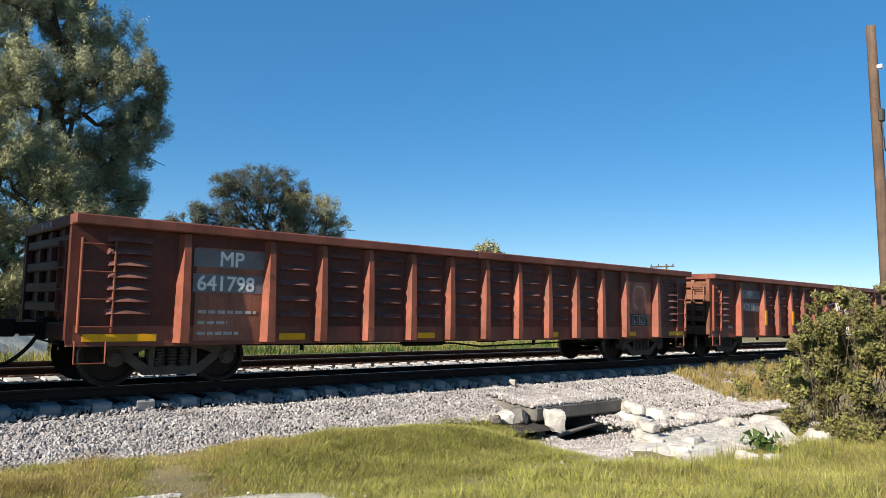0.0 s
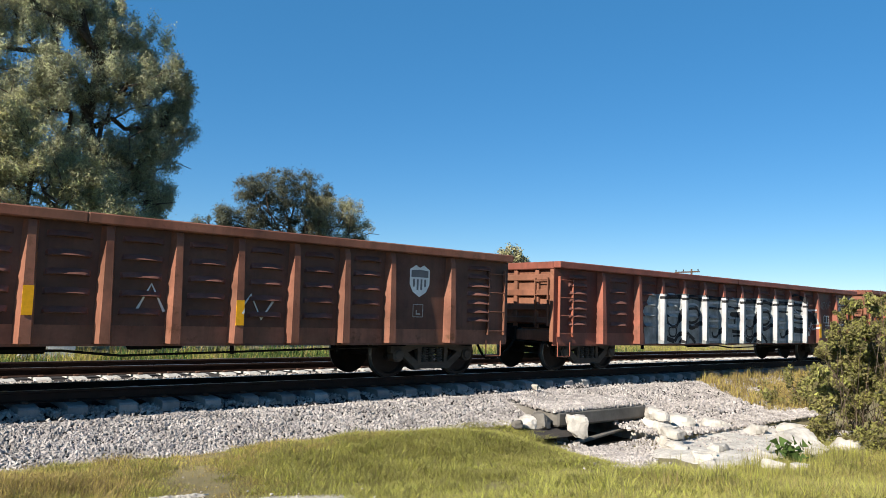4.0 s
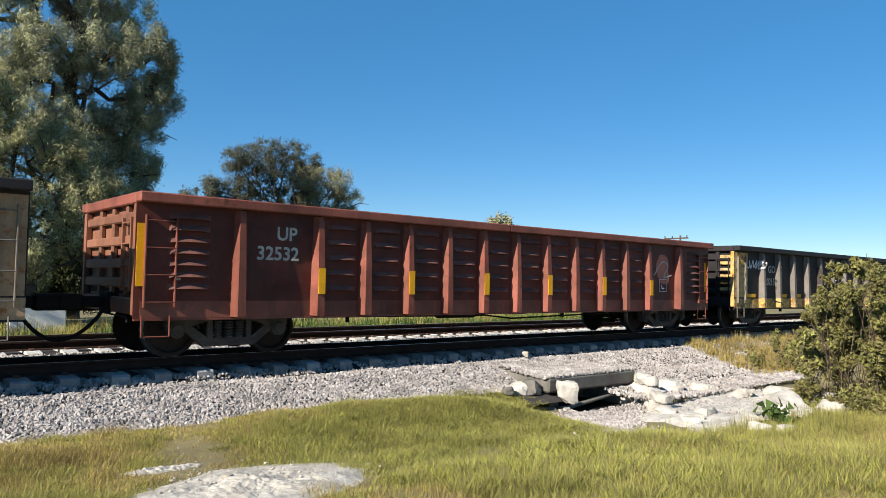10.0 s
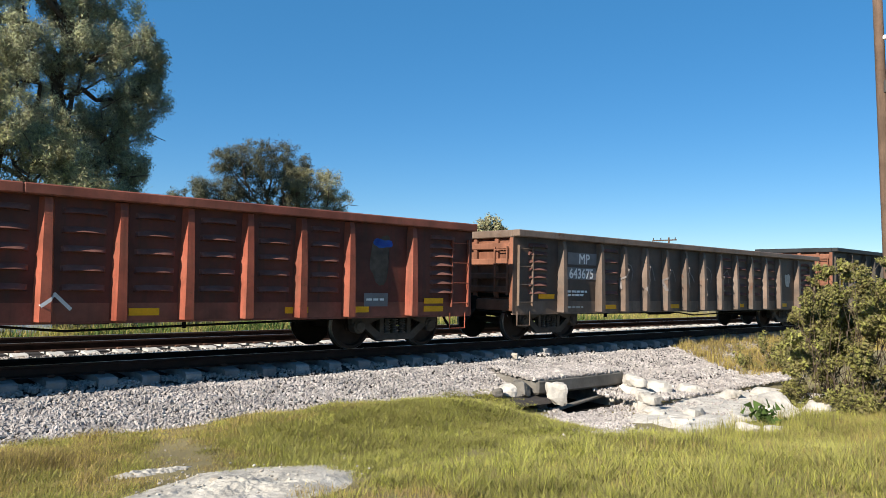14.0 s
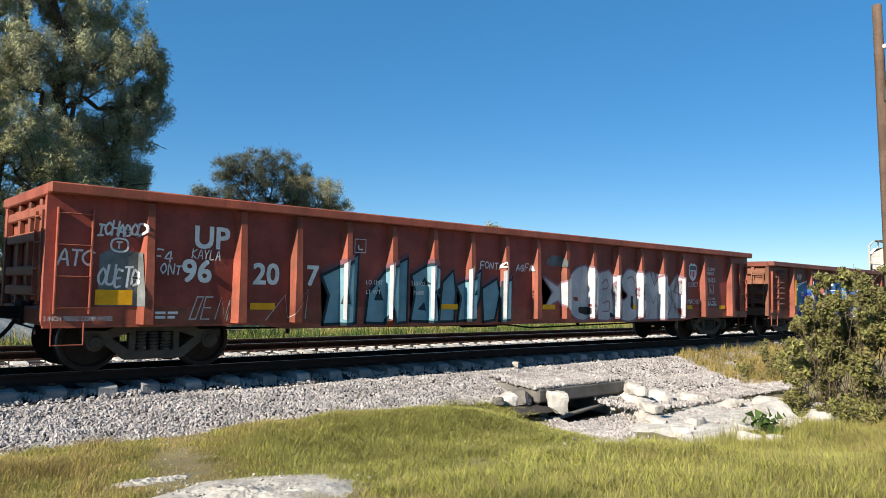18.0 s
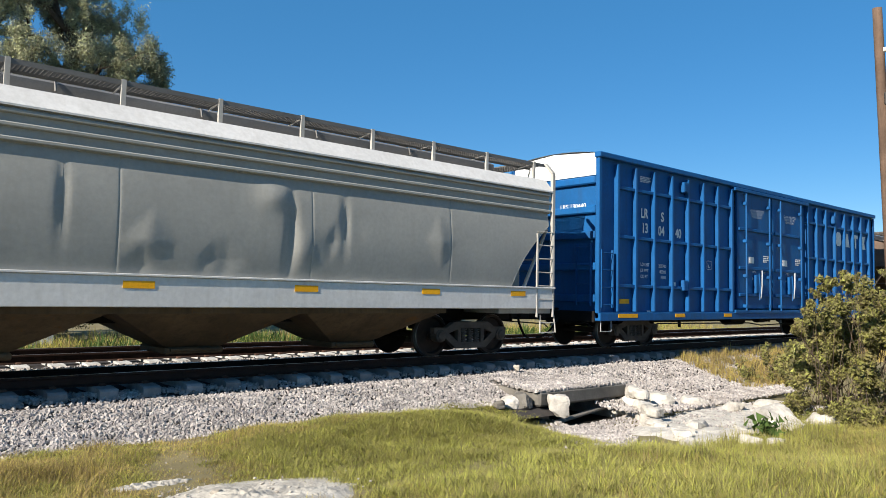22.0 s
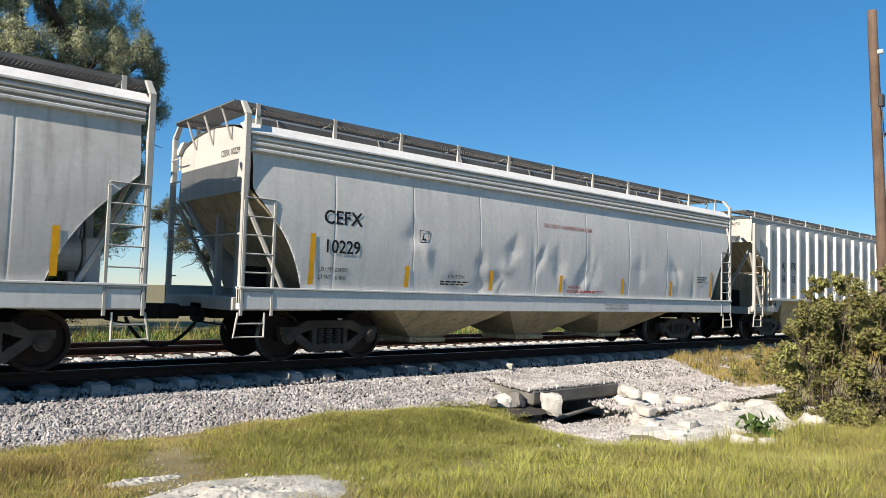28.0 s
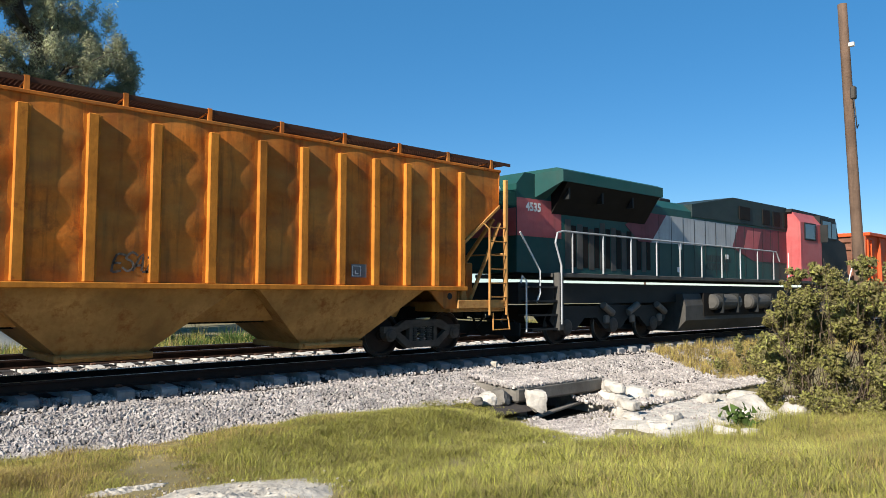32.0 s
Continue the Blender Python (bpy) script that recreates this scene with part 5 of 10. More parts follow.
def panel_mesh(w, h, mt, dimples, ledge=None, layers=(), x0=0.0, z0=0.0):
    """A side sheet; layers: sprayed shapes and their paints, which also cover its louvres."""
    g = Geo()
    xs, zs, bumps = [0.0, w], [0.0, h], []
    if dimples and w > 0.5:                  # pressed louvres: curved ridges, flat on top, tucked in below
        dw = min(0.66, w - 0.4)
        us = (-1, -0.9, -0.7, -0.4, 0, 0.4, 0.7, 0.9, 1) if not layers else (-1, -0.95, -0.88, -0.8, -0.7, -0.6, -0.48, -0.36, -0.24, -0.12, 0, 0.12, 0.24, 0.36, 0.48, 0.6, 0.7, 0.8, 0.88, 0.95, 1)
        xs = [0.0] + [w / 2 + dw / 2 * u for u in us] + [w]
        n = dimples if w < 1.6 else dimples + 2
        zs = [0.0]
        for k in range(n):
            z = h * (0.27 + 0.62 * k / (n - 1))
            zs += [z - 0.035, z - 0.031, z - 0.022, z + 0.022, z + 0.06]
            bumps.append(z)
        zs.append(h)
    rows = []
    for x in xs:
        u = (x - w / 2) / (dw / 2) if bumps else 2.0
        e = max(0.0, 1 - u * u) ** 0.5 if abs(u) < 1 else 0.0
        row = []
        for i, z in enumerate(zs):
            y = 0.0
            if 0 < i < len(zs) - 1:
                y = -(0.0, 0.092, 0.098, 0.052, 0.0)[(i - 1) % 5] * e
                z += 0.02 * (e - 0.6)
            row.append((x, y, z))
        rows.append(row)
    g.grid(rows)
    nz, nx = len(zs), len(xs)
    if bumps and ledge:                      # sun on the louvre tops, painted as a lighter colour
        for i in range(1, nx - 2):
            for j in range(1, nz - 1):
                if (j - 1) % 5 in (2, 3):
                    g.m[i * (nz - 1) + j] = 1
    for k, (loops, paint_mt, lift) in enumerate(layers):
        if not bumps:
            break
        for loop in loops:
            for i in range(1, nx - 2):
                for j in range(1, nz - 1):
                    if (j - 1) % 5 < 4 and inside(loop, x0 + (xs[i] + xs[i + 1]) / 2, z0 + (zs[j] + zs[j + 1]) / 2):
                        g.m[i * (nz - 1) + j] = 2 + k
    back = [(0, 0.012, 0), (0, 0.012, h), (w, 0.012, h), (w, 0.012, 0)]
    k = len(g.v)
    g.v += back
    ring0, ring1 = [j for j in range(nz)], [(nx - 1) * nz + j for j in range(nz)]
    g.f += [(k, k + 1, k + 2, k + 3), tuple(ring0[::-1]) + (k, k + 1), tuple(ring1) + (k + 2, k + 3),
            tuple(i * nz for i in range(nx)) + (k + 3, k), tuple(i * nz + nz - 1 for i in range(nx))[::-1] + (k + 1, k + 2)]
    g.m += [0] * 5
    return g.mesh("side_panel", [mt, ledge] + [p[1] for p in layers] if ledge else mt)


def rib_places(L, end=1.65, second=1.47, n=10):
    a, b = end + second, L - end - second
    return [end] + [a + (b - a) * i / n for i in range(n + 1)] + [L - end]


def gondola(u0, L, H, zb, label, body, post, chord, ribs, dimples=5, fish=0.0, lower=None, marks=(), post_marks=(), smooth_bays=(), endmat=None, foot=None, mark="", corner=None, layers=()):
    car = thing("gondola_car", label, "gondola car", "cars of the freight train")
    CARS.append((car, u0))
    endmat = endmat or P_ENDRUST
    c0, c1 = 1.7, L - 1.7
    bogie(car, c0, u0)
    bogie(car, c1, u0)
    for x, s in ((0.0, -1), (L, 1)):
        coupler(car, x, s)
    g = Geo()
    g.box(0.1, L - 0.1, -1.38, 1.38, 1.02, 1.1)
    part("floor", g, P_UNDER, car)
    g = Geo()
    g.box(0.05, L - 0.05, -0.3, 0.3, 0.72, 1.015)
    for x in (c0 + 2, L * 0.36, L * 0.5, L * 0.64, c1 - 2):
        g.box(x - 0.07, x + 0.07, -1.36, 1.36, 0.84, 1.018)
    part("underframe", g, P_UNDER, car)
    underside(car, L, c0, c1, int(u0))
    edges = [0.0] + list(ribs) + [L]
    hp = H - 0.15 - zb
    cache = {}
    for i, (a, b) in enumerate(zip(edges, edges[1:])):
        d = 0 if i in smooth_bays else dimples
        near = list(layers) if d else []
        key = (round(b - a, 3), d, i if near else -1)
        if key not in cache:
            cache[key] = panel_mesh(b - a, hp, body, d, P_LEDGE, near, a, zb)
        part("side_panel", cache[key], None, car, at=(a, SHEET, zb))
        if lower:
            g = Geo()
            g.box(a + 0.002, b - 0.002, SHEET - 0.008, SHEET - 0.002, zb, zb + hp * 0.17)
            part("sill_panel", g, lower, car, "flaking yellow sill panel")
    pm = post_mesh(hp - 0.03, post, foot)
    for x in ribs:
        part("side_post", pm, None, car, at=(x, SHEET, zb + 0.012))
    if fish:
        g = Geo()
        g.prism([(c0 + 1.35, zb + 0.001), (L - c0 - 1.35, zb + 0.001), (L - c0 - 2.1, zb - fish), (c0 + 2.1, zb - fish)], 1, SHEET - 0.002, SHEET + 0.012)
        part("belly_sill", g, chord, car)
    g = Geo()
    g.box(0.02, L - 0.02, SHEET - 0.004, SHEET + 0.06, zb - 0.03, zb + 0.001)
    part("bottom_sill", g, chord, car)
    if not lower:
        # a nearly flush strip in the chord's colour along each panel's foot
        for a, b in zip(edges, edges[1:]):
            g = Geo()
            g.box(a + 0.1, b - 0.1, SHEET - 0.005, SHEET - 0.001, zb + 0.004, zb + 0.27)
            part("side_stiffener", g, chord, car)
    g = Geo()
    g.box(0, L, 1.428, 1.44, zb, H - 0.15)
    for x in ribs:
        g.prism([(x - RIB_B, 1.44), (x - RIB_O, 1.44 + RIB_D), (x + RIB_O, 1.44 + RIB_D), (x + RIB_B, 1.44)], 2, zb, H - 0.2)
    part("far_side", g, body, car)
    for y0, y1 in ((-1.62, -1.4), (1.4, 1.62)):
        g = Geo()
        for x0, x1 in ((0.0, L * 0.48), (L * 0.48, L)):
            g.box(x0, x1, y0, y1, H - 0.155, H, 0.018)
        part("top_chord", g, chord, car)
    for x, s in ((0.0, -1), (L, 1)):
        g = Geo()
        xi = sorted((x, x - s * 0.2))
        g.box(xi[0], xi[1], -1.398, 1.398, H - 0.17, H, 0.018)
        part("end_chord", g, chord, car)
        g = Geo()
        xa = x - s * 0.12
        g.box(*sorted((xa, xa - s * 0.012)), -1.425, 1.425, 0.98, H - 0.16)
        part("end_wall", g, endmat, car)
        for z in (1.2, 1.5, H - 0.72, H - 0.36):
            g = Geo()
            g.box(*sorted((xa - s * 0.001, xa + s * 0.095)), -1.3, 1.3, z - 0.075, z + 0.075, 0.02)
            part("end_rib", g, endmat, car)
        for y in (-0.85, -0.15, 0.55):
            g = Geo()
            g.box(*sorted((xa, xa + s * 0.08)), y - 0.06, y + 0.06, 1.0, H - 0.175, 0.015)
            part("end_stake", g, endmat, car)
        if corner:
            for k in range(6):
                g = Geo()
                g.box(*sorted((xa - s * 0.02, xa + s * 0.11)), -1.318, -0.95, 1.2 + k * 0.2, 1.3 + k * 0.2, 0.015)
                part("corner_bar", g, corner, car, "flaking yellow corner bar")
        if s < 0 and mark:
            letter(car, mark, 0, 0, 0.1, P_YELLOW if corner else P_LET, 0, fat=0.003).matrix_basis = pose(x - 0.004, 0.35, H - 0.135, 0, 0, -90)
        for y in (-1.424, 1.3):
            g = Geo()
            g.box(*sorted((x - s * 0.11, x - s * 0.003)), y, y + 0.12, zb + 0.05, H - 0.175, 0.012)
            part("corner_post", g, corner or endmat, car)
        g = Geo()
        g.box(*sorted((x - s * 0.02, x - s * 0.3)), -1.38, 1.38, 0.72, 0.975, 0.02)
        part("end_sill", g, endmat, car)
        end_ladder(car, x - s * 0.05, s, -1.25, -0.85, 1.15, H - 0.45, 4, endmat)
    for xa, xb in ((0.14, 0.6), (L - 0.6, L - 0.14)):
        ladder(car, xa, xb, SHEET - 0.003, zb + 0.25, H - 0.42, 4, post)
        stirrup(car, xa - 0.02, xb - 0.06, SHEET - 0.03, zb - 0.27, zb + 0.05, post)
    for x, w, z in marks:
        g = Geo()
        g.box(x, x + w, SHEET - 0.022, SHEET - 0.006, z, z + 0.11)
        part("reflector_strip", g, P_MARK, car, "yellow reflective strip")
    for k, z0, z1 in post_marks:
        x = ribs[k]
        g = Geo()
        g.box(x - RIB_O * 1.15, x + RIB_O * 1.15, SHEET - RIB_D - 0.012, SHEET - RIB_D - 0.002, z0, z1)
        part("reflector_strip", g, P_MARK, car, "yellow reflective strip")
    bend = []
    for x in ribs:
        bend += [x - RIB_B * 1.15, x - RIB_O * 1.2, x + RIB_O * 1.2, x + RIB_B * 1.15]

    def depth(x):
        for r in ribs:
            a = abs(x - r)
            if a < RIB_B * 1.15:
                return RIB_D * 1.05 * min(1.0, max(0.0, (RIB_B * 1.15 - a) / (RIB_B * 1.15 - RIB_O * 1.2)))
        return 0.0
    return car, bend, depth


def paint(car, bend, depth, loops, mt, lift=0.006, name="graffiti"):
    return conform(name, loops, car, mt, bend, depth, lift)


def shield(car, x, z, h, mats):
    """A painted heraldic shield as plain shapes."""
    w = h * 0.78
    out = [(x - w / 2, z + h * 0.36), (x - w * 0.2, z + h * 0.5), (x, z + h * 0.42), (x + w * 0.2, z + h * 0.5), (x + w / 2, z + h * 0.36), (x + w * 0.5, z - h * 0.1), (x + w * 0.34, z - h * 0.34), (x, z - h * 0.5), (x - w * 0.34, z - h * 0.34), (x - w * 0.5, z - h * 0.1)]
    g = Geo()
    g.prism(out, 1, SHEET - 0.0065, SHEET - 0.002)
    g.prism([(x - w * 0.43, z + h * 0.12), (x - w * 0.43, z + h * 0.33), (x, z + h * 0.36), (x + w * 0.43, z + h * 0.33), (x + w * 0.43, z + h * 0.12)], 1, SHEET - 0.009, SHEET - 0.006, m=1)
    for k in range(4):
        xx = x - w * 0.34 + k * w * 0.19
        g.box(xx, xx + w * 0.09, SHEET - 0.009, SHEET - 0.006, z - h * (0.28 if 0 < k < 3 else 0.18), z + h * 0.06, m=2)
    part("shield_emblem", g, mats, car, "painted shield emblem")


def square_plate(car, x, z, s, mt, y=-1.45, t=0.012):
    g = Geo()
    for a, b, c, d in ((0, s, 0, t), (0, s, s - t, s), (0, t, 0, s), (s - t, s, 0, s), (s * 0.3, s * 0.7, s * 0.2, s * 0.3), (s * 0.3, s * 0.4, s * 0.2, s * 0.55)):
        g.box(x + a, x + b, y - 0.002, y + 0.002, z + c, z + d)
    part("stencil_frame", g, mt, car)


def patch(car, x0, x1, z0, z1, mt, y=-1.444):
    g = Geo()
    g.box(x0, x1, y - 0.0015, y + 0.003, z0, z1)
    return part("paint_patch", g, mt, car)


# letters as drawn with a can or chalk: lines on a grid four wide and six high
HAND = dict(zip("ABCDEFGHIJKLMNOPRSTUVYZ0123456789", (
    "00 26 40|12 32", "00 06 35 33 03 33 41 00", "45 26 04 02 20 41", "00 06 35 43 21 00", "46 06 00 40|03 33", "46 06 00|03 33", "45 26 04 02 20 41 43 23", "00 06|40 46|03 43", "06 46|26 20|00 40",
    "06 46|26 21 10 01", "00 06|46 03 40", "06 00 40", "00 06 23 46 40", "00 06 40 46", "20 02 04 26 44 42 20", "00 06 36 44 33 03", "00 06 36 44 33 03 40", "45 26 04 33 41 20 01", "06 46|26 20", "06 01 20 41 46",
    "06 20 46", "06 23 46|23 20", "06 46 00 40", "20 02 04 26 44 42 20", "14 26 20", "05 26 44 00 40", "06 46 23 41 20 01", "30 36 02 42", "46 06 04 34 41 20 01", "36 03 01 20 41 32 02", "06 46 10", "23 05 26 45 23 01 20 41 23", "43 14 06 36 43 20")))


def scrawl(body, x, z, h, wide=0.62, w=0.03, seed=1, gap=0.28, lean=0.12):
    """Hand-drawn letters, a little uneven; returns ribbons."""
    r = random.Random(seed)
    out = []
    for c in body:
        if c in HAND:
            k, dz = r.uniform(0.85, 1.12), r.uniform(-0.06, 0.06) * h
            for line in HAND[c].split("|"):
                pts = []
                for q in line.split():
                    a, b = int(q[0]) / 4 + r.uniform(-0.05, 0.05), int(q[1]) / 6 + r.uniform(-0.03, 0.03)
                    pts.append((x + h * (wide * a * k + lean * b), z + dz + h * b * k))
                out += stroke(curve(pts, 3), w)
        x += h * (wide + gap)
    return out


# ---- covered hopper cars ----
def grating(g, x0, x1, y0, y1, z, cross=0.06, m=0):
    n = max(3, int((y1 - y0) / 0.06))
    for k in range(n + 1):
        y = y0 + (y1 - y0) * k / n
        g.box(x0, x1, y - 0.005, y + 0.005, z - (0.075 if k in (0, n) else 0.03), z, m=m)
    x = x0
    while x < x1:
        g.box(x, x + 0.012, y0, y1, z - 0.026, z - 0.006, m=m)
        x += cross


def roof_walk(car, L, z, y_out, mt, xs, z_roof, plate=None, overhang=0.05):
    """Two lengthwise gratings on brackets and the end crossovers."""
    for s in (-1, 1):
        g = Geo()
        ya, yb = sorted((s * (y_out - 0.52), s * y_out))
        grating(g, -overhang, L + overhang, ya, yb, z)
        part("roof_walk", g, mt, car, "steel grating walkway along the roof")
    for x in (-overhang, L - 0.6 + overhang):
        g = Geo()
        grating(g, x, x + 0.6, -y_out + 0.53, y_out - 0.53, z - 0.002)
        part("crossover_walk", g, mt, car)
    for x in xs:
        for s in (-1, 1):
            g = Geo()
            ya, yb = sorted((s * (y_out - 0.03), s * (y_out + 0.02)))
            g.box(x - 0.035, x + 0.035, ya, yb, z_roof, z + 0.012)
            g.tube([(x, s * (y_out - 0.02), z - 0.04), (x, s * (y_out - 0.5), z - 0.1)], 0.015, 5)
            part("walk_bracket", g, plate or mt, car)


def hatches(car, L, z, mt, n=4):
    for k in range(n):
        x = 1.6 + (L - 3.2) * (k + 0.5) / n
        g = Geo()
        g.grid([[(x + r * math.cos(q), r * math.sin(q), z + dz) for q in (math.pi * j / 9 for j in range(19))] for r, dz in ((0.42, -0.08), (0.42, 0.03), (0.46, 0.03), (0.44, 0.06), (0.3, 0.075), (0.0, 0.08))])
        part("roof_hatch", g, mt, car)


def hopper_end(car, x, s, zdeck, ztop, frame, sheet, ladder_top=4.45, kink=False):
    """Posts, ladders and the open platform at one end; s: the way outwards."""
    X = lambda d: x - s * d
    for y in (-0.42, 0.42):
        g = Geo()
        g.box(*sorted((X(0.5), X(0.62))), y - 0.05, y + 0.05, zdeck, 2.75, 0.01)
        part("end_post", g, frame, car)
    for sy in (-1, 1):
        g = Geo()
        g.tube([(X(0.22), sy * 1.32, 3.0), (X(0.5), sy * 0.55, 1.9), (X(0.62), sy * 0.4, zdeck)], 0.055, 6)
        part("end_brace", g, frame, car)
        g = Geo()
        g.tube([(X(0.1), sy * 1.4, 2.9), (X(1.0), sy * 1.36, zdeck + 0.05)], 0.045, 6)
        part("side_brace", g, frame, car)
    g = Geo()
    g.tube([(X(0.06), -1.54, 2.2), (X(0.04), 0.0, 2.2), (X(0.06), 1.54, 2.2)], 0.02, 6)
    part("platform_rail", g, frame, car)
    g = Geo()
    g.box(*sorted((X(-0.02), X(1.7))), -1.45, 1.45, zdeck - 0.22, zdeck, 0.015)
    part("end_platform", g, frame, car)
    # corner stanchion rising over the eaves
    for sy in (-1, 1):
        g = Geo()
        ya, yb = sorted((sy * 1.52, sy * 1.6))
        g.box(*sorted((X(0.02), X(0.12))), ya, yb, zdeck - 0.1, ztop - 0.22 if not kink else ladder_top - 0.25, 0.01)
        if kink:
            zk = ladder_top - 0.25
            g.add([(X(0.02), ya, zk), (X(0.12), ya, zk), (X(0.12), yb, zk), (X(0.02), yb, zk),
                   (X(0.04), ya * 0.86, ladder_top), (X(0.12), ya * 0.86, ladder_top), (X(0.12), yb * 0.86, ladder_top), (X(0.04), yb * 0.86, ladder_top)],
                  [(0, 1, 5, 4), (1, 2, 6, 5), (2, 3, 7, 6), (3, 0, 4, 7), (4, 5, 6, 7)])
        part("corner_stanchion", g, frame, car)
    for y in (-0.75, 0.0, 0.75):
        g = Geo()
        g.tube([(X(-0.02), y, ladder_top - 0.05), (X(0.16), y, ladder_top - 0.55)], 0.02, 6)
        part("walk_strut", g, frame, car)
    # side ladder beside the slope sheet
    g = Geo()
    for d in (0.07, 0.62):
        g.box(*sorted((X(d - 0.025), X(d + 0.025))), -1.61, -1.57, zdeck - 0.3, 2.75, 0.005)
    for k in range(6):
        z = zdeck + 0.1 + k * 0.31
        g.cyl((X(0.07), -1.6, z), (X(0.62), -1.6, z), 0.013, 6)
    g.tube([(X(0.62), -1.59, 2.72), (X(0.7), -1.5, 2.85), (X(0.7), -1.35, 2.85)], 0.018, 6)
    part("side_ladder", g, frame, car)
    g = Geo()
    g.tube([(X(0.03), -1.58, zdeck - 0.25), (X(-0.04), -1.58, 0.5), (X(0.5), -1.58, 0.5), (X(0.5), -1.58, zdeck - 0.25)], 0.02, 6)
    g.cyl((X(-0.02), -1.58, 0.72), (X(0.5), -1.58, 0.72), 0.014, 6)
    part("stirrup_step", g, frame, car)
    for k in range(6):
        g = Geo()
        g.cyl((X(0.0), 1.05, 1.5 + k * 0.45), (X(0.0), 1.52, 1.5 + k * 0.45), 0.014, 6)
        part("grab_iron", g, frame, car)
    g = Geo()
    if s > 0:
        g.cyl((X(1.5), -0.75, 1.75), (X(0.8), -0.75, 1.75), 0.27, 18)
        g.box(*sorted((X(0.75), X(0.5))), -0.95, -0.5, 1.12, 2.0, 0.03)
    else:
        g.box(*sorted((X(0.7), X(1.05))), -0.6, -0.1, 1.15, 1.7, 0.03)
    part("brake_gear", g, sheet if s > 0 else P_UNDER, car, "air reservoir and brake gear on the end platform")


def chutes(car, xs, w_top, w_bot, z0, z1, y0, y1, mt):
    for x in xs:
        g = Geo()
        g.add([(x - w_top / 2, -y0, z0), (x + w_top / 2, -y0, z0), (x + w_top / 2, y0, z0), (x - w_top / 2, y0, z0),
               (x - w_bot / 2, -y1, z1), (x + w_bot / 2, -y1, z1), (x + w_bot / 2, y1, z1), (x - w_bot / 2, y1, z1)],
              [(0, 1, 5, 4), (1, 2, 6, 5), (2, 3, 7, 6), (3, 0, 4, 7), (4, 5, 6, 7), (0, 3, 2, 1)])
        o = part("discharge_chute", g, mt, car)
        g = Geo()
        g.box(x - w_bot / 2 - 0.08, x + w_bot / 2 + 0.08, -y1 - 0.1, y1 + 0.1, z1 - 0.09, z1 + 0.02, 0.02)
        g.cyl((x - w_bot / 2, -y1 - 0.12, z1 - 0.02), (x + w_bot / 2, -y1 - 0.12, z1 - 0.02), 0.03, 8)
        part("outlet_gate", g, mt, o)


SHELL = [1.27, 3.45]         # foot and eaves of the hopper in hand


def shell_y(z):
    """Where a smooth hopper's near side stands at that height."""
    u = (z - SHELL[0]) / (SHELL[1] - SHELL[0])
    return -(1.47 + 0.13 * math.sin(math.pi * min(1.0, 0.12 + 0.82 * max(0.0, u))) ** 0.7) - 0.006


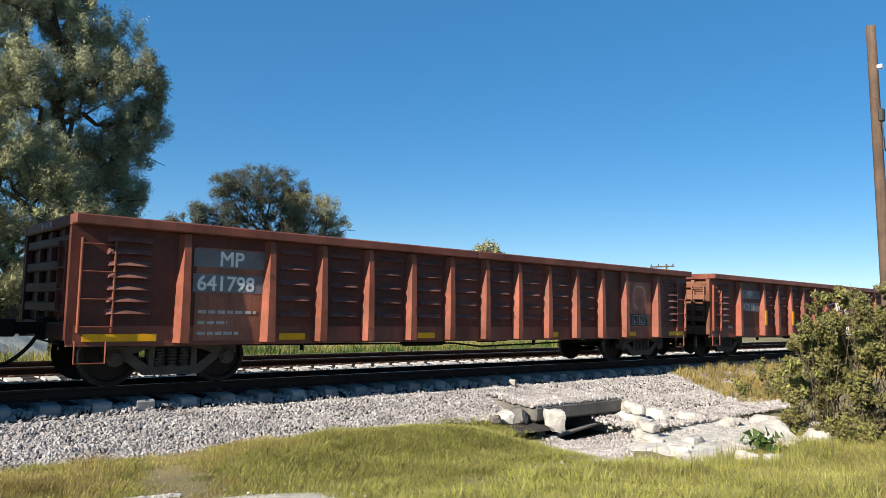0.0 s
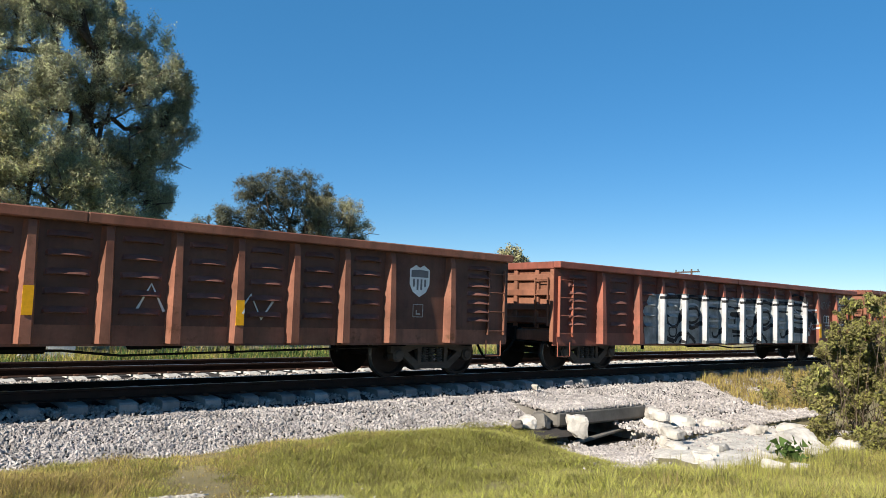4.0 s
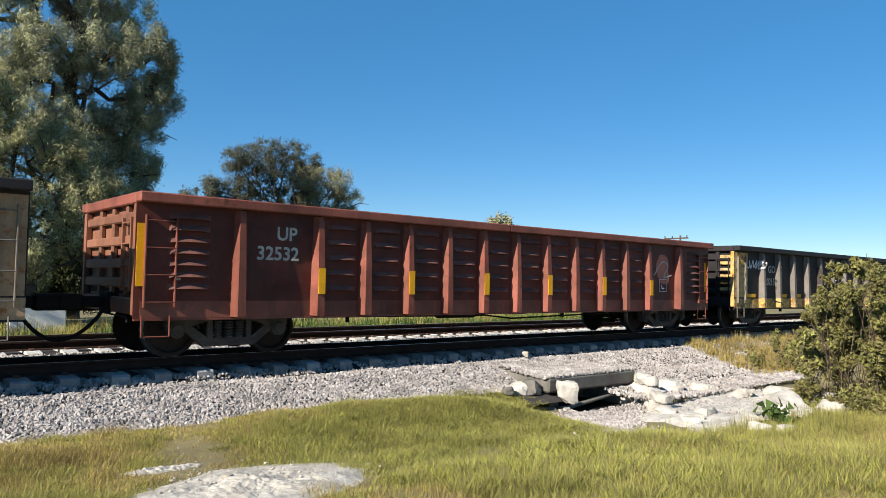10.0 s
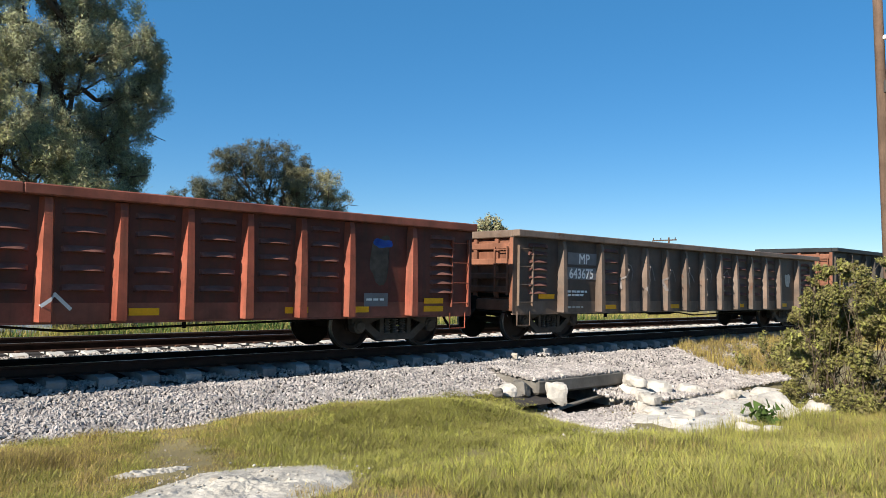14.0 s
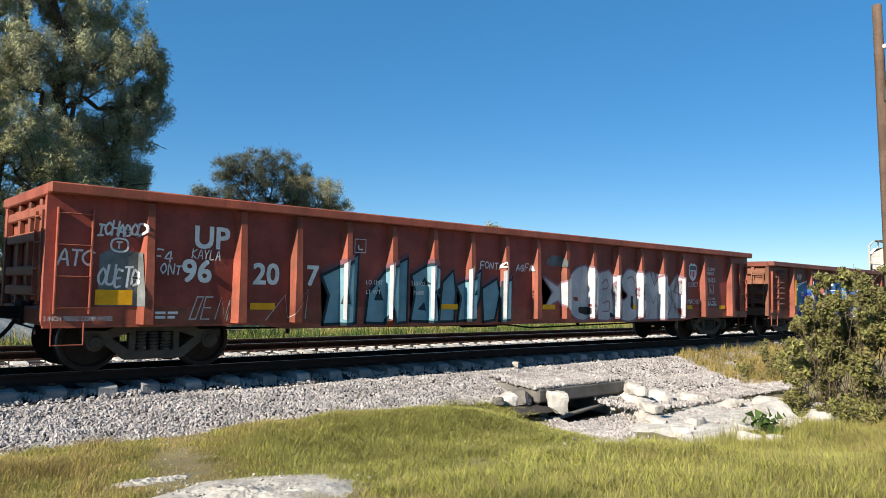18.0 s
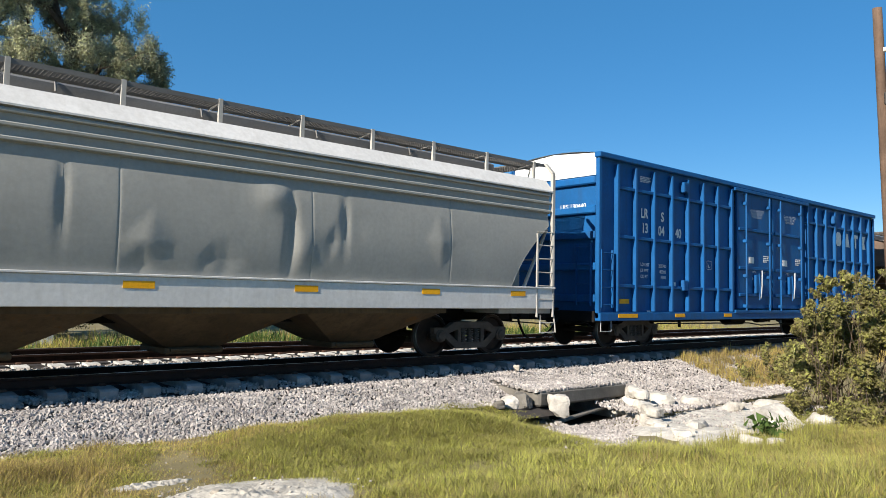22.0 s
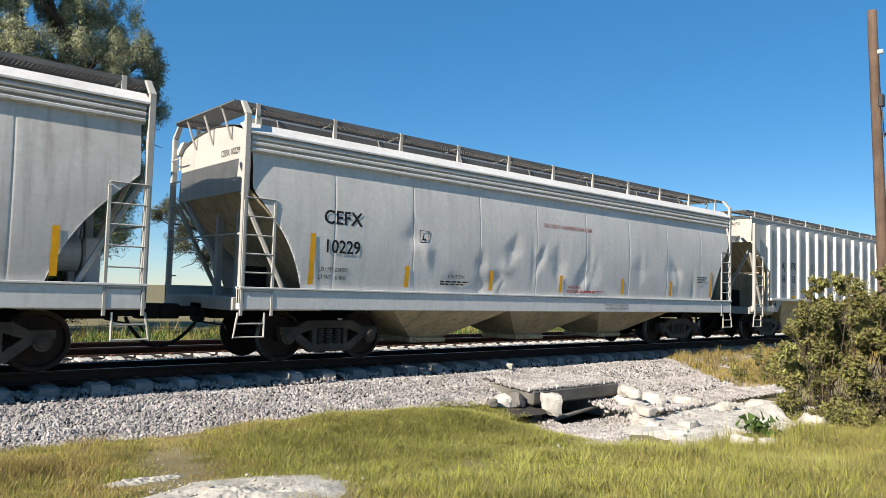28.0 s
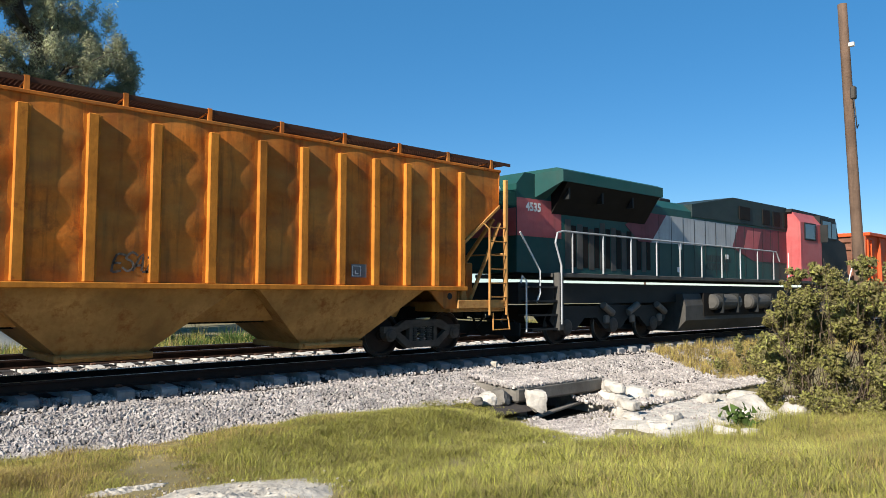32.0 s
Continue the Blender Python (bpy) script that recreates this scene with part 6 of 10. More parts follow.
def smooth_hopper(u0, L, label, shell, band, sill, frame, seams, dents, seed, marks=True, walk_mat=None, ridge=True, chute=None, levels=(1.27, 3.45, 3.86, 4.1), slope=1.2, strips=(), deep_dents=()):
    car = thing("covered_hopper_car", label, "hopper car", "cars of the freight train")
    CARS.append((car, u0))
    r = random.Random(seed)
    c0, c1 = 2.15, L - 2.15
    bogie(car, c0, u0)
    bogie(car, c1, u0)
    for x, s in ((0.0, -1), (L, 1)):
        coupler(car, x, s)
    zs, ze, zt, zr = levels       # foot of the shell, eaves, top of the ridged fascia, top of the pale roof edge
    SHELL[:] = [zs, ze]
    # bulging side sheets, whose ends run down as slopes
    def y_at(z):
        u = (z - zs) / (ze - zs)
        return 1.47 + 0.13 * math.sin(math.pi * min(1.0, 0.12 + 0.82 * u)) ** 0.7

    def cut(z):
        if z > 2.95:
            return 0.2
        u = (2.95 - z) / (2.95 - zs)
        return 0.2 + slope * (u + 0.16 * math.sin(math.pi * u))
    dl = [(r.uniform(4.6, L - 2.0), r.uniform(1.5, 2.6), r.choice((0.06, 0.09, 0.2)), r.uniform(0.2, 0.6), r.uniform(0.006, 0.02) * r.choice((-1, -1, 0.3))) for _ in range(dents // 2)] + list(deep_dents)
    buckles = [(r.uniform(3.5, L - 2.0), zs + r.uniform(0.15, 1.1), r.uniform(0.2, 0.5), r.uniform(0.3, 0.7), r.uniform(0.016, 0.04) * r.choice((-1, -1, 1)), r.uniform(-0.5, 0.7)) for _ in range(dents)]
    for sy in (-1, 1):
        g = Geo()
        rows = []
        cols = list(np.linspace(0.2, L - 0.2, 230 if sy < 0 else 24))
        if sy < 0:
            cols += [L * k / seams + d for k in range(1, seams) for d in (-0.035, -0.018, -0.008, 0.0, 0.008, 0.018, 0.035)]
        cols.sort()
        n = 34 if sy < 0 else 14
        for i in range(n + 1):
            z = zs + (ze - zs) * i / n
            row = []
            for x in cols:
                x = min(max(x, cut(z)), L - cut(z))
                y = y_at(z)
                if sy < 0:
                    for dx, dz, sx, sz, a in dl:
                        if abs(x - dx) < 3 * sx and abs(z - dz) < 3 * sz:
                            y += a * math.exp(-((x - dx) / sx) ** 2 - ((z - dz) / sz) ** 2)
                    for dx, dz, sx, sz, a, lean in buckles:
                        d = abs((x - dx) + lean * (z - dz)) / sx + abs(z - dz) / sz
                        if d < 1:
                            y += a * (1 - d) ** 1.2
                    for k in range(1, seams):
                        y -= 0.005 * math.exp(-((x - L * k / seams) / 0.014) ** 2)
                row.append((x, sy * y, z))
            rows.append(row)
        g.grid(rows)
        part("side_sheet", g, shell, car, smooth=True)
    # eaves fascia with ridges, and the roof
    for sy in (-1, 1):
        g = Geo()
        ya, yb = sorted((sy * 1.47, sy * 1.53))
        g.box(0.15, L - 0.15, ya, yb, ze, zt)
        if ridge:
            for z in (ze + 0.05, (ze + zt) / 2, zt - 0.06):
                r3 = Geo()
                ya, yb = sorted((sy * 1.5, sy * 1.585))
                r3.box(0.15, L - 0.15, ya, yb, z - 0.035, z + 0.03, 0.016)
                part("fascia_ridge", r3, shell, car)
        part("eaves_fascia", g, shell if ridge else band, car)
        g = Geo()
        ya, yb = sorted((sy * 1.46, sy * 1.6))
        g.prism([(sy * 1.46, zt), (sy * 1.6, zt), (sy * 1.6, zt + 0.03), (sy * 1.36, zr), (sy * 1.2, zr)], 0, 0.1, L - 0.1)
        part("eaves_band", g, band, car)
    g = Geo()
    rows = [[(x, 1.46 * math.sin(a), zr - 0.16 + 0.27 * (math.cos(a) - math.cos(1.2)) / (1 - math.cos(1.2))) for a in (-1.2 + 2.4 * j / 14 for j in range(15))] for x in (0.15, L - 0.15)]
    rows = [[(p[0], p[1] / math.sin(1.2), p[2]) for p in rw] for rw in rows]
    g.grid(rows)
    part("roof", g, band, car, smooth=True)
    wm = walk_mat or P_GRATE
    g = Geo()
    g.prism([(-0.42, 4.15), (0.42, 4.15), (0.42, 4.44), (0.3, 4.5), (-0.3, 4.5), (-0.42, 4.44)], 0, 0.9, L - 0.9)
    part("trough_hatch", g, P_GRATE, car, "long dark trough hatch along the roof")
    for k in range(7):
        g = Geo()
        x = 1.2 + (L - 2.4) * k / 6
        g.tube([(x, -0.5, 4.3), (x, -0.43, 4.5), (x, 0.0, 4.55), (x, 0.43, 4.5), (x, 0.5, 4.3)], 0.02, 5)
        part("hatch_clamp", g, P_GRATE, car)
    nb = 10
    roof_walk(car, L, 4.47, 1.25, wm, [0.4 + (L - 0.8) * k / nb for k in range(nb + 1)], 4.0, frame)
    # end sheets and slopes
    for x, s in ((0.0, -1), (L, 1)):
        X = lambda d: x - s * d
        g = Geo()
        out = [(-1.45, 2.95), (1.45, 2.95), (1.47, zt + 0.05), (0.8, 4.12), (0, 4.2), (-0.8, 4.12), (-1.47, zt + 0.05)]
        g.prism(out, 0, *sorted((X(0.18), X(0.2))))
        part("end_sheet", g, frame, car)
        g = Geo()
        g.add([(X(0.2), -1.44, 2.97), (X(0.2), 1.44, 2.97), (X(1.95), 1.4, zs), (X(1.95), -1.4, zs), (X(0.24), -1.44, 2.95), (X(0.24), 1.44, 2.95), (X(1.99), 1.4, zs), (X(1.99), -1.4, zs)],
              [(0, 1, 2, 3), (7, 6, 5, 4), (0, 3, 7, 4), (1, 5, 6, 2)])
        part("slope_sheet", g, chute or P_CREAM, car)
        hopper_end(car, x, s, 1.15, 4.2, frame, shell, 4.45, ridge)
    for sy in (-1, 1):
        g = Geo()
        ya, yb = sorted((sy * 1.5, sy * 1.6))
        g.box(0.02, L - 0.02, ya, yb, zs - 0.36 if zs < 1.4 else 1.04, zs - 0.02, 0.012)
        ya, yb = sorted((sy * 1.46, sy * 1.63))
        g.box(0.02, L - 0.02, ya, yb, zs - 0.02, zs + 0.015, 0.006)
        part("side_sill", g, sill, car)
    g = Geo()
    g.box(0.2, L - 0.2, -0.32, 0.32, 0.75, 1.0)
    part("centre_sill", g, P_UNDER, car)
    m = L / 2
    k = (L - 6.6) / 3
    chutes(car, [m - k, m, m + k], k * 0.98, 0.85, 0.95, 0.33, 1.42, 0.5, chute or P_CREAM)
    g = Geo()
    g.box(3.2, L - 3.2, -1.42, 1.42, 0.94, 1.3)
    part("hopper_belly", g, chute or P_CREAM, car)
    if marks:
        for q, (x, h) in enumerate(strips or [(cut(1.5) + 0.12, 0.85)] + [(1.5 + (L - 3) * k / 6, 0.34) for k in range(1, 6)] + [(L - cut(1.5) - 0.2, 0.6)]):
            g = Geo()
            zz = [zs + 0.09 + h * v / 6 for v in range(7)]
            g.grid([[(x + d, shell_y(z) - 0.006, z) for z in zz] for d in (0.0, 0.1)])
            part("reflector_strip", g, P_MARK, car, "yellow reflective strip")
    return car


def post_hopper(u0, L, label, shell, post, frame, chute, band, walk_mat, seed, marks):
    car = thing("covered_hopper_car", label, "hopper car", "cars of the freight train")
    CARS.append((car, u0))
    c0, c1 = 2.1, L - 2.1
    bogie(car, c0, u0)
    bogie(car, c1, u0)
    for x, s in ((0.0, -1), (L, 1)):
        coupler(car, x, s)
    zs, zt = 1.45, 4.06
    half = (0.47, 1.4, 2.29, 3.13, 3.95, 4.75, 5.55, 6.32, 7.08)
    posts = [L / 2 - d for d in reversed(half)] + [L / 2 + d for d in half]
    edges = [0.15] + posts + [L - 0.15]
    yb = -1.42
    for i, (a, b) in enumerate(zip(edges, edges[1:])):
        g = Geo()
        if 0 < i < len(edges) - 2:
            rows = []
            r = random.Random(seed + i)
            ph = r.uniform(0, 6)
            for j in range(17):
                u = j / 16
                rows.append([(a + (b - a) * u, yb - math.sin(math.pi * u) ** 0.8 * (0.02 + (0.004 if i in (2, 3, 4, 5, 14) else 0.022) * math.sin(4.2 * v * 2.6 + ph) ** 2 * min(1, 4 * v, 4 - 4 * v)), zs + (zt - zs) * v) for v in (q / 44 for q in range(45))])
            g.grid(rows)
            part("side_panel", g, shell, car, smooth=True)
        else:
            e = a if i == 0 else b
            o = b if i == 0 else a
            g.prism([(e, 3.3), (e, zt), (o, zt), (o, 2.35)], 1, yb, yb + 0.012)
            part("end_panel", g, shell, car)
            g = Geo()
            k = 1 if i == 0 else -1
            g.add([(e, yb - 0.05, 3.24), (e, yb, 3.24), (e, yb, 3.31), (e, yb - 0.05, 3.31), (o, yb - 0.05, 2.29), (o, yb, 2.29), (o, yb, 2.36), (o, yb - 0.05, 2.36)],
                  [(0, 1, 5, 4), (1, 2, 6, 5), (2, 3, 7, 6), (3, 0, 4, 7), (0, 3, 2, 1), (4, 5, 6, 7)])
            part("slope_flange", g, frame, car)
            g = Geo()
            g.box(*sorted((o - k * 0.02, o - k * 0.12)), yb - 0.03, yb + 0.06, 1.0, 2.33, 0.008)
            part("bulkhead_post", g, frame, car)
            g = Geo()
            g.prism([(o - k * 0.55, 1.12), (o - k * 0.03, 1.12), (o - k * 0.03, 2.28), (o - k * 0.25, 2.28)], 1, -1.1, -1.08)
            part("bulkhead_gusset", g, chute, car)
            g = Geo()
            g.box(*sorted((o - k * 0.01, o + k * 0.02)), -1.38, 1.38, 1.0, 2.32)
            part("bulkhead", g, chute, car)
    g = Geo()
    w = 0.075
    g.box(-w, w, -0.098, 0, 0, zt - zs - 0.14, 0.012)
    g.box(-w - 0.05, w + 0.05, -0.014, 0, 0, zt - zs - 0.14)
    pm = g.mesh("side_post", post)
    for x in posts:
        part("side_post", pm, None, car, at=(x, yb, zs))
    g = Geo()
    g.box(0.15, L - 0.15, 1.41, 1.42, zs, zt)
    for x in posts:
        g.box(x - w, x + w, 1.42, 1.57, zs, zt - 0.06)
    part("far_side", g, shell, car)
    for sy in (-1, 1):
        g = Geo()
        ya, y2 = sorted((sy * 1.4, sy * 1.455))
        g.box(0.1, L - 0.1, ya, y2, zt, zt + 0.06, 0.01)
        part("eaves_band", g, shell, car)
        g = Geo()
        ya, y2 = sorted((sy * 1.42, sy * 1.59))
        g.box(1.3, L - 1.3, ya, y2, zs - 0.09, zs - 0.003, 0.01)
        part("side_sill", g, post, car)
    g = Geo()
    rows = [[(x, y, 4.08 + 0.14 * (1 - (y / 1.45) ** 2)) for y in (-1.45 + 2.9 * j / 12 for j in range(13))] for x in (0.12, L - 0.12)]
    g.grid(rows)
    part("roof", g, shell, car, smooth=True)
    hatches(car, L, 4.18, shell, 5)
    roof_walk(car, L, 4.31, 1.42, walk_mat, [0.4 + (L - 0.8) * k / 12 for k in range(13)], 4.06, band, 0.25)
    for x, s in ((0.0, -1), (L, 1)):
        X = lambda d: x - s * d
        g = Geo()
        g.prism([(-1.42, 3.28), (1.42, 3.28), (1.45, 4.1), (0, 4.3), (-1.45, 4.1)], 0, *sorted((X(0.14), X(0.155))))
        part("end_sheet", g, band, car)
        g = Geo()
        g.add([(X(0.17), -1.415, 3.3), (X(0.17), 1.415, 3.3), (X(1.62), 1.4, 2.3), (X(1.62), -1.4, 2.3), (X(0.21), -1.415, 3.32), (X(0.21), 1.415, 3.32), (X(1.66), 1.4, 2.32), (X(1.66), -1.4, 2.32)],
              [(0, 1, 2, 3), (7, 6, 5, 4), (0, 3, 7, 4), (1, 5, 6, 2)])
        part("slope_sheet", g, chute, car)
        for y in (-0.9, -0.3, 0.3, 0.9):
            g = Geo()
            g.add([(X(0.12), y - 0.04, 3.25), (X(0.12), y + 0.04, 3.25), (X(1.56), y + 0.04, 2.25), (X(1.56), y - 0.04, 2.25), (X(0.2), y, 3.31), (X(1.62), y, 2.31)], [(0, 1, 2, 3), (0, 4, 5, 3), (1, 2, 5, 4)])
            part("slope_rib", g, chute, car)
        g = Geo()
        g.prism([(X(1.55), 0.98), (X(1.55), zs - 0.1), (X(2.3), zs - 0.1), (X(1.9), 0.98)], 1, -1.5, -1.44)
        g.cyl((X(1.75), -1.505, 1.24), (X(1.75), -1.495, 1.24), 0.07, 14, 1)
        part("corner_gusset", g, [band, P_BLKLET], car)
        hopper_end(car, x, s, 1.12, 4.1, frame, band, 4.29)
    for sy in (-1, 1):
        g = Geo()
        ya, y2 = sorted((sy * 1.47, sy * 1.56))
        for a, b in ((0.0, 1.55), (L - 1.55, L)):
            g.box(a, b, ya, y2, 0.98, 1.16, 0.01)
        part("end_side_sill", g, frame, car)
    g = Geo()
    g.box(0.2, L - 0.2, -0.32, 0.32, 0.75, 1.0)
    part("centre_sill", g, P_UNDER, car)
    m = L / 2
    k = (L - 4.4) / 3
    chutes(car, [m - k, m, m + k], k * 0.9, 1.3, zs - 0.09, 0.34, 1.43, 0.8, chute)
    g = Geo()
    g.prism([(-1.2, zs - 0.1), (1.2, zs - 0.1), (0.75, 0.8), (-0.75, 0.8)], 0, 2.6, L - 2.6)
    part("hopper_belly", g, chute, car)
    for x, wd, ht, z in marks:
        g = Geo()
        g.box(x, x + wd, yb - 0.04 if wd < 0.2 else yb - 0.028, yb - 0.01, z, z + ht)
        part("reflector_strip", g, P_MARK, car, "yellow reflective strip")
    return car, posts


# ---- boxcar ----
def boxcar(u0, L):
    car = thing("boxcar", "tall bright blue steel boxcar with double doors and white end tops", "boxcar", "cars of the freight train")
    CARS.append((car, u0))
    c0, c1 = 2.3, L - 2.3
    bogie(car, c0, u0)
    bogie(car, c1, u0)
    for x, s in ((0.0, -1), (L, 1)):
        coupler(car, x, s)
    zb, zt, yb = 0.95, 4.86, -1.46
    left = [0.77, 1.57, 2.43, 3.31, 4.15, 4.99, 5.83, 6.68]
    right = [12.19, 12.96, 13.77, 14.62, 15.53, 16.4, 17.23, 18.07]
    d0, d1 = 7.03, 11.9
    rails = (1.64, 2.91, 4.18)
    for a, b in [*zip([0.0] + left, left + [d0]), *zip([d1] + right, right + [L])]:
        g = Geo()
        rows = []
        for j in range(7):
            u = j / 6
            rows.append([(a + (b - a) * u, yb - 0.02 * math.sin(math.pi * u) * abs(math.sin(math.pi * (v * 3.1 + 0.02))), zb + (zt - zb) * v) for v in (q / 26 for q in range(27))])
        g.grid(rows)
        part("side_panel", g, P_BLUE, car, smooth=True)
    g = Geo()
    g.box(-0.045, 0.045, -0.13, 0.0, 0.0, zt - zb - 0.12, 0.012)
    pm = g.mesh("side_post", P_BLUE)
    for x in left + right:
        part("side_post", pm, None, car, at=(x, yb, zb + 0.02))
    for a, b in ((left[0], left[-1] + 0.1), (right[0] - 0.1, right[-1])):
        for z in rails:
            g = Geo()
            g.box(a, b, yb - 0.1, yb, z - 0.045, z + 0.04, 0.012)
            part("side_rail", g, P_BLUE, car)
    # doors
    mid = (d0 + d1) / 2
    for a, b in ((d0 + 0.06, mid - 0.03), (mid + 0.03, d1 - 0.06)):
        g = Geo()
        g.box(a, b, yb - 0.06, yb + 0.02, zb + 0.12, zt - 0.1, 0.01)
        dr = part("door", g, P_BLUE, car, "blue plug door with lock rods")
        for z in (1.5, 2.35, 3.58):
            g = Geo()
            g.box(a + 0.05, b - 0.05, yb - 0.12, yb - 0.06, z - 0.05, z + 0.05, 0.015)
            part("door_rail", g, P_BLUE, dr)
        for x in (a + 0.4, b - 0.35):
            g = Geo()
            g.cyl((x, yb - 0.16, zb + 0.05), (x, yb - 0.16, zt - 0.15), 0.028, 8)
            for z in (1.15, 2.1, 3.2, 4.4):
                g.box(x - 0.06, x + 0.06, yb - 0.19, yb - 0.06, z - 0.05, z + 0.05, 0.01)
            part("lock_rod", g, P_BLUE, dr)
        g = Geo()
        xm = (a + b) / 2
        g.box(xm - 0.16, xm + 0.16, yb - 0.17, yb - 0.06, 1.55, 2.15, 0.02)
        g.tube([(xm, yb - 0.19, 2.2), (xm + 0.06, yb - 0.2, 1.7), (xm + 0.02, yb - 0.19, 1.35)], 0.02, 6)
        part("door_latch", g, P_BLUE, dr, "operating lever and latch box")
        g = Geo()
        g.tube([(xm + 0.2, yb - 0.2, 2.3), (xm + 0.14, yb - 0.22, 1.8), (xm + 0.08, yb - 0.2, 1.4)], 0.022, 6)
        part("lever", g, P_LGREY, dr, "grey steel lever")
        bars(dr, b - 0.62, 2.8, (0.42, 0.36, 0.4, 0.3), 0.035, P_LET, y=yb - 0.064)
        for tx, xx, zz, hh in (("CLOSE AND LOCK", xm - 0.3, 4.2, 0.075), ("DOORS BEFORE", xm - 0.26, 4.1, 0.075), ("MOVING CAR", xm - 0.22, 4.0, 0.075), ("OPEN", xm - 0.2, 2.22, 0.065), ("CLOSE", xm + 0.42, 2.2, 0.065), ("ASD", xm - 0.22, 1.98, 0.1)):
            letter(dr, tx, xx, zz, hh, P_LET, yb - 0.064)
        g = Geo()
        g.box(xm - 0.42, xm - 0.1, yb - 0.068, yb - 0.058, 2.52, 2.72)
        part("door_placard", g, P_LET, dr, "white paper placard")
    for x0, x1, z in ((d0 - 0.25, d1 + 0.25, zb + 0.03), (d0 - 0.25, d1 + 0.25, zt - 0.06)):
        g = Geo()
        g.box(x0, x1, yb - 0.17, yb - 0.005, z - 0.05, z + 0.05, 0.012)
        part("door_track", g, P_BLUE, car)
    g = Geo()
    g.box(0, L, yb - 0.14, yb + 0.05, 0.74, zb, 0.015)
    part("side_sill", g, P_BLUE, car)
    g = Geo()
    g.box(0.0, L, -yb - 0.05, -yb, 0.74, zt)
    part("far_side", g, P_BLUE, car)
    for sy in (-1, 1):
        g = Geo()
        ya, y2 = sorted((sy * 1.4, sy * 1.6))
        g.box(-0.02, L + 0.02, ya, y2, zt, 5.0, 0.02)
        part("top_plate", g, P_BLUE, car)
    g = Geo()
    g.grid([[(x, y, 5.0 + 0.12 * (1 - (y / 1.42) ** 2)) for y in (-1.42 + 2.84 * j / 10 for j in range(11))] for x in (0.03, L - 0.03)])
    part("roof", g, P_LGREY, car, smooth=True)
    for x, s in ((0.0, -1), (L, 1)):
        X = lambda d: x - s * d
        g = Geo()
        g.box(*sorted((X(0.1), X(0.14))), -1.44, 1.44, 0.9, 4.43)
        part("end_wall", g, P_BLUE, car)
        for z in (1.3, 2.1, 2.9, 3.55, 4.3):
            g = Geo()
            g.box(*sorted((X(-0.01), X(0.105))), -1.42, 1.42, z - 0.1, z + 0.1, 0.03)
            part("end_rib", g, P_BLUE, car)
        g = Geo()
        g.prism([(-1.5, 4.43), (1.5, 4.43), (1.5, 4.98), (0, 5.1), (-1.5, 4.98)], 0, *sorted((X(0.06), X(0.12))))
        part("end_top", g, P_WHITE, car, "white painted top of the end")
        for y in (-1.55, 1.43):
            g = Geo()
            g.box(*sorted((X(0.0), X(0.12))), y, y + 0.12, 0.8, zt - 0.02, 0.015)
            part("corner_post", g, P_BLUE, car)
        g = Geo()
        g.box(*sorted((X(-0.05), X(0.35))), -1.44, 1.44, 0.7, 0.98, 0.02)
        part("end_sill", g, P_UNDER, car)
        end_ladder(car, X(0.03), s, -1.3, -0.85, 1.2, 2.6, 4, P_BLUE)
        xa, xb = sorted((X(0.1), X(0.58)))
        ladder(car, xa, xb, yb - 0.04, 1.15, 2.45, 4, P_BLUE)
        stirrup(car, xa, xb - 0.05, yb - 0.08, 0.48, 0.8, P_LGREY)
        letter(car, "LRS 130440", 0, 3.62, 0.12, P_LET, y=0, name="lettering").matrix_basis = pose(x + s * 0.005, (-1.2 if s > 0 else -0.3) , 3.6, 0, 0, 90 if s > 0 else -90)
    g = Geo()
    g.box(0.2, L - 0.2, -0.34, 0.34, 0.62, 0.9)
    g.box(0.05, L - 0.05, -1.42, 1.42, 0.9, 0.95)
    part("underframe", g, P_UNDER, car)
    underside(car, L, c0, c1, 15)
    y = yb - 0.024
    for tx, x, z in (("LR", 1.9, 3.49), ("S", 2.87, 3.46), ("13", 1.94, 3.09), ("04", 2.73, 3.07), ("40", 3.59, 3.06)):
        letter(car, tx, x, z, 0.25, P_LET, y, fat=0.009, narrow=0.85)
    for tx, x, z in (("LD LMT", 1.89, 2.19), ("LT WT", 1.89, 2.03), ("CU FT", 1.89, 1.87), ("205700", 2.75, 2.18), ("80300", 2.8, 2.02), ("7500", 2.86, 1.87)):
        letter(car, tx, x, z, 0.085, P_LET, y, fat=0.002)
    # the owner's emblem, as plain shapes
    for k, x in enumerate((14.9, 15.74, 16.6, 17.42)):
        g = Geo()
        w, z0, z1 = 0.5, 3.5, 4.03
        if k == 0:
            g.prism([(x, z0 + 0.1), (x, z1 - 0.1), (x + 0.12, z1), (x + w - 0.1, z1), (x + w, z1 - 0.1), (x + w, z0 + 0.1), (x + w - 0.1, z0), (x + 0.12, z0)], 1, y - 0.002, y + 0.002)
        elif k == 1:
            g.prism([(x, z0), (x + w * 0.36, z1), (x + w * 0.64, z1), (x + w, z0)], 1, y - 0.002, y + 0.002)
        elif k == 2:
            g.prism([(x, z1 - 0.14), (x, z1), (x + w, z1), (x + w, z1 - 0.14)], 1, y - 0.002, y + 0.002)
            g.box(x + w * 0.36, x + w * 0.64, y - 0.002, y + 0.002, z0, z1 - 0.14)
        else:
            g.prism([(x, z0), (x + w * 0.32, (z0 + z1) / 2), (x, z1), (x + w, z1), (x + w * 0.68, (z0 + z1) / 2), (x + w, z0)], 1, y - 0.002, y + 0.002)
        part("emblem_block", g, P_LET, car, "white block of the owner's emblem")
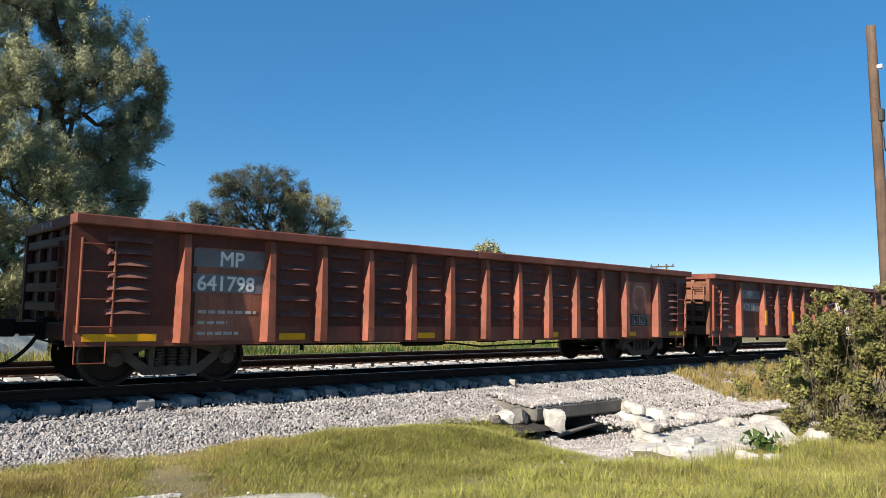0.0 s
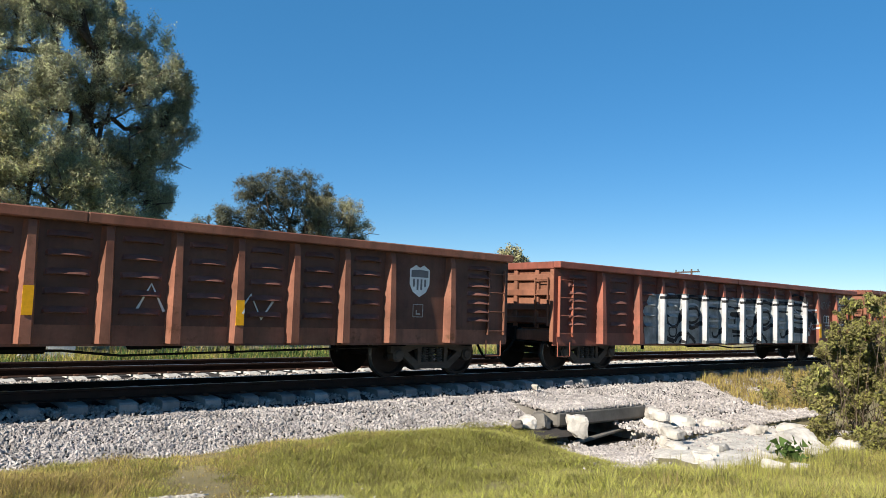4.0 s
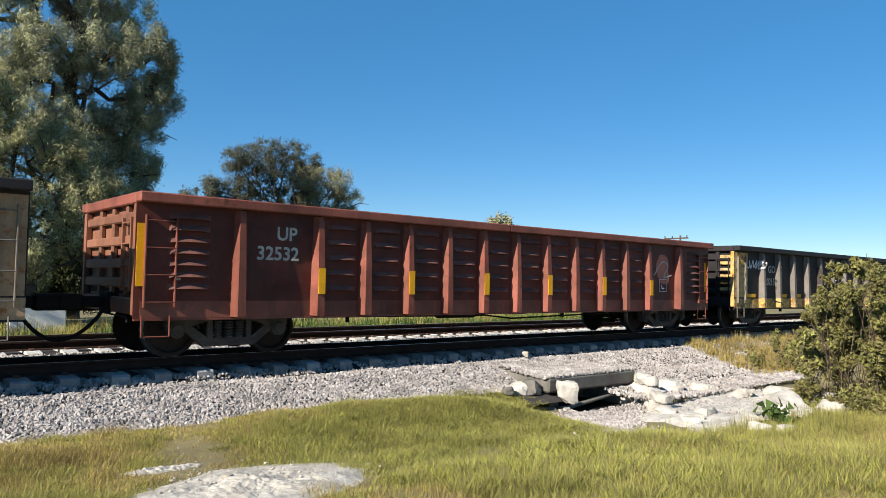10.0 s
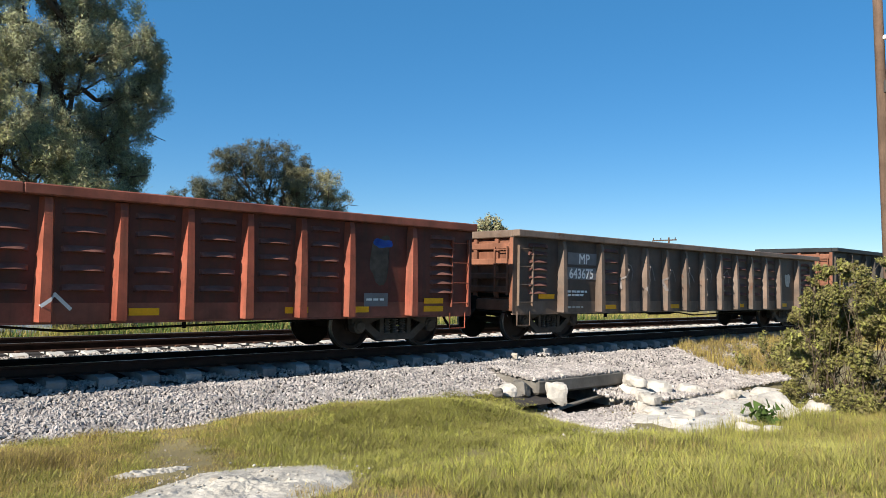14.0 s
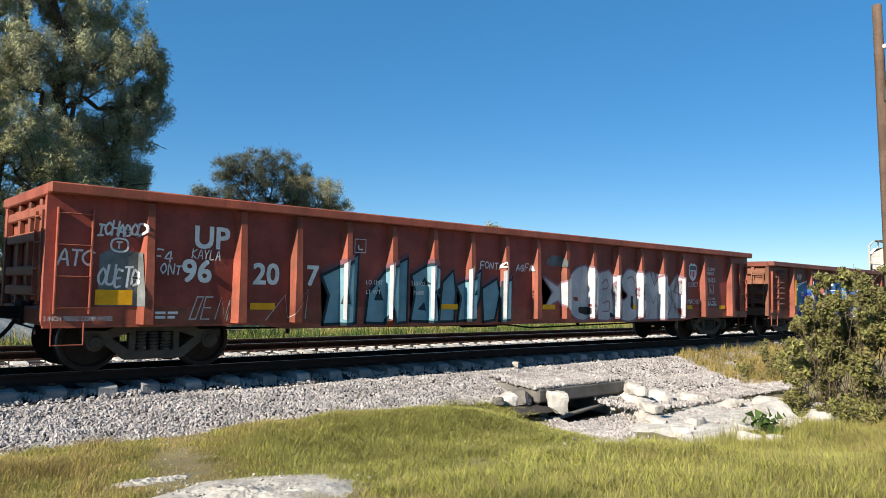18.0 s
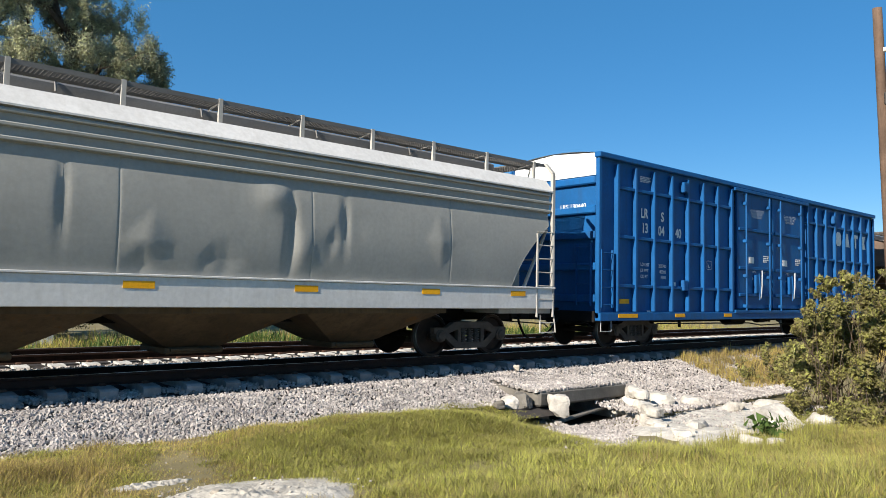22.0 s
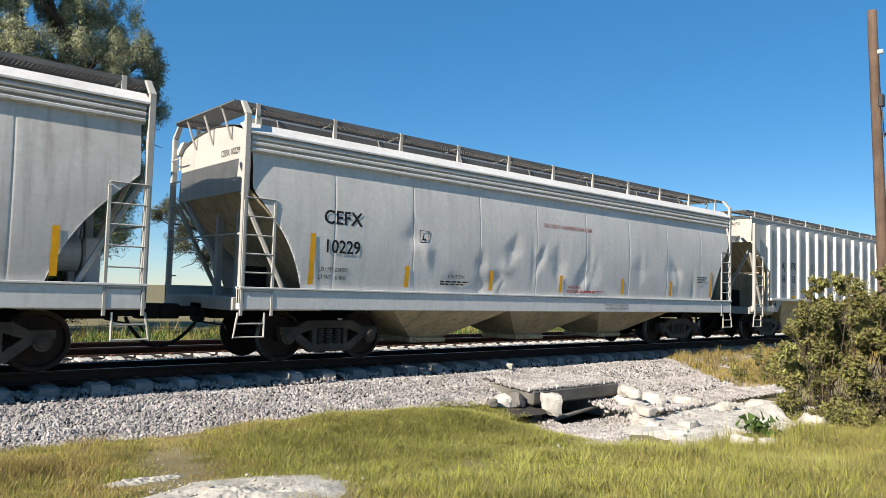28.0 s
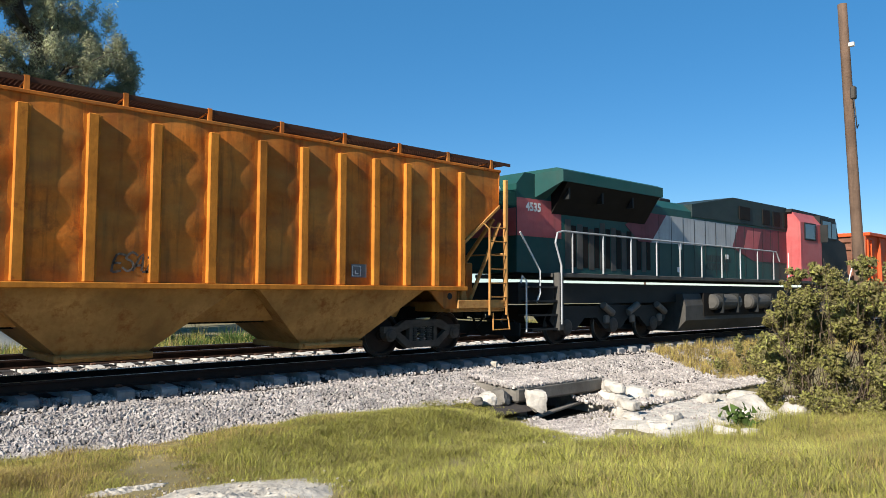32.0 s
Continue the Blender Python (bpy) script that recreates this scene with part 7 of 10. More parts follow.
    square_plate(car, 5.31, 2.22, 0.26, P_LET, y)
    bars(car, 1.87, 4.6, (0.48, 0.46, 0.48, 0.4), 0.025, P_LET, y)
    g = Geo()
    g.box(3.34, 3.6, y - 0.004, y + 0.002, 1.68, 1.79)
    part("placard", g, P_LET, car, "small white placard")
    for x, z, w in ((3.3, 1.72, 0.3), (15.0, 1.5, 0.5), (13.0, 1.45, 0.4), (16.2, 1.4, 0.45), (2.2, 1.0, 0.4), (16.9, 1.15, 0.4)):
        bars(car, x, z, (w, w * 0.8), 0.03, P_LET, y)
    for x, z in ((3.82, 1.56), (3.84, 4.36), (14.4, 1.56), (14.4, 4.3)):
        g = Geo()
        g.box(x, x + 0.24, yb - 0.16, yb - 0.02, z, z + 0.3, 0.015)
        for k in range(4):
            g.box(x + 0.03, x + 0.21, yb - 0.17, yb - 0.155, z + 0.04 + k * 0.065, z + 0.07 + k * 0.065)
        part("vent_box", g, P_BLUE, car)
    for x, w, z in ((0.75, 0.85, 0.82), (3.4, 0.5, 0.82), (6.1, 0.45, 0.82), (12.5, 0.45, 0.82), (15.2, 0.5, 0.82), (17.3, 0.85, 0.82)):
        g = Geo()
        g.box(x, x + w, yb - 0.148, yb - 0.138, z, z + 0.1)
        part("reflector_strip", g, P_MARK, car, "yellow reflective strip")
    for x in (0.95, 17.5):
        g = Geo()
        g.box(x, x + 0.42, yb - 0.034, yb - 0.024, 1.18, 1.3)
        part("notice_plate", g, P_MARK, car, "small yellow notice plate")
    return car


# ---- locomotive ----
def locomotive(u0, L):
    car = thing("locomotive", "sooty green, red and grey six-axle diesel locomotive, rear end first", "locomotive", "cars of the freight train")
    CARS.append((car, u0))
    for c in (4.2, L - 4.2):
        b = part("bogie", GEAR["bolster"], None, car, "six-wheel bogie with side frames and brake gear", at=(c, 0, 0))
        for k in (-2.05, 0.0, 2.05):
            w = part("wheelset", GEAR["wheelset"], None, b, at=(k, 0, WHEEL_R))
            WHEELS.append((w, u0 + c + k, k))
        for s in (-1, 1):
            g = Geo()
            y0, y1 = sorted((s * 0.98, s * 1.12))
            g.prism([(-2.75, 0.62), (-2.6, 0.98), (2.6, 0.98), (2.75, 0.62), (2.45, 0.36), (1.7, 0.36), (1.3, 0.66), (0.75, 0.66), (0.4, 0.36), (-0.4, 0.36), (-0.75, 0.66), (-1.3, 0.66), (-1.7, 0.36), (-2.45, 0.36)], 1, y0, y1)
            part("side_frame", g, P_LDARK, b)
            for k in (-2.05, 0.0, 2.05):
                g = Geo()
                g.grid([[(k + r * math.cos(q), s * y, WHEEL_R + r * math.sin(q)) for q in (math.pi * j / 8 for j in range(17))] for r, y in ((0.2, 0.95), (0.2, 1.14), (0.13, 1.17), (0.0, 1.18))])
                part("axle_box", g, P_BOGIE, b)
        for k, q in ((-0.35, -1), (0.9, 1), (2.35, -1)):
            g = Geo()
            g.cyl((k - 0.25 * q, -1.17, 0.78), (k + 0.22 * q, -1.19, 1.0), 0.1, 12)
            part("brake_cylinder", g, P_GREYRIB, b, "grey brake cylinder")
            g = Geo()
            g.box(k - 0.12, k + 0.1, -1.2, -1.1, 0.5, 0.72, 0.03)
            part("brake_hanger", g, P_GREYRIB, b)
    for x, s in ((0.0, -1), (L, 1)):
        coupler(car, x, s)
    g = Geo()
    g.box(1.45, L - 1.4, -1.5, 1.5, 1.71, 1.82, 0.015)
    part("walkway", g, P_LGREYD, car, "dusty grey walkway edge")
    g = Geo()
    g.box(0.3, L - 0.3, -1.1, 1.1, 1.05, 1.575)
    part("frame", g, P_LDARK, car)
    g = Geo()
    g.prism([(-1.32, 1.31), (1.32, 1.31), (1.42, 0.95), (1.42, 0.5), (1.1, 0.16), (-1.1, 0.16), (-1.42, 0.5), (-1.42, 0.95)], 0, 7.6, 14.9)
    part("fuel_tank", g, P_LGREYD, car, "dusty dark fuel tank")
    g = Geo()
    g.box(8.7, 14.0, -1.44, -1.3, 0.62, 1.34)
    part("tank_recess", g, P_UNDER, car)
    for x in (9.0, 11.5):
        g = Geo()
        g.grid([[(xx, -1.5 + r * math.cos(q), 1.05 + r * math.sin(q)) for q in (math.pi * j / 9 for j in range(19))] for r, xx in ((0.0, x), (0.2, x + 0.03), (0.25, x + 0.1), (0.25, x + 1.7), (0.2, x + 1.77), (0.0, x + 1.8))])
        part("air_reservoir", g, P_LGREYD, car, "grey air reservoir tank")
        for d in (0.35, 1.4):
            g = Geo()
            g.box(x + d, x + d + 0.06, -1.76, -1.4, 0.7, 1.32, 0.01)
            part("tank_strap", g, P_LDARK, car)

    def plate(name, poly, mt, y, label=""):
        g = Geo()
        g.prism(poly, 1, y - 0.006, y)
        return part(name, g, mt, car, label)

    def rect(x0, x1, z0, z1):
        return [(x0, z0), (x1, z0), (x1, z1), (x0, z1)]
    # engine hood with bevelled shoulders
    g = Geo()
    g.prism([(-0.95, 1.82), (0.95, 1.82), (0.95, 3.95), (0.65, 4.22), (-0.65, 4.22), (-0.95, 3.95)], 0, 2.1, 16.3)
    part("engine_hood", g, P_GREEN, car, "green engine hood")
    g = Geo()
    g.prism([(0.42, 1.82), (2.1, 1.82), (2.1, 4.3), (0.72, 4.3), (0.42, 4.0)], 1, -0.94, 0.94)
    part("rear_hood", g, P_GREEN, car)
    plate("livery_band", rect(0.42, 2.15, 2.72, 3.66), P_LRED, -0.95, "faded pinkish red band")
    g = Geo()
    g.box(0.4, 0.415, -0.93, 0.93, 2.72, 3.4)
    part("livery_band", g, P_LRED, car)
    letter(car, "4535", 0.75, 3.36, 0.2, P_LET, -0.96, fat=0.01)
    for y in (-0.3, 0.05):
        g = Geo()
        g.cyl((0.36, y, 3.9), (0.42, y, 3.9), 0.11, 14)
        part("headlight", g, P_LET, car)
    # radiator with overhanging wings
    g = Geo()
    g.prism([(-1.5, 4.12), (1.5, 4.12), (1.5, 4.4), (1.3, 4.48), (-1.3, 4.48), (-1.5, 4.4)], 0, 1.55, 6.25)
    part("radiator", g, P_GREEN, car, "green overhanging radiator wings")
    g = Geo()
    g.prism([(-1.48, 4.115), (-0.96, 3.35), (0.96, 3.35), (1.48, 4.115)], 0, 1.75, 6.1)
    part("radiator_screen", g, P_UNDER, car, "black slanted intake screens")
    g = Geo()
    g.add([(1.1, -0.95, 3.7), (1.55, -1.5, 4.12), (1.55, -1.5, 4.4), (1.1, -0.95, 4.3), (1.56, -0.95, 3.7), (1.56, -0.95, 4.3)], [(0, 1, 2, 3), (1, 4, 5, 2), (0, 4, 1), (3, 2, 5), (0, 3, 5, 4)])
    part("radiator_end", g, P_GREEN, car)
    for k in range(3):
        g = Geo()
        g.box(1.9 + 1.45 * k, 1.96 + 1.45 * k, -1.4, -1.2, 3.7, 4.1)
        part("screen_post", g, P_LDARK, car)
    rd = random.Random(3)
    for k in range(8):
        x = 2.3 + k * 0.52
        plate("louvre_door", rect(x, x + 0.24, 1.95, 3.25 - 0.1 * (k % 3)), P_LGREYD, -0.956, "grey louvred door")
        plate("louvre_gap", rect(x + 0.27, x + 0.48, 2.0, 3.1), P_UNDER, -0.954)
    red_l = [(5.1, 3.28), (5.1, 3.3), (6.3, 3.72), (7.34, 3.72), (6.46, 2.84), (5.8, 2.84)]
    plate("livery_band", red_l, P_LREDD, -0.958, "soot-darkened red band")
    plate("livery_band", [(6.46, 2.84), (7.34, 3.72), (12.2, 3.72), (11.7, 2.92)], P_LGREY, -0.956, "pale grey livery band")
    plate("livery_band", [(11.7, 2.92), (12.2, 3.72), (16.28, 3.72), (16.28, 2.5), (13.4, 2.5)], P_LREDD, -0.957, "dark purplish red band")
    plate("livery_band", [(12.6, 2.95), (12.9, 3.6), (14.0, 3.6), (13.7, 2.9)], P_LRED, -0.96)
    bars(car, 9.85, 2.6, (1.75, 1.6), 0.22, P_LDARKG, -0.96, 0.27)
    for x, z in ((8.05, 2.7), (7.95, 1.98), (11.2, 2.5)):
        plate("notice_plate", rect(x, x + 0.2, z, z + 0.16), P_LET, -0.962)
    for k in range(13):
        x = 6.9 + k * 0.72
        plate("panel_seam", rect(x, x + 0.018, 1.9, 3.7), P_LDARK, -0.963)
    for x in (6.75, 8.0):
        g = Geo()
        g.box(x, x + 0.7, -0.35, 0.3, 4.22, 4.4, 0.04)
        part("exhaust_stack", g, P_LDARK, car)
    g = Geo()
    g.prism([(8.9, 4.2), (11.8, 4.68), (16.3, 4.68), (16.3, 3.8), (8.9, 3.8)], 1, -0.985, 0.985)
    part("blower_housing", g, P_LDARKG, car, "dusty grey-green blower housing")
    for x, w, z0, z1 in ((12.2, 0.85, 3.95, 4.42), (14.1, 0.6, 3.9, 4.45), (15.0, 0.6, 3.9, 4.45), (16.0, 0.28, 3.9, 4.45)):
        g = Geo()
        g.box(x, x + w, -1.02, -0.985, z0, z1, 0.01)
        part("louvre", g, P_UNDER, car)
    # cab and nose
    g = Geo()
    g.prism([(-1.5, 1.82), (1.5, 1.82), (1.5, 4.1), (1.15, 4.58), (-1.15, 4.58), (-1.5, 4.1)], 0, 16.3, 18.4)
    part("cab", g, P_LRED, car, "faded red cab")
    g = Geo()
    g.prism([(16.2, 4.5), (16.3, 4.64), (20.1, 4.58), (20.25, 4.48)], 1, -1.2, 1.2)
    part("cab_roof", g, P_LDARK, car)
    g = Geo()
    g.prism([(18.4, 1.82), (18.4, 4.5), (20.1, 4.48), (20.45, 3.6), (21.2, 3.45), (21.4, 2.9), (21.4, 1.82)], 1, -1.46, 1.46)
    part("nose", g, P_LDARK, car, "sooty dark front of the cab")
    for x0, x1, z0, z1, y in ((16.7, 17.75, 3.48, 4.05, -1.5), (18.6, 19.5, 3.62, 4.3, -1.46), (19.6, 20.1, 3.62, 4.25, -1.46)):
        g = Geo()
        g.box(x0 - 0.06, x1 + 0.06, y - 0.03, y, z0 - 0.06, z1 + 0.06, 0.02)
        wf = part("cab_window", g, P_LDARK, car)
        g = Geo()
        g.box(x0, x1, y - 0.036, y - 0.029, z0, z1)
        part("pane", g, P_GLASS, wf)
    g = Geo()
    g.box(18.3, 18.36, -1.78, -1.5, 3.4, 4.1)
    part("mirror_arm", g, P_LDARK, car)
    # handrails and steps
    g = Geo()
    g.tube([(1.45, -1.5, 0.55), (1.45, -1.5, 2.0), (1.22, -1.5, 2.55), (1.3, -1.5, 2.8), (1.5, -1.5, 2.85), (14.0, -1.5, 2.85), (14.3, -1.5, 2.5)], 0.025, 8)
    part("handrail", g, P_LGREY, car, "pale steel handrail")
    x = 1.9
    while x < 16.0:
        g = Geo()
        g.cyl((x, -1.5, 1.82), (x, -1.5, 2.85), 0.022, 6)
        part("rail_stanchion", g, P_LGREY, car)
        x += 1.32
    for s, x in ((1, 0.1), (-1, L - 0.1)):
        for k in range(4):
            g = Geo()
            g.box(*sorted((x + s * 0.3, x + s * 1.3)), -1.45, -1.0, 0.42 + k * 0.34, 0.46 + k * 0.34)
            part("step", g, P_LDARK, car)
        g = Geo()
        g.box(*sorted((x + s * 1.26, x + s * 1.45)), -1.5, -1.3, 0.4, 1.82, 0.02)
        part("step_side", g, P_LGREYD, car)
        g = Geo()
        g.tube([(x - s * 0.1, -1.42, 2.75), (x + s * 0.35, -1.42, 2.2), (x + s * 0.62, -1.42, 1.85), (x + s * 0.62, -1.42, 1.3), (x + s * 0.5, -1.42, 1.1)], 0.024, 6)
        part("grab_rail", g, P_LET, car)
        g = Geo()
        g.tube([(x + s * 0.1, -1.44, 0.4), (x + s * 0.1, -1.44, 1.6), (x - s * 0.05, -1.44, 1.72), (x - s * 0.1, -1.44, 1.55)], 0.022, 6)
        part("grab_rail", g, P_LET, car)
        g = Geo()
        g.box(*sorted((x - s * 0.1, x - s * 0.05)), -1.4, 1.4, 0.3, 0.62, 0.01)
        part("pilot_plate", g, P_LDARK, car)
    return car


# ---- the train, car by car, in the order in which it passes ----
def low_marks(L):
    return [(0.22, 1.05, 0.72), (3.35, 0.5, 0.72), (6.4, 0.45, 0.72), (L - 6.2, 0.45, 0.72), (L - 3.0, 0.45, 0.72), (L - 0.95, 0.75, 0.72)]


def number_block(car, mark, num, x, z, mt, size=0.24, spread=1.0, gap=0.4, back=None, w=1.3):
    if back:
        for zz, hh in ((z + gap - 0.03, size + 0.06), (z - 0.03, size + 0.06)):
            patch(car, x - 0.06, x + w, zz, zz + hh, back, -1.4478)
    letter(car, mark, x + 0.36, z + gap, size, mt, fat=0.006)
    letter(car, num, x, z, size, mt, fat=0.006, narrow=0.95 * spread)


# a tall car ahead, never in view, added to shade the first gondola's end
gondola(-192.6, 17.05, 4.2, 0.7, "unseen tall dark car ahead that shades the rust-brown gondola car's end", P_CHAR, P_CHARPOST, P_CHAR, rib_places(17.05), 0, endmat=P_CHAR)

# 1
L, H = 16.46, 2.55
# end walls in the darker sheet colour stand for shade behind the car ahead
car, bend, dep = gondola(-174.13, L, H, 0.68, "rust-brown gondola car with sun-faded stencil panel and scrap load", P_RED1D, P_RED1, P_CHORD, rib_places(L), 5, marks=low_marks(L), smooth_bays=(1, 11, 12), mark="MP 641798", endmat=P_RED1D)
patch(car, 1.85, 3.0, 0.72, 2.2, P_FADED)
number_block(car, "MP", "641798", 1.86, 1.52, P_LET, 0.23, 1.05, 0.4, P_STENCIL)
bars(car, 1.9, 1.2, (1.0, 0.5, 0.7), 0.05, P_LETDIM, step=0.17)
patch(car, L - 2.95, L - 1.85, 0.95, 2.15, P_FADED)
P_SUNRED = red("sunburnt_emblem", (0.42, 0.13, 0.085), 0.05, 0.15, 0.2)
paint(car, bend, dep, [blob(L - 2.4, 1.75, 0.66, 0.8, 3, 0.03)], P_SUNRED, 0.008)
paint(car, bend, dep, stroke(blob(L - 2.4, 1.75, 0.5, 0.62, 4, 0.05, 18)[:14], 0.03), P_LETDIM, 0.012)
patch(car, L - 2.85, L - 1.9, 0.98, 1.3, P_LOAD, -1.45)
square_plate(car, L - 2.7, 1.02, 0.24, P_LETDIM, -1.455)
square_plate(car, L - 2.4, 1.02, 0.24, P_LETDIM, -1.455)
rl = random.Random(8)
g = Geo()
for i in range(260):
    x, y = rl.uniform(5.5, 13.0), rl.uniform(-1.2, 1.2)
    s = rl.uniform(0.05, 0.16)
    g.box(x, x + s * rl.uniform(0.6, 2.2), y, y + s, H - 0.12 + rl.uniform(-0.1, 0.02), H + rl.uniform(-0.05, 0.06))
g.box(0.4, L - 0.4, -1.35, 1.35, 1.2, H - 0.1)
part("scrap_load", g, P_LOAD, car, "scrap load just over the rim")

# 2
L = 16.6
ribs = [1.72] + [3.33 + 1.022 * k for k in range(11)] + [14.95]
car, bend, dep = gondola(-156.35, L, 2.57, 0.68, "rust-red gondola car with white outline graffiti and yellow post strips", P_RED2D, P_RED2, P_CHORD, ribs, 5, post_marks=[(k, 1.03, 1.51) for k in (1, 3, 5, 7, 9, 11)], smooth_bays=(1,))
number_block(car, "MP", "642018", 1.95, 1.5, P_LETDIM, 0.22, 1.0, 0.4, P_STENCIL)
zig = []
for line in ([(8.7, 1.9), (8.85, 1.81), (9.37, 1.86), (9.27, 1.46), (9.44, 1.73), (9.86, 1.96), (9.87, 1.51)],
             [(8.85, 1.79), (8.89, 1.49), (8.72, 0.71), (9.04, 0.78), (9.34, 0.68), (9.33, 1.13), (9.53, 0.82)],
             [(9.62, 1.5), (10.1, 1.5), (10.34, 1.94), (10.31, 1.28), (10.04, 1.29), (10.1, 1.14), (10.34, 1.13), (10.32, 0.7), (9.73, 0.73)],
             [(9.58, 1.28), (9.8, 1.09), (9.96, 0.65)],
             [(10.39, 1.48), (10.85, 1.95), (10.85, 1.47), (11.27, 1.6), (11.48, 1.99), (11.61, 1.39), (11.16, 1.06)],
             [(10.61, 1.23), (10.76, 1.21), (10.59, 1.05), (10.85, 1.06), (10.85, 0.7), (11.11, 0.71), (11.12, 0.93), (11.34, 0.9), (11.38, 1.17)],
             [(10.3, 0.7), (10.85, 0.7), (11.43, 0.71)], [(13.97, 1.78), (14.03, 1.1)],
             [(13.97, 1.75), (14.45, 1.77), (14.35, 1.48), (14.84, 1.75)],
             [(14.59, 1.24), (14.69, 1.49), (15.05, 1.44), (15.25, 1.54), (15.4, 1.85), (15.38, 1.42), (15.92, 1.67)],
             [(14.36, 1.14), (14.42, 0.79)], [(14.75, 1.11), (14.88, 0.73), (15.4, 0.73), (16.17, 0.72)]):
    zig += stroke(curve(line, 3), 0.042)
paint(car, bend, dep, zig, P_LETDIM, 0.03)
letter(car, "G-100-47", 12.35, 0.98, 0.08, P_LET, -1.45)
square_plate(car, 13.4, 0.8, 0.3, P_SPRAY)
bars(car, 1.1, 1.0, (0.3,), 0.08, P_LETDIM)

# 3
L = 16.29
ribs = rib_places(L)
car, bend, dep = gondola(-138.14, L, 2.57, 0.7, "dusty brown gondola car with white numbers and a pale shield emblem", P_BROWND, P_BROWN, P_BROWN, ribs, 5, post_marks=[(1, 0.9, 1.4), (5, 1.1, 1.5), (8, 1.0, 1.4)], smooth_bays=(1, 12))
number_block(car, "UP", "32617", 1.98, 1.7, P_LET, 0.22, 1.0, 0.33)
bars(car, 1.95, 1.35, (0.95, 0.9), 0.05, P_LET)
shield(car, L - 2.4, 1.9, 0.62, [P_LET, P_STENCIL, P_STENCIL])
square_plate(car, L - 2.55, 1.2, 0.25, P_LETDIM)
paint(car, bend, dep, stroke(curve([(4.45, 1.5), (4.5, 1.95), (4.75, 1.9)], 4), 0.045) + stroke(curve([(4.4, 1.72), (4.7, 1.76)], 3), 0.04) + stroke(curve([(4.85, 1.75), (4.8, 1.5), (5.05, 1.5), (5.05, 1.75), (4.88, 1.78)], 5), 0.04) + stroke(curve([(5.2, 1.5), (5.2, 1.8), (5.4, 1.78)], 4), 0.04) + stroke(curve([(5.5, 1.8), (5.6, 1.6), (5.75, 1.82), (5.6, 1.35), (5.3, 1.4)], 5), 0.04) + stroke([(10.2, 1.2), (10.4, 1.5), (10.6, 1.1), (10.8, 1.4)], 0.04) + stroke([(8.6, 1.2), (8.8, 1.6), (9.0, 1.2)], 0.04), P_SPRAY, 0.008)
g = Geo()
g.box(0.02, 0.13, SHEET - 0.012, SHEET - 0.005, 0.95, 2.0)
part("reflector_strip", g, P_MARK, car, "yellow reflective strip")

# 4
L = 16.44
ribs = rib_places(L)
P_STEELSPRAY = surface("steel_grey_spray", (0.25, 0.265, 0.265), 0.6, var=0.5, scale=2.5, fine=14, bump=0, streak=0.35, per_object=0.1)
sil = [[(3.5, 0.67), (3.4, 1.5), (3.7, 1.95), (5.2, 2.02), (7.3, 1.9), (7.9, 2.0), (8.9, 2.02), (9.75, 2.06), (10.5, 2.03), (11.4, 2.08), (12.35, 2.04), (12.55, 1.85), (12.5, 1.6), (12.9, 1.75), (13.2, 1.68), (13.25, 1.3), (12.5, 1.22), (12.35, 0.9), (12.3, 0.67)]]
blk = [[(11.4, 1.2), (12.25, 1.15), (12.25, 0.98), (11.4, 1.02)], [(12.46, 1.68), (13.22, 1.7), (13.22, 1.32), (12.52, 1.22)], blob(7.95, 1.52, 0.55, 0.18, 171, 0.1), blob(7.95, 1.32, 0.1, 0.2, 172)]
hi = []
for line, w in (([(7.3, 1.9), (7.46, 1.52), (7.42, 1.1), (7.34, 0.7)], 0.13), ([(7.6, 1.74), (7.95, 1.7), (8.2, 1.73)], 0.07), ([(7.85, 1.02), (8.2, 1.0)], 0.1), ([(7.88, 0.88), (8.18, 0.9)], 0.06)):
    blk += stroke(curve(line, 4), w)
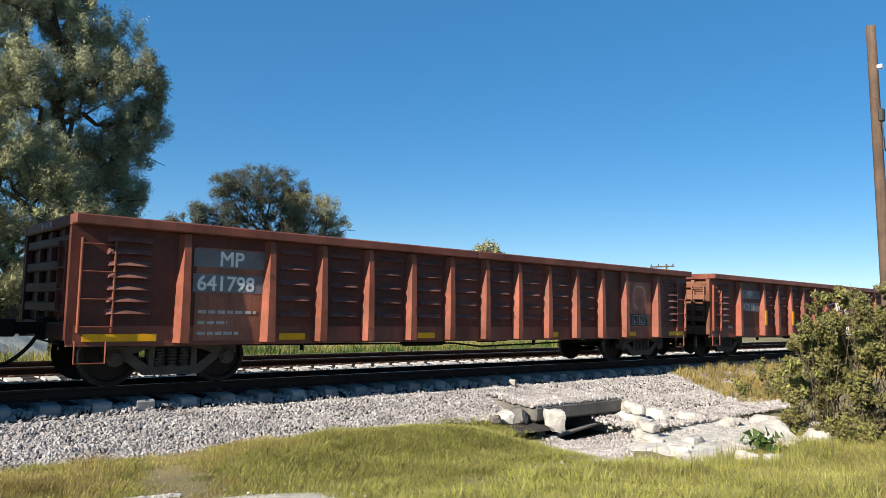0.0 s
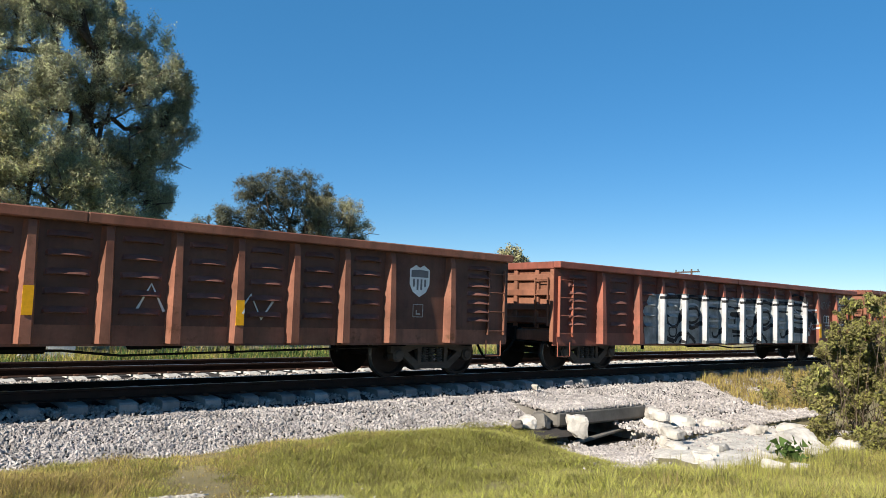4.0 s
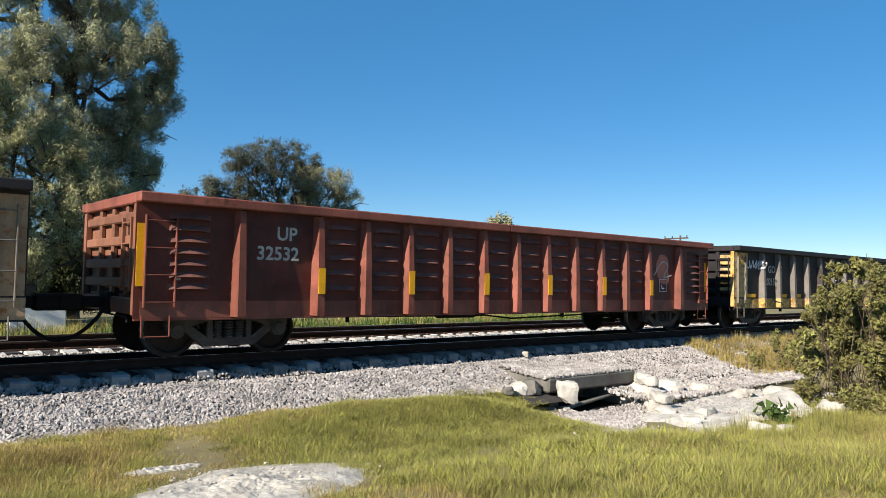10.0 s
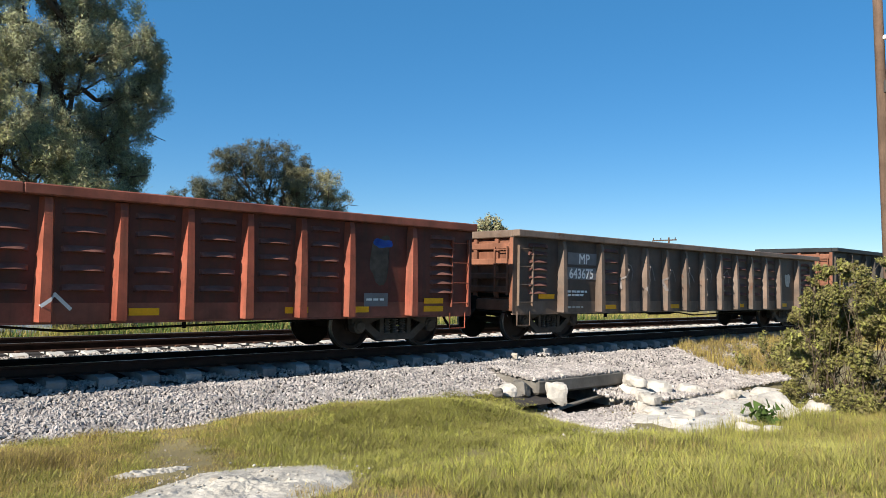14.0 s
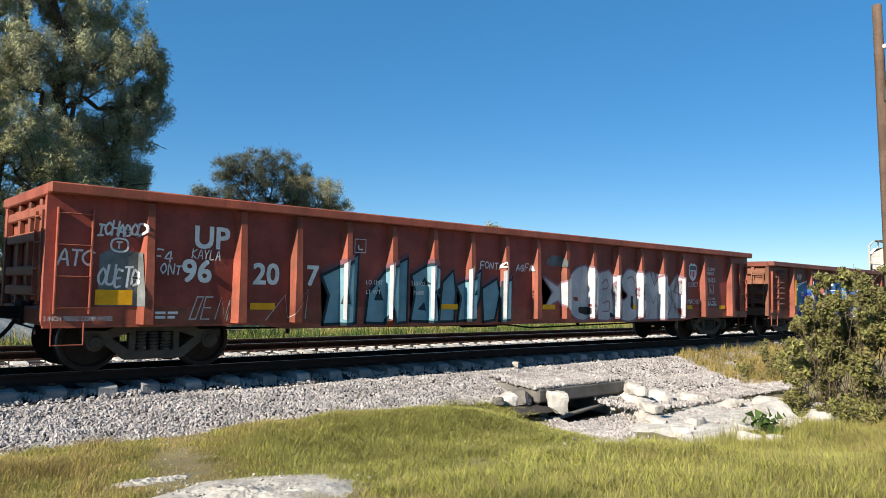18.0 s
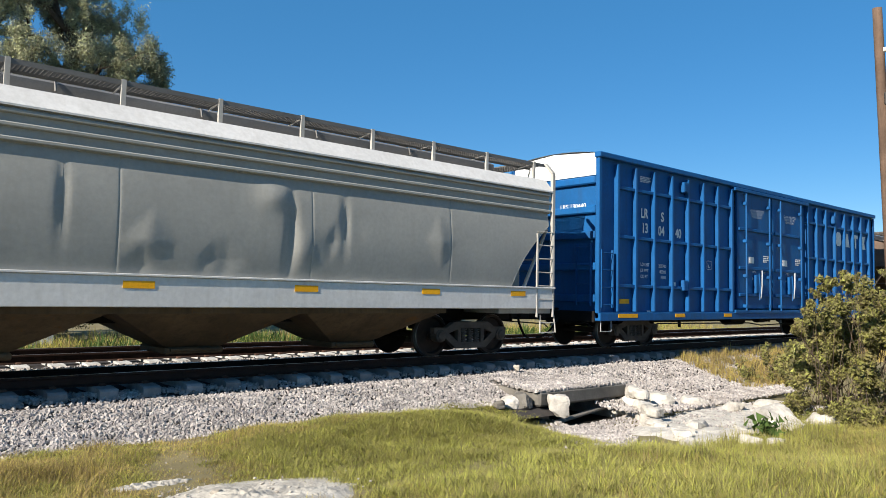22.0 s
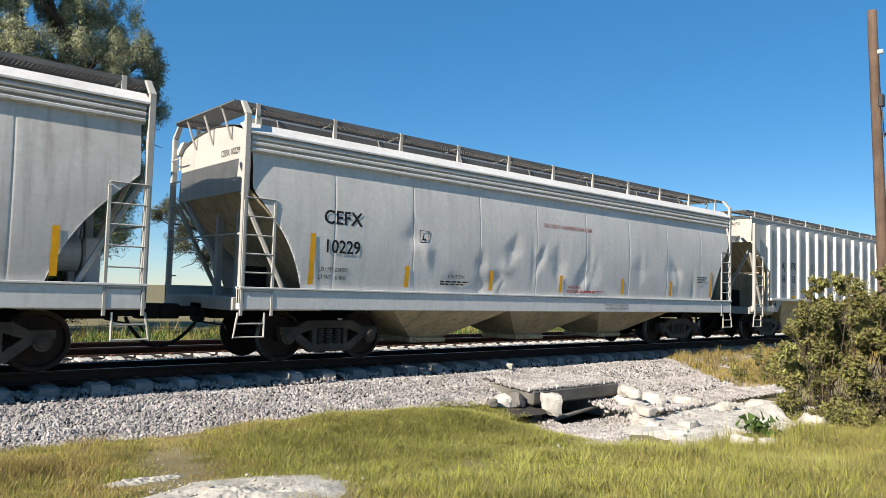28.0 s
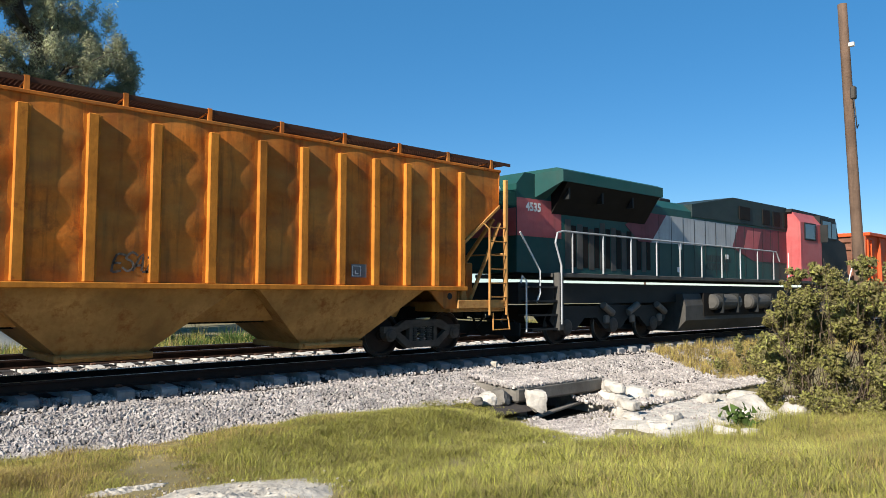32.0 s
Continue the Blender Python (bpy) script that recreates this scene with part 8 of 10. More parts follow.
for k, x in enumerate((3.06, 7.14)):        # two runs of letters of the same hand
    for line, w in (([(x + 1.36, 1.86), (x + 1.38, 1.4), (x + 1.52, 1.15), (x + 1.86, 1.15), (x + 1.98, 1.4), (x + 2.08, 1.8)], 0.09), ([(x + 1.22, 1.02), (x + 1.4, 0.82), (x + 1.72, 0.74)], 0.12), ([(x + 1.8, 0.76), (x + 2.06, 0.98), (x + 2.02, 0.72)], 0.1),
                    ([(x + 2.24, 1.78), (x + 2.28, 1.45), (x + 2.46, 1.25), (x + 2.82, 1.28), (x + 2.96, 1.48), (x + 2.8, 1.64), (x + 2.34, 1.6)], 0.075), ([(x + 2.32, 1.2), (x + 2.6, 1.1), (x + 2.98, 1.22)], 0.12), ([(x + 2.35, 1.0), (x + 2.72, 0.8)], 0.05),
                    ([(x + 2.16, 0.95), (x + 2.34, 0.76), (x + 2.52, 0.86), (x + 2.76, 0.7)], 0.09), ([(x + 3.22, 1.2), (x + 3.36, 1.55), (x + 3.27, 1.84), (x + 3.48, 1.94), (x + 4.04, 1.95)], 0.11), ([(x + 3.4, 1.68), (x + 4.05, 1.66)], 0.06),
                    ([(x + 3.4, 1.5), (x + 3.34, 1.0), (x + 3.26, 0.7)], 0.1), ([(x + 3.66, 0.97), (x + 3.72, 0.86), (x + 3.94, 0.88), (x + 4.06, 1.1)], 0.07), ([(x + 1.15, 1.9), (x + 1.6, 1.92), (x + 2.08, 1.94)], 0.12), ([(x + 2.2, 1.95), (x + 2.7, 1.94), (x + 3.05, 1.88)], 0.1)):
        blk += stroke(curve(line, 4), w)
    ring = blob(x + 1.68, 1.0, 0.34, 0.3, 173, 0.02, 16)
    blk += stroke(ring + ring[:1], 0.05)
    for line, w in (([(x + 1.45, 1.78), (x + 1.98, 1.78)], 0.05), ([(x + 2.3, 1.72), (x + 2.7, 1.76), (x + 2.9, 1.7)], 0.05), ([(x + 3.5, 1.82), (x + 4.0, 1.83)], 0.05), ([(x + 3.45, 1.3), (x + 4.0, 1.32)], 0.05), ([(x + 1.5, 1.5), (x + 1.95, 1.52)], 0.06), ([(x + 3.4, 0.78), (x + 3.98, 0.76)], 0.08), ([(x + 2.5, 1.45), (x + 2.8, 1.46)], 0.08)):
        hi += stroke(curve(line, 3), w)
for line, w in (([(11.42, 1.75), (11.6, 1.9), (11.75, 1.75), (11.78, 1.55)], 0.06), ([(11.4, 1.5), (12.2, 1.46)], 0.07), ([(11.5, 2.16), (11.8, 2.24), (12.15, 2.2), (12.25, 2.0)], 0.08), ([(12.4, 1.95), (12.6, 1.9), (12.62, 1.75)], 0.07), ([(11.4, 1.95), (12.3, 1.92)], 0.1), ([(11.5, 1.34), (12.2, 1.32)], 0.04), ([(11.9, 1.75), (12.2, 1.72)], 0.05)):
    blk += stroke(curve(line, 4), w)
for line, w in (([(12.38, 0.92), (12.6, 1.32), (12.72, 1.1), (12.85, 0.92), (12.96, 1.36), (13.1, 1.12), (13.26, 1.2)], 0.05), ([(12.5, 1.76), (13.2, 1.78)], 0.05), ([(7.55, 1.86), (8.15, 1.84)], 0.06), ([(7.6, 1.6), (8.1, 1.62)], 0.05), ([(7.6, 1.2), (8.1, 1.18)], 0.07), ([(11.45, 1.62), (12.2, 1.58)], 0.04), ([(11.45, 0.82), (12.2, 0.8)], 0.16)):
    hi += stroke(curve(line, 3), w)
coat = [(sil, P_STEELSPRAY, 0.006), (blk, P_BLKLET, 0.012), (hi, P_SILVER, 0.016)]
car, bend, dep = gondola(-120.36, L, 2.56, 0.66, "rust-red gondola car covered in silver and black graffiti", P_RED1D, P_RED1, P_CHORD, ribs, 5, post_marks=[(k, 0.85, 1.33) for k in (2, 5, 8, 11)], smooth_bays=(12, 13), layers=coat)
for loops, mt, lift in coat:
    paint(car, bend, dep, loops, mt, lift)
on_posts = [x for x in ribs if 3.5 < x < 13.0]
paint(car, bend, dep, [[(x - 0.105, 0.78), (x - 0.066, 0.74), (x - 0.03, 1.3), (x + 0.02, 1.95), (x - 0.11, 1.98)] for x in on_posts], P_SILVER, 0.02)
paint(car, bend, dep, [[(x - 0.11, 1.84), (x - 0.11, 1.91), (x + 0.1, 1.92), (x + 0.1, 1.85)] for x in on_posts], P_BLKLET, 0.026)
paint(car, bend, dep, scrawl("DESO", 15.02, 2.0, 0.22, w=0.035, seed=1, gap=0.2) + scrawl("OIZ", 15.05, 1.76, 0.17, w=0.03, seed=2) + scrawl("TOE", 15.02, 1.44, 0.22, 0.8, 0.035, 3) + scrawl("AS", 15.82, 2.02, 0.3, w=0.035, seed=4, gap=0.1) + scrawl("RM", 15.78, 0.74, 0.2, 0.8, 0.035, 5)
      + [stroke(curve([(15.1, 1.32), (15.4, 1.3), (15.62, 1.34)], 3), 0.03)[0]], P_SPRAY, 0.012)
paint(car, bend, dep, scrawl("DELORS", 13.55, 1.14, 0.16, 0.75, 0.028, 6) + scrawl("NEOF", 13.62, 1.86, 0.24, 0.75, 0.03, 7) + scrawl("BE", 13.5, 1.33, 0.13, 0.75, 0.028, 8), P_GHOST, 0.012)
paint(car, bend, dep, [blob(14.05, 0.98, 0.95, 0.3, 190, 0.15)], P_TAUPE, 0.006)
paint(car, bend, dep, scrawl("SUN", 13.9, 1.68, 0.14, 0.8, 0.028, 9), P_LEDGE, 0.012)
patch(car, 13.97, 14.38, 1.36, 1.6, P_LOAD, -1.447)
g = Geo()
for a, b, c, d in ((13.96, 14.39, 1.59, 1.61), (13.96, 13.98, 1.36, 1.61), (14.37, 14.39, 1.26, 1.61), (13.96, 14.39, 1.35, 1.37), (14.18, 14.2, 1.36, 1.6), (14.08, 14.39, 1.25, 1.27)):
    g.box(a, b, -1.454, -1.45, c, d)
part("stencil_frame", g, P_LET, car)
g = Geo()
g.box(L - 0.28, L - 0.16, SHEET - 0.012, SHEET - 0.005, 1.15, 1.95)
part("reflector_strip", g, P_MARK, car, "yellow reflective strip")

# 5
L = 19.93
ribs = [1.48] + [2.8 + (L - 5.6) * k / 18 for k in range(19)] + [L - 1.48]
car, bend, dep = gondola(-102.58, L, 2.67, 0.82, "long rust-brown gondola car with closely set posts and faded tags", P_RED1D, P_RED1, P_CHORD, ribs, 6, fish=0.22, post_marks=[(3, 0.95, 1.6), (8, 1.1, 1.7), (13, 1.15, 1.7), (16, 1.15, 1.6)], smooth_bays=(1, 20), mark="MP 650597")
patch(car, 1.62, 2.68, 0.86, 2.45, P_FADED)
number_block(car, "MP", "650597", 1.6, 1.45, P_LET, 0.22, 0.95, 0.36, P_STENCIL, 1.1)
paint(car, bend, dep, [blob(2.52, 2.05, 0.24, 0.35, 72, 0.2)], P_PINK, 0.0075)
bars(car, 1.7, 1.1, (0.4, 0.6), 0.06, P_LETDIM)
chalk = []
for line in ([(5.17, 1.89), (4.86, 1.83), (4.88, 1.5), (5.14, 1.3)], [(5.5, 1.95), (5.62, 1.72), (5.9, 1.68)], [(6.2, 1.7), (6.45, 1.74), (6.5, 1.5), (6.9, 1.2)], [(7.9, 1.68), (7.6, 1.4), (7.2, 1.3)],
             [(9.05, 1.94), (8.7, 1.75), (8.55, 1.3), (8.66, 0.95), (8.9, 0.86), (9.1, 1.05), (9.14, 1.4)], [(9.2, 0.95), (9.5, 1.0), (9.9, 0.98)], [(9.55, 1.0), (9.6, 0.88)], [(9.3, 1.6), (9.35, 1.85), (9.6, 1.8)], [(6.1, 0.9), (6.9, 1.24), (7.5, 0.9)]):
    chalk += stroke(curve(line, 4), 0.045)
chalk += scrawl("EM", 5.4, 0.84, 0.14, 1.0, 0.025, 21) + scrawl("NAE", 13.48, 0.93, 0.14, 0.8, 0.025, 22) + scrawl("KIE", 13.5, 0.86, 0.1, 0.8, 0.02, 23) + scrawl("OS", 14.3, 0.88, 0.16, 0.8, 0.025, 24) + scrawl("TUG", 14.5, 1.3, 0.26, 0.9, 0.03, 25) + scrawl("M", 15.6, 0.88, 0.16, 1.2, 0.025, 26)
paint(car, bend, dep, chalk, P_GHOST, 0.02)
smear = surface("chalky_smear", (0.2, 0.15, 0.13), 0.8, var=0.5, scale=5, fine=9, bump=0, dust=0.6, dust_colour=(0.12, 0.04, 0.03), per_object=0.2)
paint(car, bend, dep, [[(6.0, 0.86), (6.5, 1.05), (6.9, 1.28), (7.3, 1.1), (7.8, 0.86)], blob(6.55, 1.66, 0.6, 0.42, 28, 0.25), blob(5.72, 1.8, 0.36, 0.3, 29, 0.25), blob(7.45, 1.55, 0.5, 0.3, 30, 0.25), blob(8.2, 1.7, 0.3, 0.4, 31, 0.25)], smear, 0.0075)
paint(car, bend, dep, [blob(2.35, 1.3, 0.5, 0.5, 27, 0.2)], P_PINK, 0.0075)
g = Geo()
g.box(0.95, 1.07, SHEET - 0.012, SHEET - 0.005, 1.2, 1.9)
part("reflector_strip", g, P_MARK, car, "yellow reflective strip")
patch(car, L - 2.65, L - 1.64, 0.88, 2.45, P_FADED)
shield(car, L - 2.15, 1.98, 0.7, [P_LET, P_LGREYD, P_LETDIM])
patch(car, L - 2.5, L - 1.8, 1.16, 1.5, P_LGREYD, -1.447)
square_plate(car, L - 2.46, 1.2, 0.26, P_LET)
square_plate(car, L - 2.12, 1.2, 0.26, P_LET)

# 6
L = 16.32
ribs = [1.66] + [2.75 + 1.067 * k for k in range(11)] + [14.7]
car, bend, dep = gondola(-81.03, L, 2.58, 0.68, "black and yellow gondola car with red and green graffiti", P_BLACK, P_GREYRIB, P_BLACK, ribs, 0, lower=P_TANSILL, marks=[(1.0, 0.45, 1.0), (4.5, 0.2, 1.0)], endmat=P_BLACK, foot=P_TANSILL, corner=P_TANSILL, mark="GONX")
patch(car, 0.02, 0.85, 1.0, 2.38, P_TANSILL)
patch(car, L - 0.75, L - 0.02, 1.0, 2.38, P_TANSILL)
for tx, x, z in (("GO", 2.15, 1.95), ("NX", 3.34, 1.93), ("320", 2.1, 1.5), ("326", 3.3, 1.48)):
    letter(car, tx, x, z, 0.23, P_LETDIM, fat=0.006, narrow=0.9)
base = [(4.0, 0.72), (8.35, 0.72), (8.42, 1.2), (8.25, 2.0), (7.8, 2.16), (6.9, 2.06), (6.3, 2.12), (5.6, 2.12), (5.2, 2.16), (4.6, 2.14), (4.38, 2.0), (4.36, 1.7), (4.08, 1.45)]
paint(car, bend, dep, [base], P_GRNSPRAY, 0.012)
P_LIME = surface("pale_lime_spray", (0.38, 0.4, 0.3), 0.6, var=0.3, scale=3, bump=0, per_object=0)
pk = [blob(4.52, 1.28, 0.85, 0.6, 210, 0.06), [(5.12, 0.85), (5.15, 1.6), (5.4, 1.98), (5.85, 1.8), (5.75, 1.36), (5.82, 0.85)], [(5.95, 0.8), (5.85, 1.36), (6.0, 1.72), (6.2, 1.8), (6.42, 1.55), (6.4, 0.98), (6.2, 0.8)], [(6.6, 0.82), (6.66, 1.6), (6.95, 1.75), (7.15, 1.3), (7.05, 0.82)], [(7.3, 0.82), (7.35, 1.7), (7.75, 1.8), (8.0, 1.4), (7.95, 0.82)]]
pale = [blob(4.66, 1.9, 0.56, 0.48, 226, 0.08), blob(5.15, 1.95, 0.3, 0.36, 227, 0.1), blob(6.1, 1.92, 0.4, 0.26, 228, 0.1), blob(6.9, 1.88, 0.5, 0.3, 241, 0.1), blob(7.7, 1.92, 0.5, 0.34, 242, 0.1)]
dk = [blob(4.5, 1.22, 0.32, 0.16, 243, 0.1)]
for line, w in (([(4.11, 1.3), (4.25, 1.52), (4.67, 1.56), (4.96, 1.36), (4.9, 1.12), (4.55, 1.0), (4.2, 1.02)], 0.045), ([(4.4, 1.98), (4.54, 2.12), (4.86, 2.07), (4.95, 1.83), (4.58, 1.66), (4.42, 1.8), (4.4, 1.98)], 0.035), ([(5.12, 0.78), (5.14, 1.6), (5.4, 2.04), (5.9, 1.87)], 0.05), ([(5.9, 1.87), (5.78, 1.36), (5.9, 0.78)], 0.045), ([(5.6, 1.66), (5.5, 1.3), (5.62, 0.95)], 0.04),
                ([(6.15, 1.88), (6.46, 1.58), (6.44, 0.95), (6.1, 0.76), (5.92, 1.0), (5.9, 1.5), (6.02, 1.78)], 0.045), ([(6.65, 2.0), (6.55, 1.4), (6.62, 0.8)], 0.05), ([(7.19, 1.93), (6.85, 1.45), (7.1, 0.8)], 0.045), ([(7.3, 0.8), (7.28, 1.6), (7.6, 1.95), (8.0, 1.7), (8.05, 1.1), (7.95, 0.8)], 0.05), ([(7.55, 1.4), (7.85, 1.42)], 0.04)):
    dk += stroke(curve(line, 4), w)
paint(car, bend, dep, pale, P_LIME, 0.016)
paint(car, bend, dep, pk, P_PINKISH, 0.02)
paint(car, bend, dep, dk, P_DKGREEN, 0.024)
paint(car, bend, dep, [[(3.63, 0.9), (3.67, 1.27), (3.8, 1.5), (4.04, 1.74), (4.29, 1.94), (4.36, 1.75), (4.1, 1.51), (3.98, 1.32), (3.9, 0.95)], blob(3.5, 1.24, 0.2, 0.16, 231), blob(3.55, 1.02, 0.2, 0.16, 229), blob(4.56, 1.04, 0.24, 0.08, 233), blob(8.2, 1.5, 0.42, 0.6, 232, 0.2), blob(8.7, 1.52, 0.2, 0.12, 234), blob(8.45, 1.25, 0.22, 0.12, 237),
                        blob(5.19, 2.14, 0.26, 0.22, 235), blob(5.56, 2.18, 0.12, 0.1, 238), blob(6.27, 2.1, 0.2, 0.18, 236), blob(7.1, 2.1, 0.2, 0.16, 240)], P_YELSPRAY, 0.028)
paint(car, bend, dep, stroke([(7.2, 1.94), (7.32, 1.96), (7.3, 1.8), (7.22, 1.78)], 0.03) + stroke([(7.42, 1.95), (7.5, 1.93), (7.45, 1.8)], 0.03) + stroke([(7.62, 1.95), (7.55, 1.84), (7.68, 1.8), (7.6, 1.74)], 0.03), P_BLKLET, 0.03)
# the red word: fat letters with a white edge
SS = curve([(13.42, 1.72), (13.05, 1.86), (12.86, 1.62), (13.1, 1.38), (13.34, 1.12), (13.1, 0.84), (12.8, 0.98)], 5)
E1, E2 = curve([(14.55, 1.8), (14.1, 1.88), (13.84, 1.4), (14.05, 0.86), (14.56, 0.88)], 4), [(13.95, 1.36), (14.45, 1.42)]
white = [[(8.92, 0.72), (8.95, 1.66), (9.18, 1.7), (9.24, 2.03), (9.62, 1.98), (9.68, 1.9), (10.3, 1.92), (10.72, 0.7)]]
redm = [(9.18, 1.55), (9.19, 1.66), (9.33, 1.71), (9.35, 1.94), (9.53, 1.92), (9.61, 1.66), (10.06, 1.79), (10.18, 1.65), (10.49, 1.79), (10.7, 1.3), (10.88, 0.85), (10.7, 0.68), (10.52, 0.97), (10.4, 1.21), (10.46, 0.72), (10.22, 0.69), (10.1, 1.11), (9.91, 1.27), (10.09, 0.74), (9.74, 0.66), (9.58, 1.13), (9.43, 1.4)]
redl = [redm]
for line, w in ((SS, 0.25), (E1, 0.28), (E2, 0.22)):
    white += stroke(line, w + 0.2)
    redl += stroke(line, w)
rings = ((11.22, 1.34, 0.78, 1.2), (12.2, 1.37, 0.74, 1.26))
paint(car, bend, dep, white + [blob(x, z, w + 0.2, h + 0.18, 250 + k, 0.02, sq=2.2) for k, (x, z, w, h) in enumerate(rings)], P_SPRAY, 0.014)
paint(car, bend, dep, redl + [blob(x, z, w, h, 250 + k, 0.02, sq=2.2) for k, (x, z, w, h) in enumerate(rings)], P_REDSPRAY, 0.02)
paint(car, bend, dep, [blob(x + 0.05, z, 0.3, 0.42, 260 + k, 0.04) for k, (x, z, w, h) in enumerate(rings)], P_SPRAY, 0.026)
paint(car, bend, dep, stroke([(15.0, 1.75), (15.2, 1.95), (15.4, 1.7), (15.55, 1.9)], 0.03) + stroke([(15.0, 1.2), (15.3, 1.4), (15.5, 1.15)], 0.03) + stroke([(15.1, 1.5), (15.45, 1.55)], 0.03), P_SPRAY, 0.012)

# 7
L = 16.21
ribs = rib_places(L)
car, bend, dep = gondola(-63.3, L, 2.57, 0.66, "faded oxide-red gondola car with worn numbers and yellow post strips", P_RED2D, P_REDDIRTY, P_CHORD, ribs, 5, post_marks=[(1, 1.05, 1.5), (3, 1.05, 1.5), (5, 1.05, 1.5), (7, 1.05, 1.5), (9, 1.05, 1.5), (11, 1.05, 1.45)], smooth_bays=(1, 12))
number_block(car, "UP", "32532", 1.95, 1.62, P_LETDIM, 0.22, 1.05, 0.34)
paint(car, bend, dep, [blob(L - 2.35, 1.75, 0.62, 0.75, 5, 0.1)], P_SUNRED)
paint(car, bend, dep, stroke(curve([(L - 2.75, 1.6), (L - 2.4, 1.95), (L - 2.1, 1.85), (L - 2.3, 1.55), (L - 1.95, 1.6)], 5), 0.04), P_LETDIM, 0.01)
square_plate(car, L - 2.52, 1.15, 0.34, P_LET)
bars(car, 0.6, 1.35, (0.12,), 0.1, P_LETDIM)
g = Geo()
g.box(0.02, 0.13, SHEET - 0.012, SHEET - 0.005, 1.15, 2.1)
g.box(L - 0.24, L - 0.12, SHEET - 0.012, SHEET - 0.005, 1.15, 2.0)
part("reflector_strip", g, P_MARK, car, "yellow reflective strip")

# 8
L = 16.23
ribs = [1.66] + [2.75 + 1.067 * k for k in range(11)] + [14.6]
car, bend, dep = gondola(-45.57, L, 2.59, 0.66, "black gondola car with flaking yellow sill and ends, tagged in white", P_BLACK, P_GREYRIB, P_BLACK, ribs, 0, lower=P_YELLOW, marks=[(0.75, 0.55, 1.0), (2.96, 0.5, 1.0), (4.04, 0.48, 1.0), (8.31, 0.43, 1.0), (12.6, 0.45, 1.0), (L - 1.2, 0.4, 1.0)], endmat=P_BLACK, foot=P_YELLOW, corner=P_YELLOW, mark="GONX 320215")
patch(car, 0.02, 0.8, 1.0, 2.38, P_YELLOW)
patch(car, L - 0.75, L - 0.02, 1.0, 2.38, P_YELLOW)
number_block(car, "GONX", "320215", 1.78, 1.4, P_LETDIM, 0.22, 0.9, 0.4)
paint(car, bend, dep, stroke(curve([(0.75, 2.12), (0.72, 1.95), (0.9, 1.95), (0.92, 2.15), (1.0, 1.92), (1.15, 2.16), (1.2, 1.95), (1.4, 2.18), (1.32, 1.92), (1.55, 2.15), (1.5, 1.9), (1.75, 2.1)], 5), 0.045) + stroke(curve([(13.3, 1.7), (13.35, 2.05), (13.6, 2.0), (13.55, 1.85), (13.38, 1.85)], 5), 0.045) + stroke(curve([(13.95, 2.05), (13.72, 1.98), (13.78, 1.72), (14.0, 1.75)], 5), 0.04) + stroke(curve([(13.74, 1.88), (13.95, 1.9)], 2), 0.04) + stroke(curve([(14.08, 1.7), (14.12, 2.06), (14.36, 2.0), (14.14, 1.87), (14.45, 1.68)], 5), 0.045) + stroke(curve([(14.5, 2.05), (14.85, 2.03), (14.5, 1.72), (14.95, 1.72), (14.7, 1.4)], 4), 0.04) + stroke([(14.95, 2.0), (15.4, 1.78)], 0.04) + stroke([(15.35, 2.05), (15.0, 1.6)], 0.04) + stroke([(8.6, 2.0), (8.9, 2.1), (9.2, 1.95)], 0.03), P_SPRAY, 0.01)
square_plate(car, 14.0, 1.15, 0.32, P_SPRAY)
paint(car, bend, dep, stroke([(2.2, 0.75), (2.5, 0.95), (2.8, 0.75), (3.0, 0.92)], 0.035), P_BLKLET, 0.02)
paint(car, bend, dep, stroke([(10.6, 0.78), (10.9, 0.92), (11.2, 0.78), (11.5, 0.9)], 0.05), P_DKGREEN, 0.02)
paint(car, bend, dep, [blob(5.6, 1.8, 0.8, 0.6, 301, 0.25), blob(4.3, 1.7, 0.7, 0.4, 302, 0.25)], surface("ghost_patch", (0.05, 0.04, 0.038), 0.7, var=0.3, scale=3, bump=0), 0.004)
paint(car, bend, dep, stroke([(ribs[5] - 0.06, 1.72), (ribs[5] + 0.06, 1.72)], 0.03) + stroke([(ribs[5] - 0.06, 1.62), (ribs[5] + 0.06, 1.62)], 0.03), P_SPRAY, 0.012)

# 9
L = 16.3
ribs = rib_places(L)
car, bend, dep = gondola(-28.04, L, 2.57, 0.66, "rust-red gondola car with white numbers and paired yellow plates", P_RED1D, P_RED2, P_CHORD, ribs, 5, marks=[(0.75, 0.55, 0.74), (0.75, 0.55, 0.9)] + [(x, 0.45, 0.74) for x in (4.9, 9.3, 11.9)] + [(L - 3.1, 0.45, 0.74), (L - 1.3, 0.5, 0.74), (L - 1.3, 0.5, 0.9)], smooth_bays=(1, 12), mark="MP 642533")
number_block(car, "MP", "642533", 1.95, 1.5, P_LET, 0.23, 1.0, 0.38)
paint(car, bend, dep, stroke(curve([(2.1, 1.15), (2.25, 1.38), (2.35, 1.2), (2.2, 1.1), (2.45, 1.3), (2.55, 1.12), (2.65, 1.35), (2.5, 1.2), (2.75, 1.15), (2.85, 1.35), (2.9, 1.1), (3.05, 1.25)], 5), 0.03) + stroke(curve([(2.2, 1.03), (2.6, 1.1), (2.95, 1.0)], 4), 0.025), P_SPRAY, 0.008)
paint(car, bend, dep, stroke([(8.1, 0.9), (8.3, 1.05), (8.5, 0.85)], 0.05), P_SPRAY, 0.008)
paint(car, bend, dep, [blob(L - 2.4, 1.75, 0.5, 0.8, 6, 0.15)], P_LOAD)
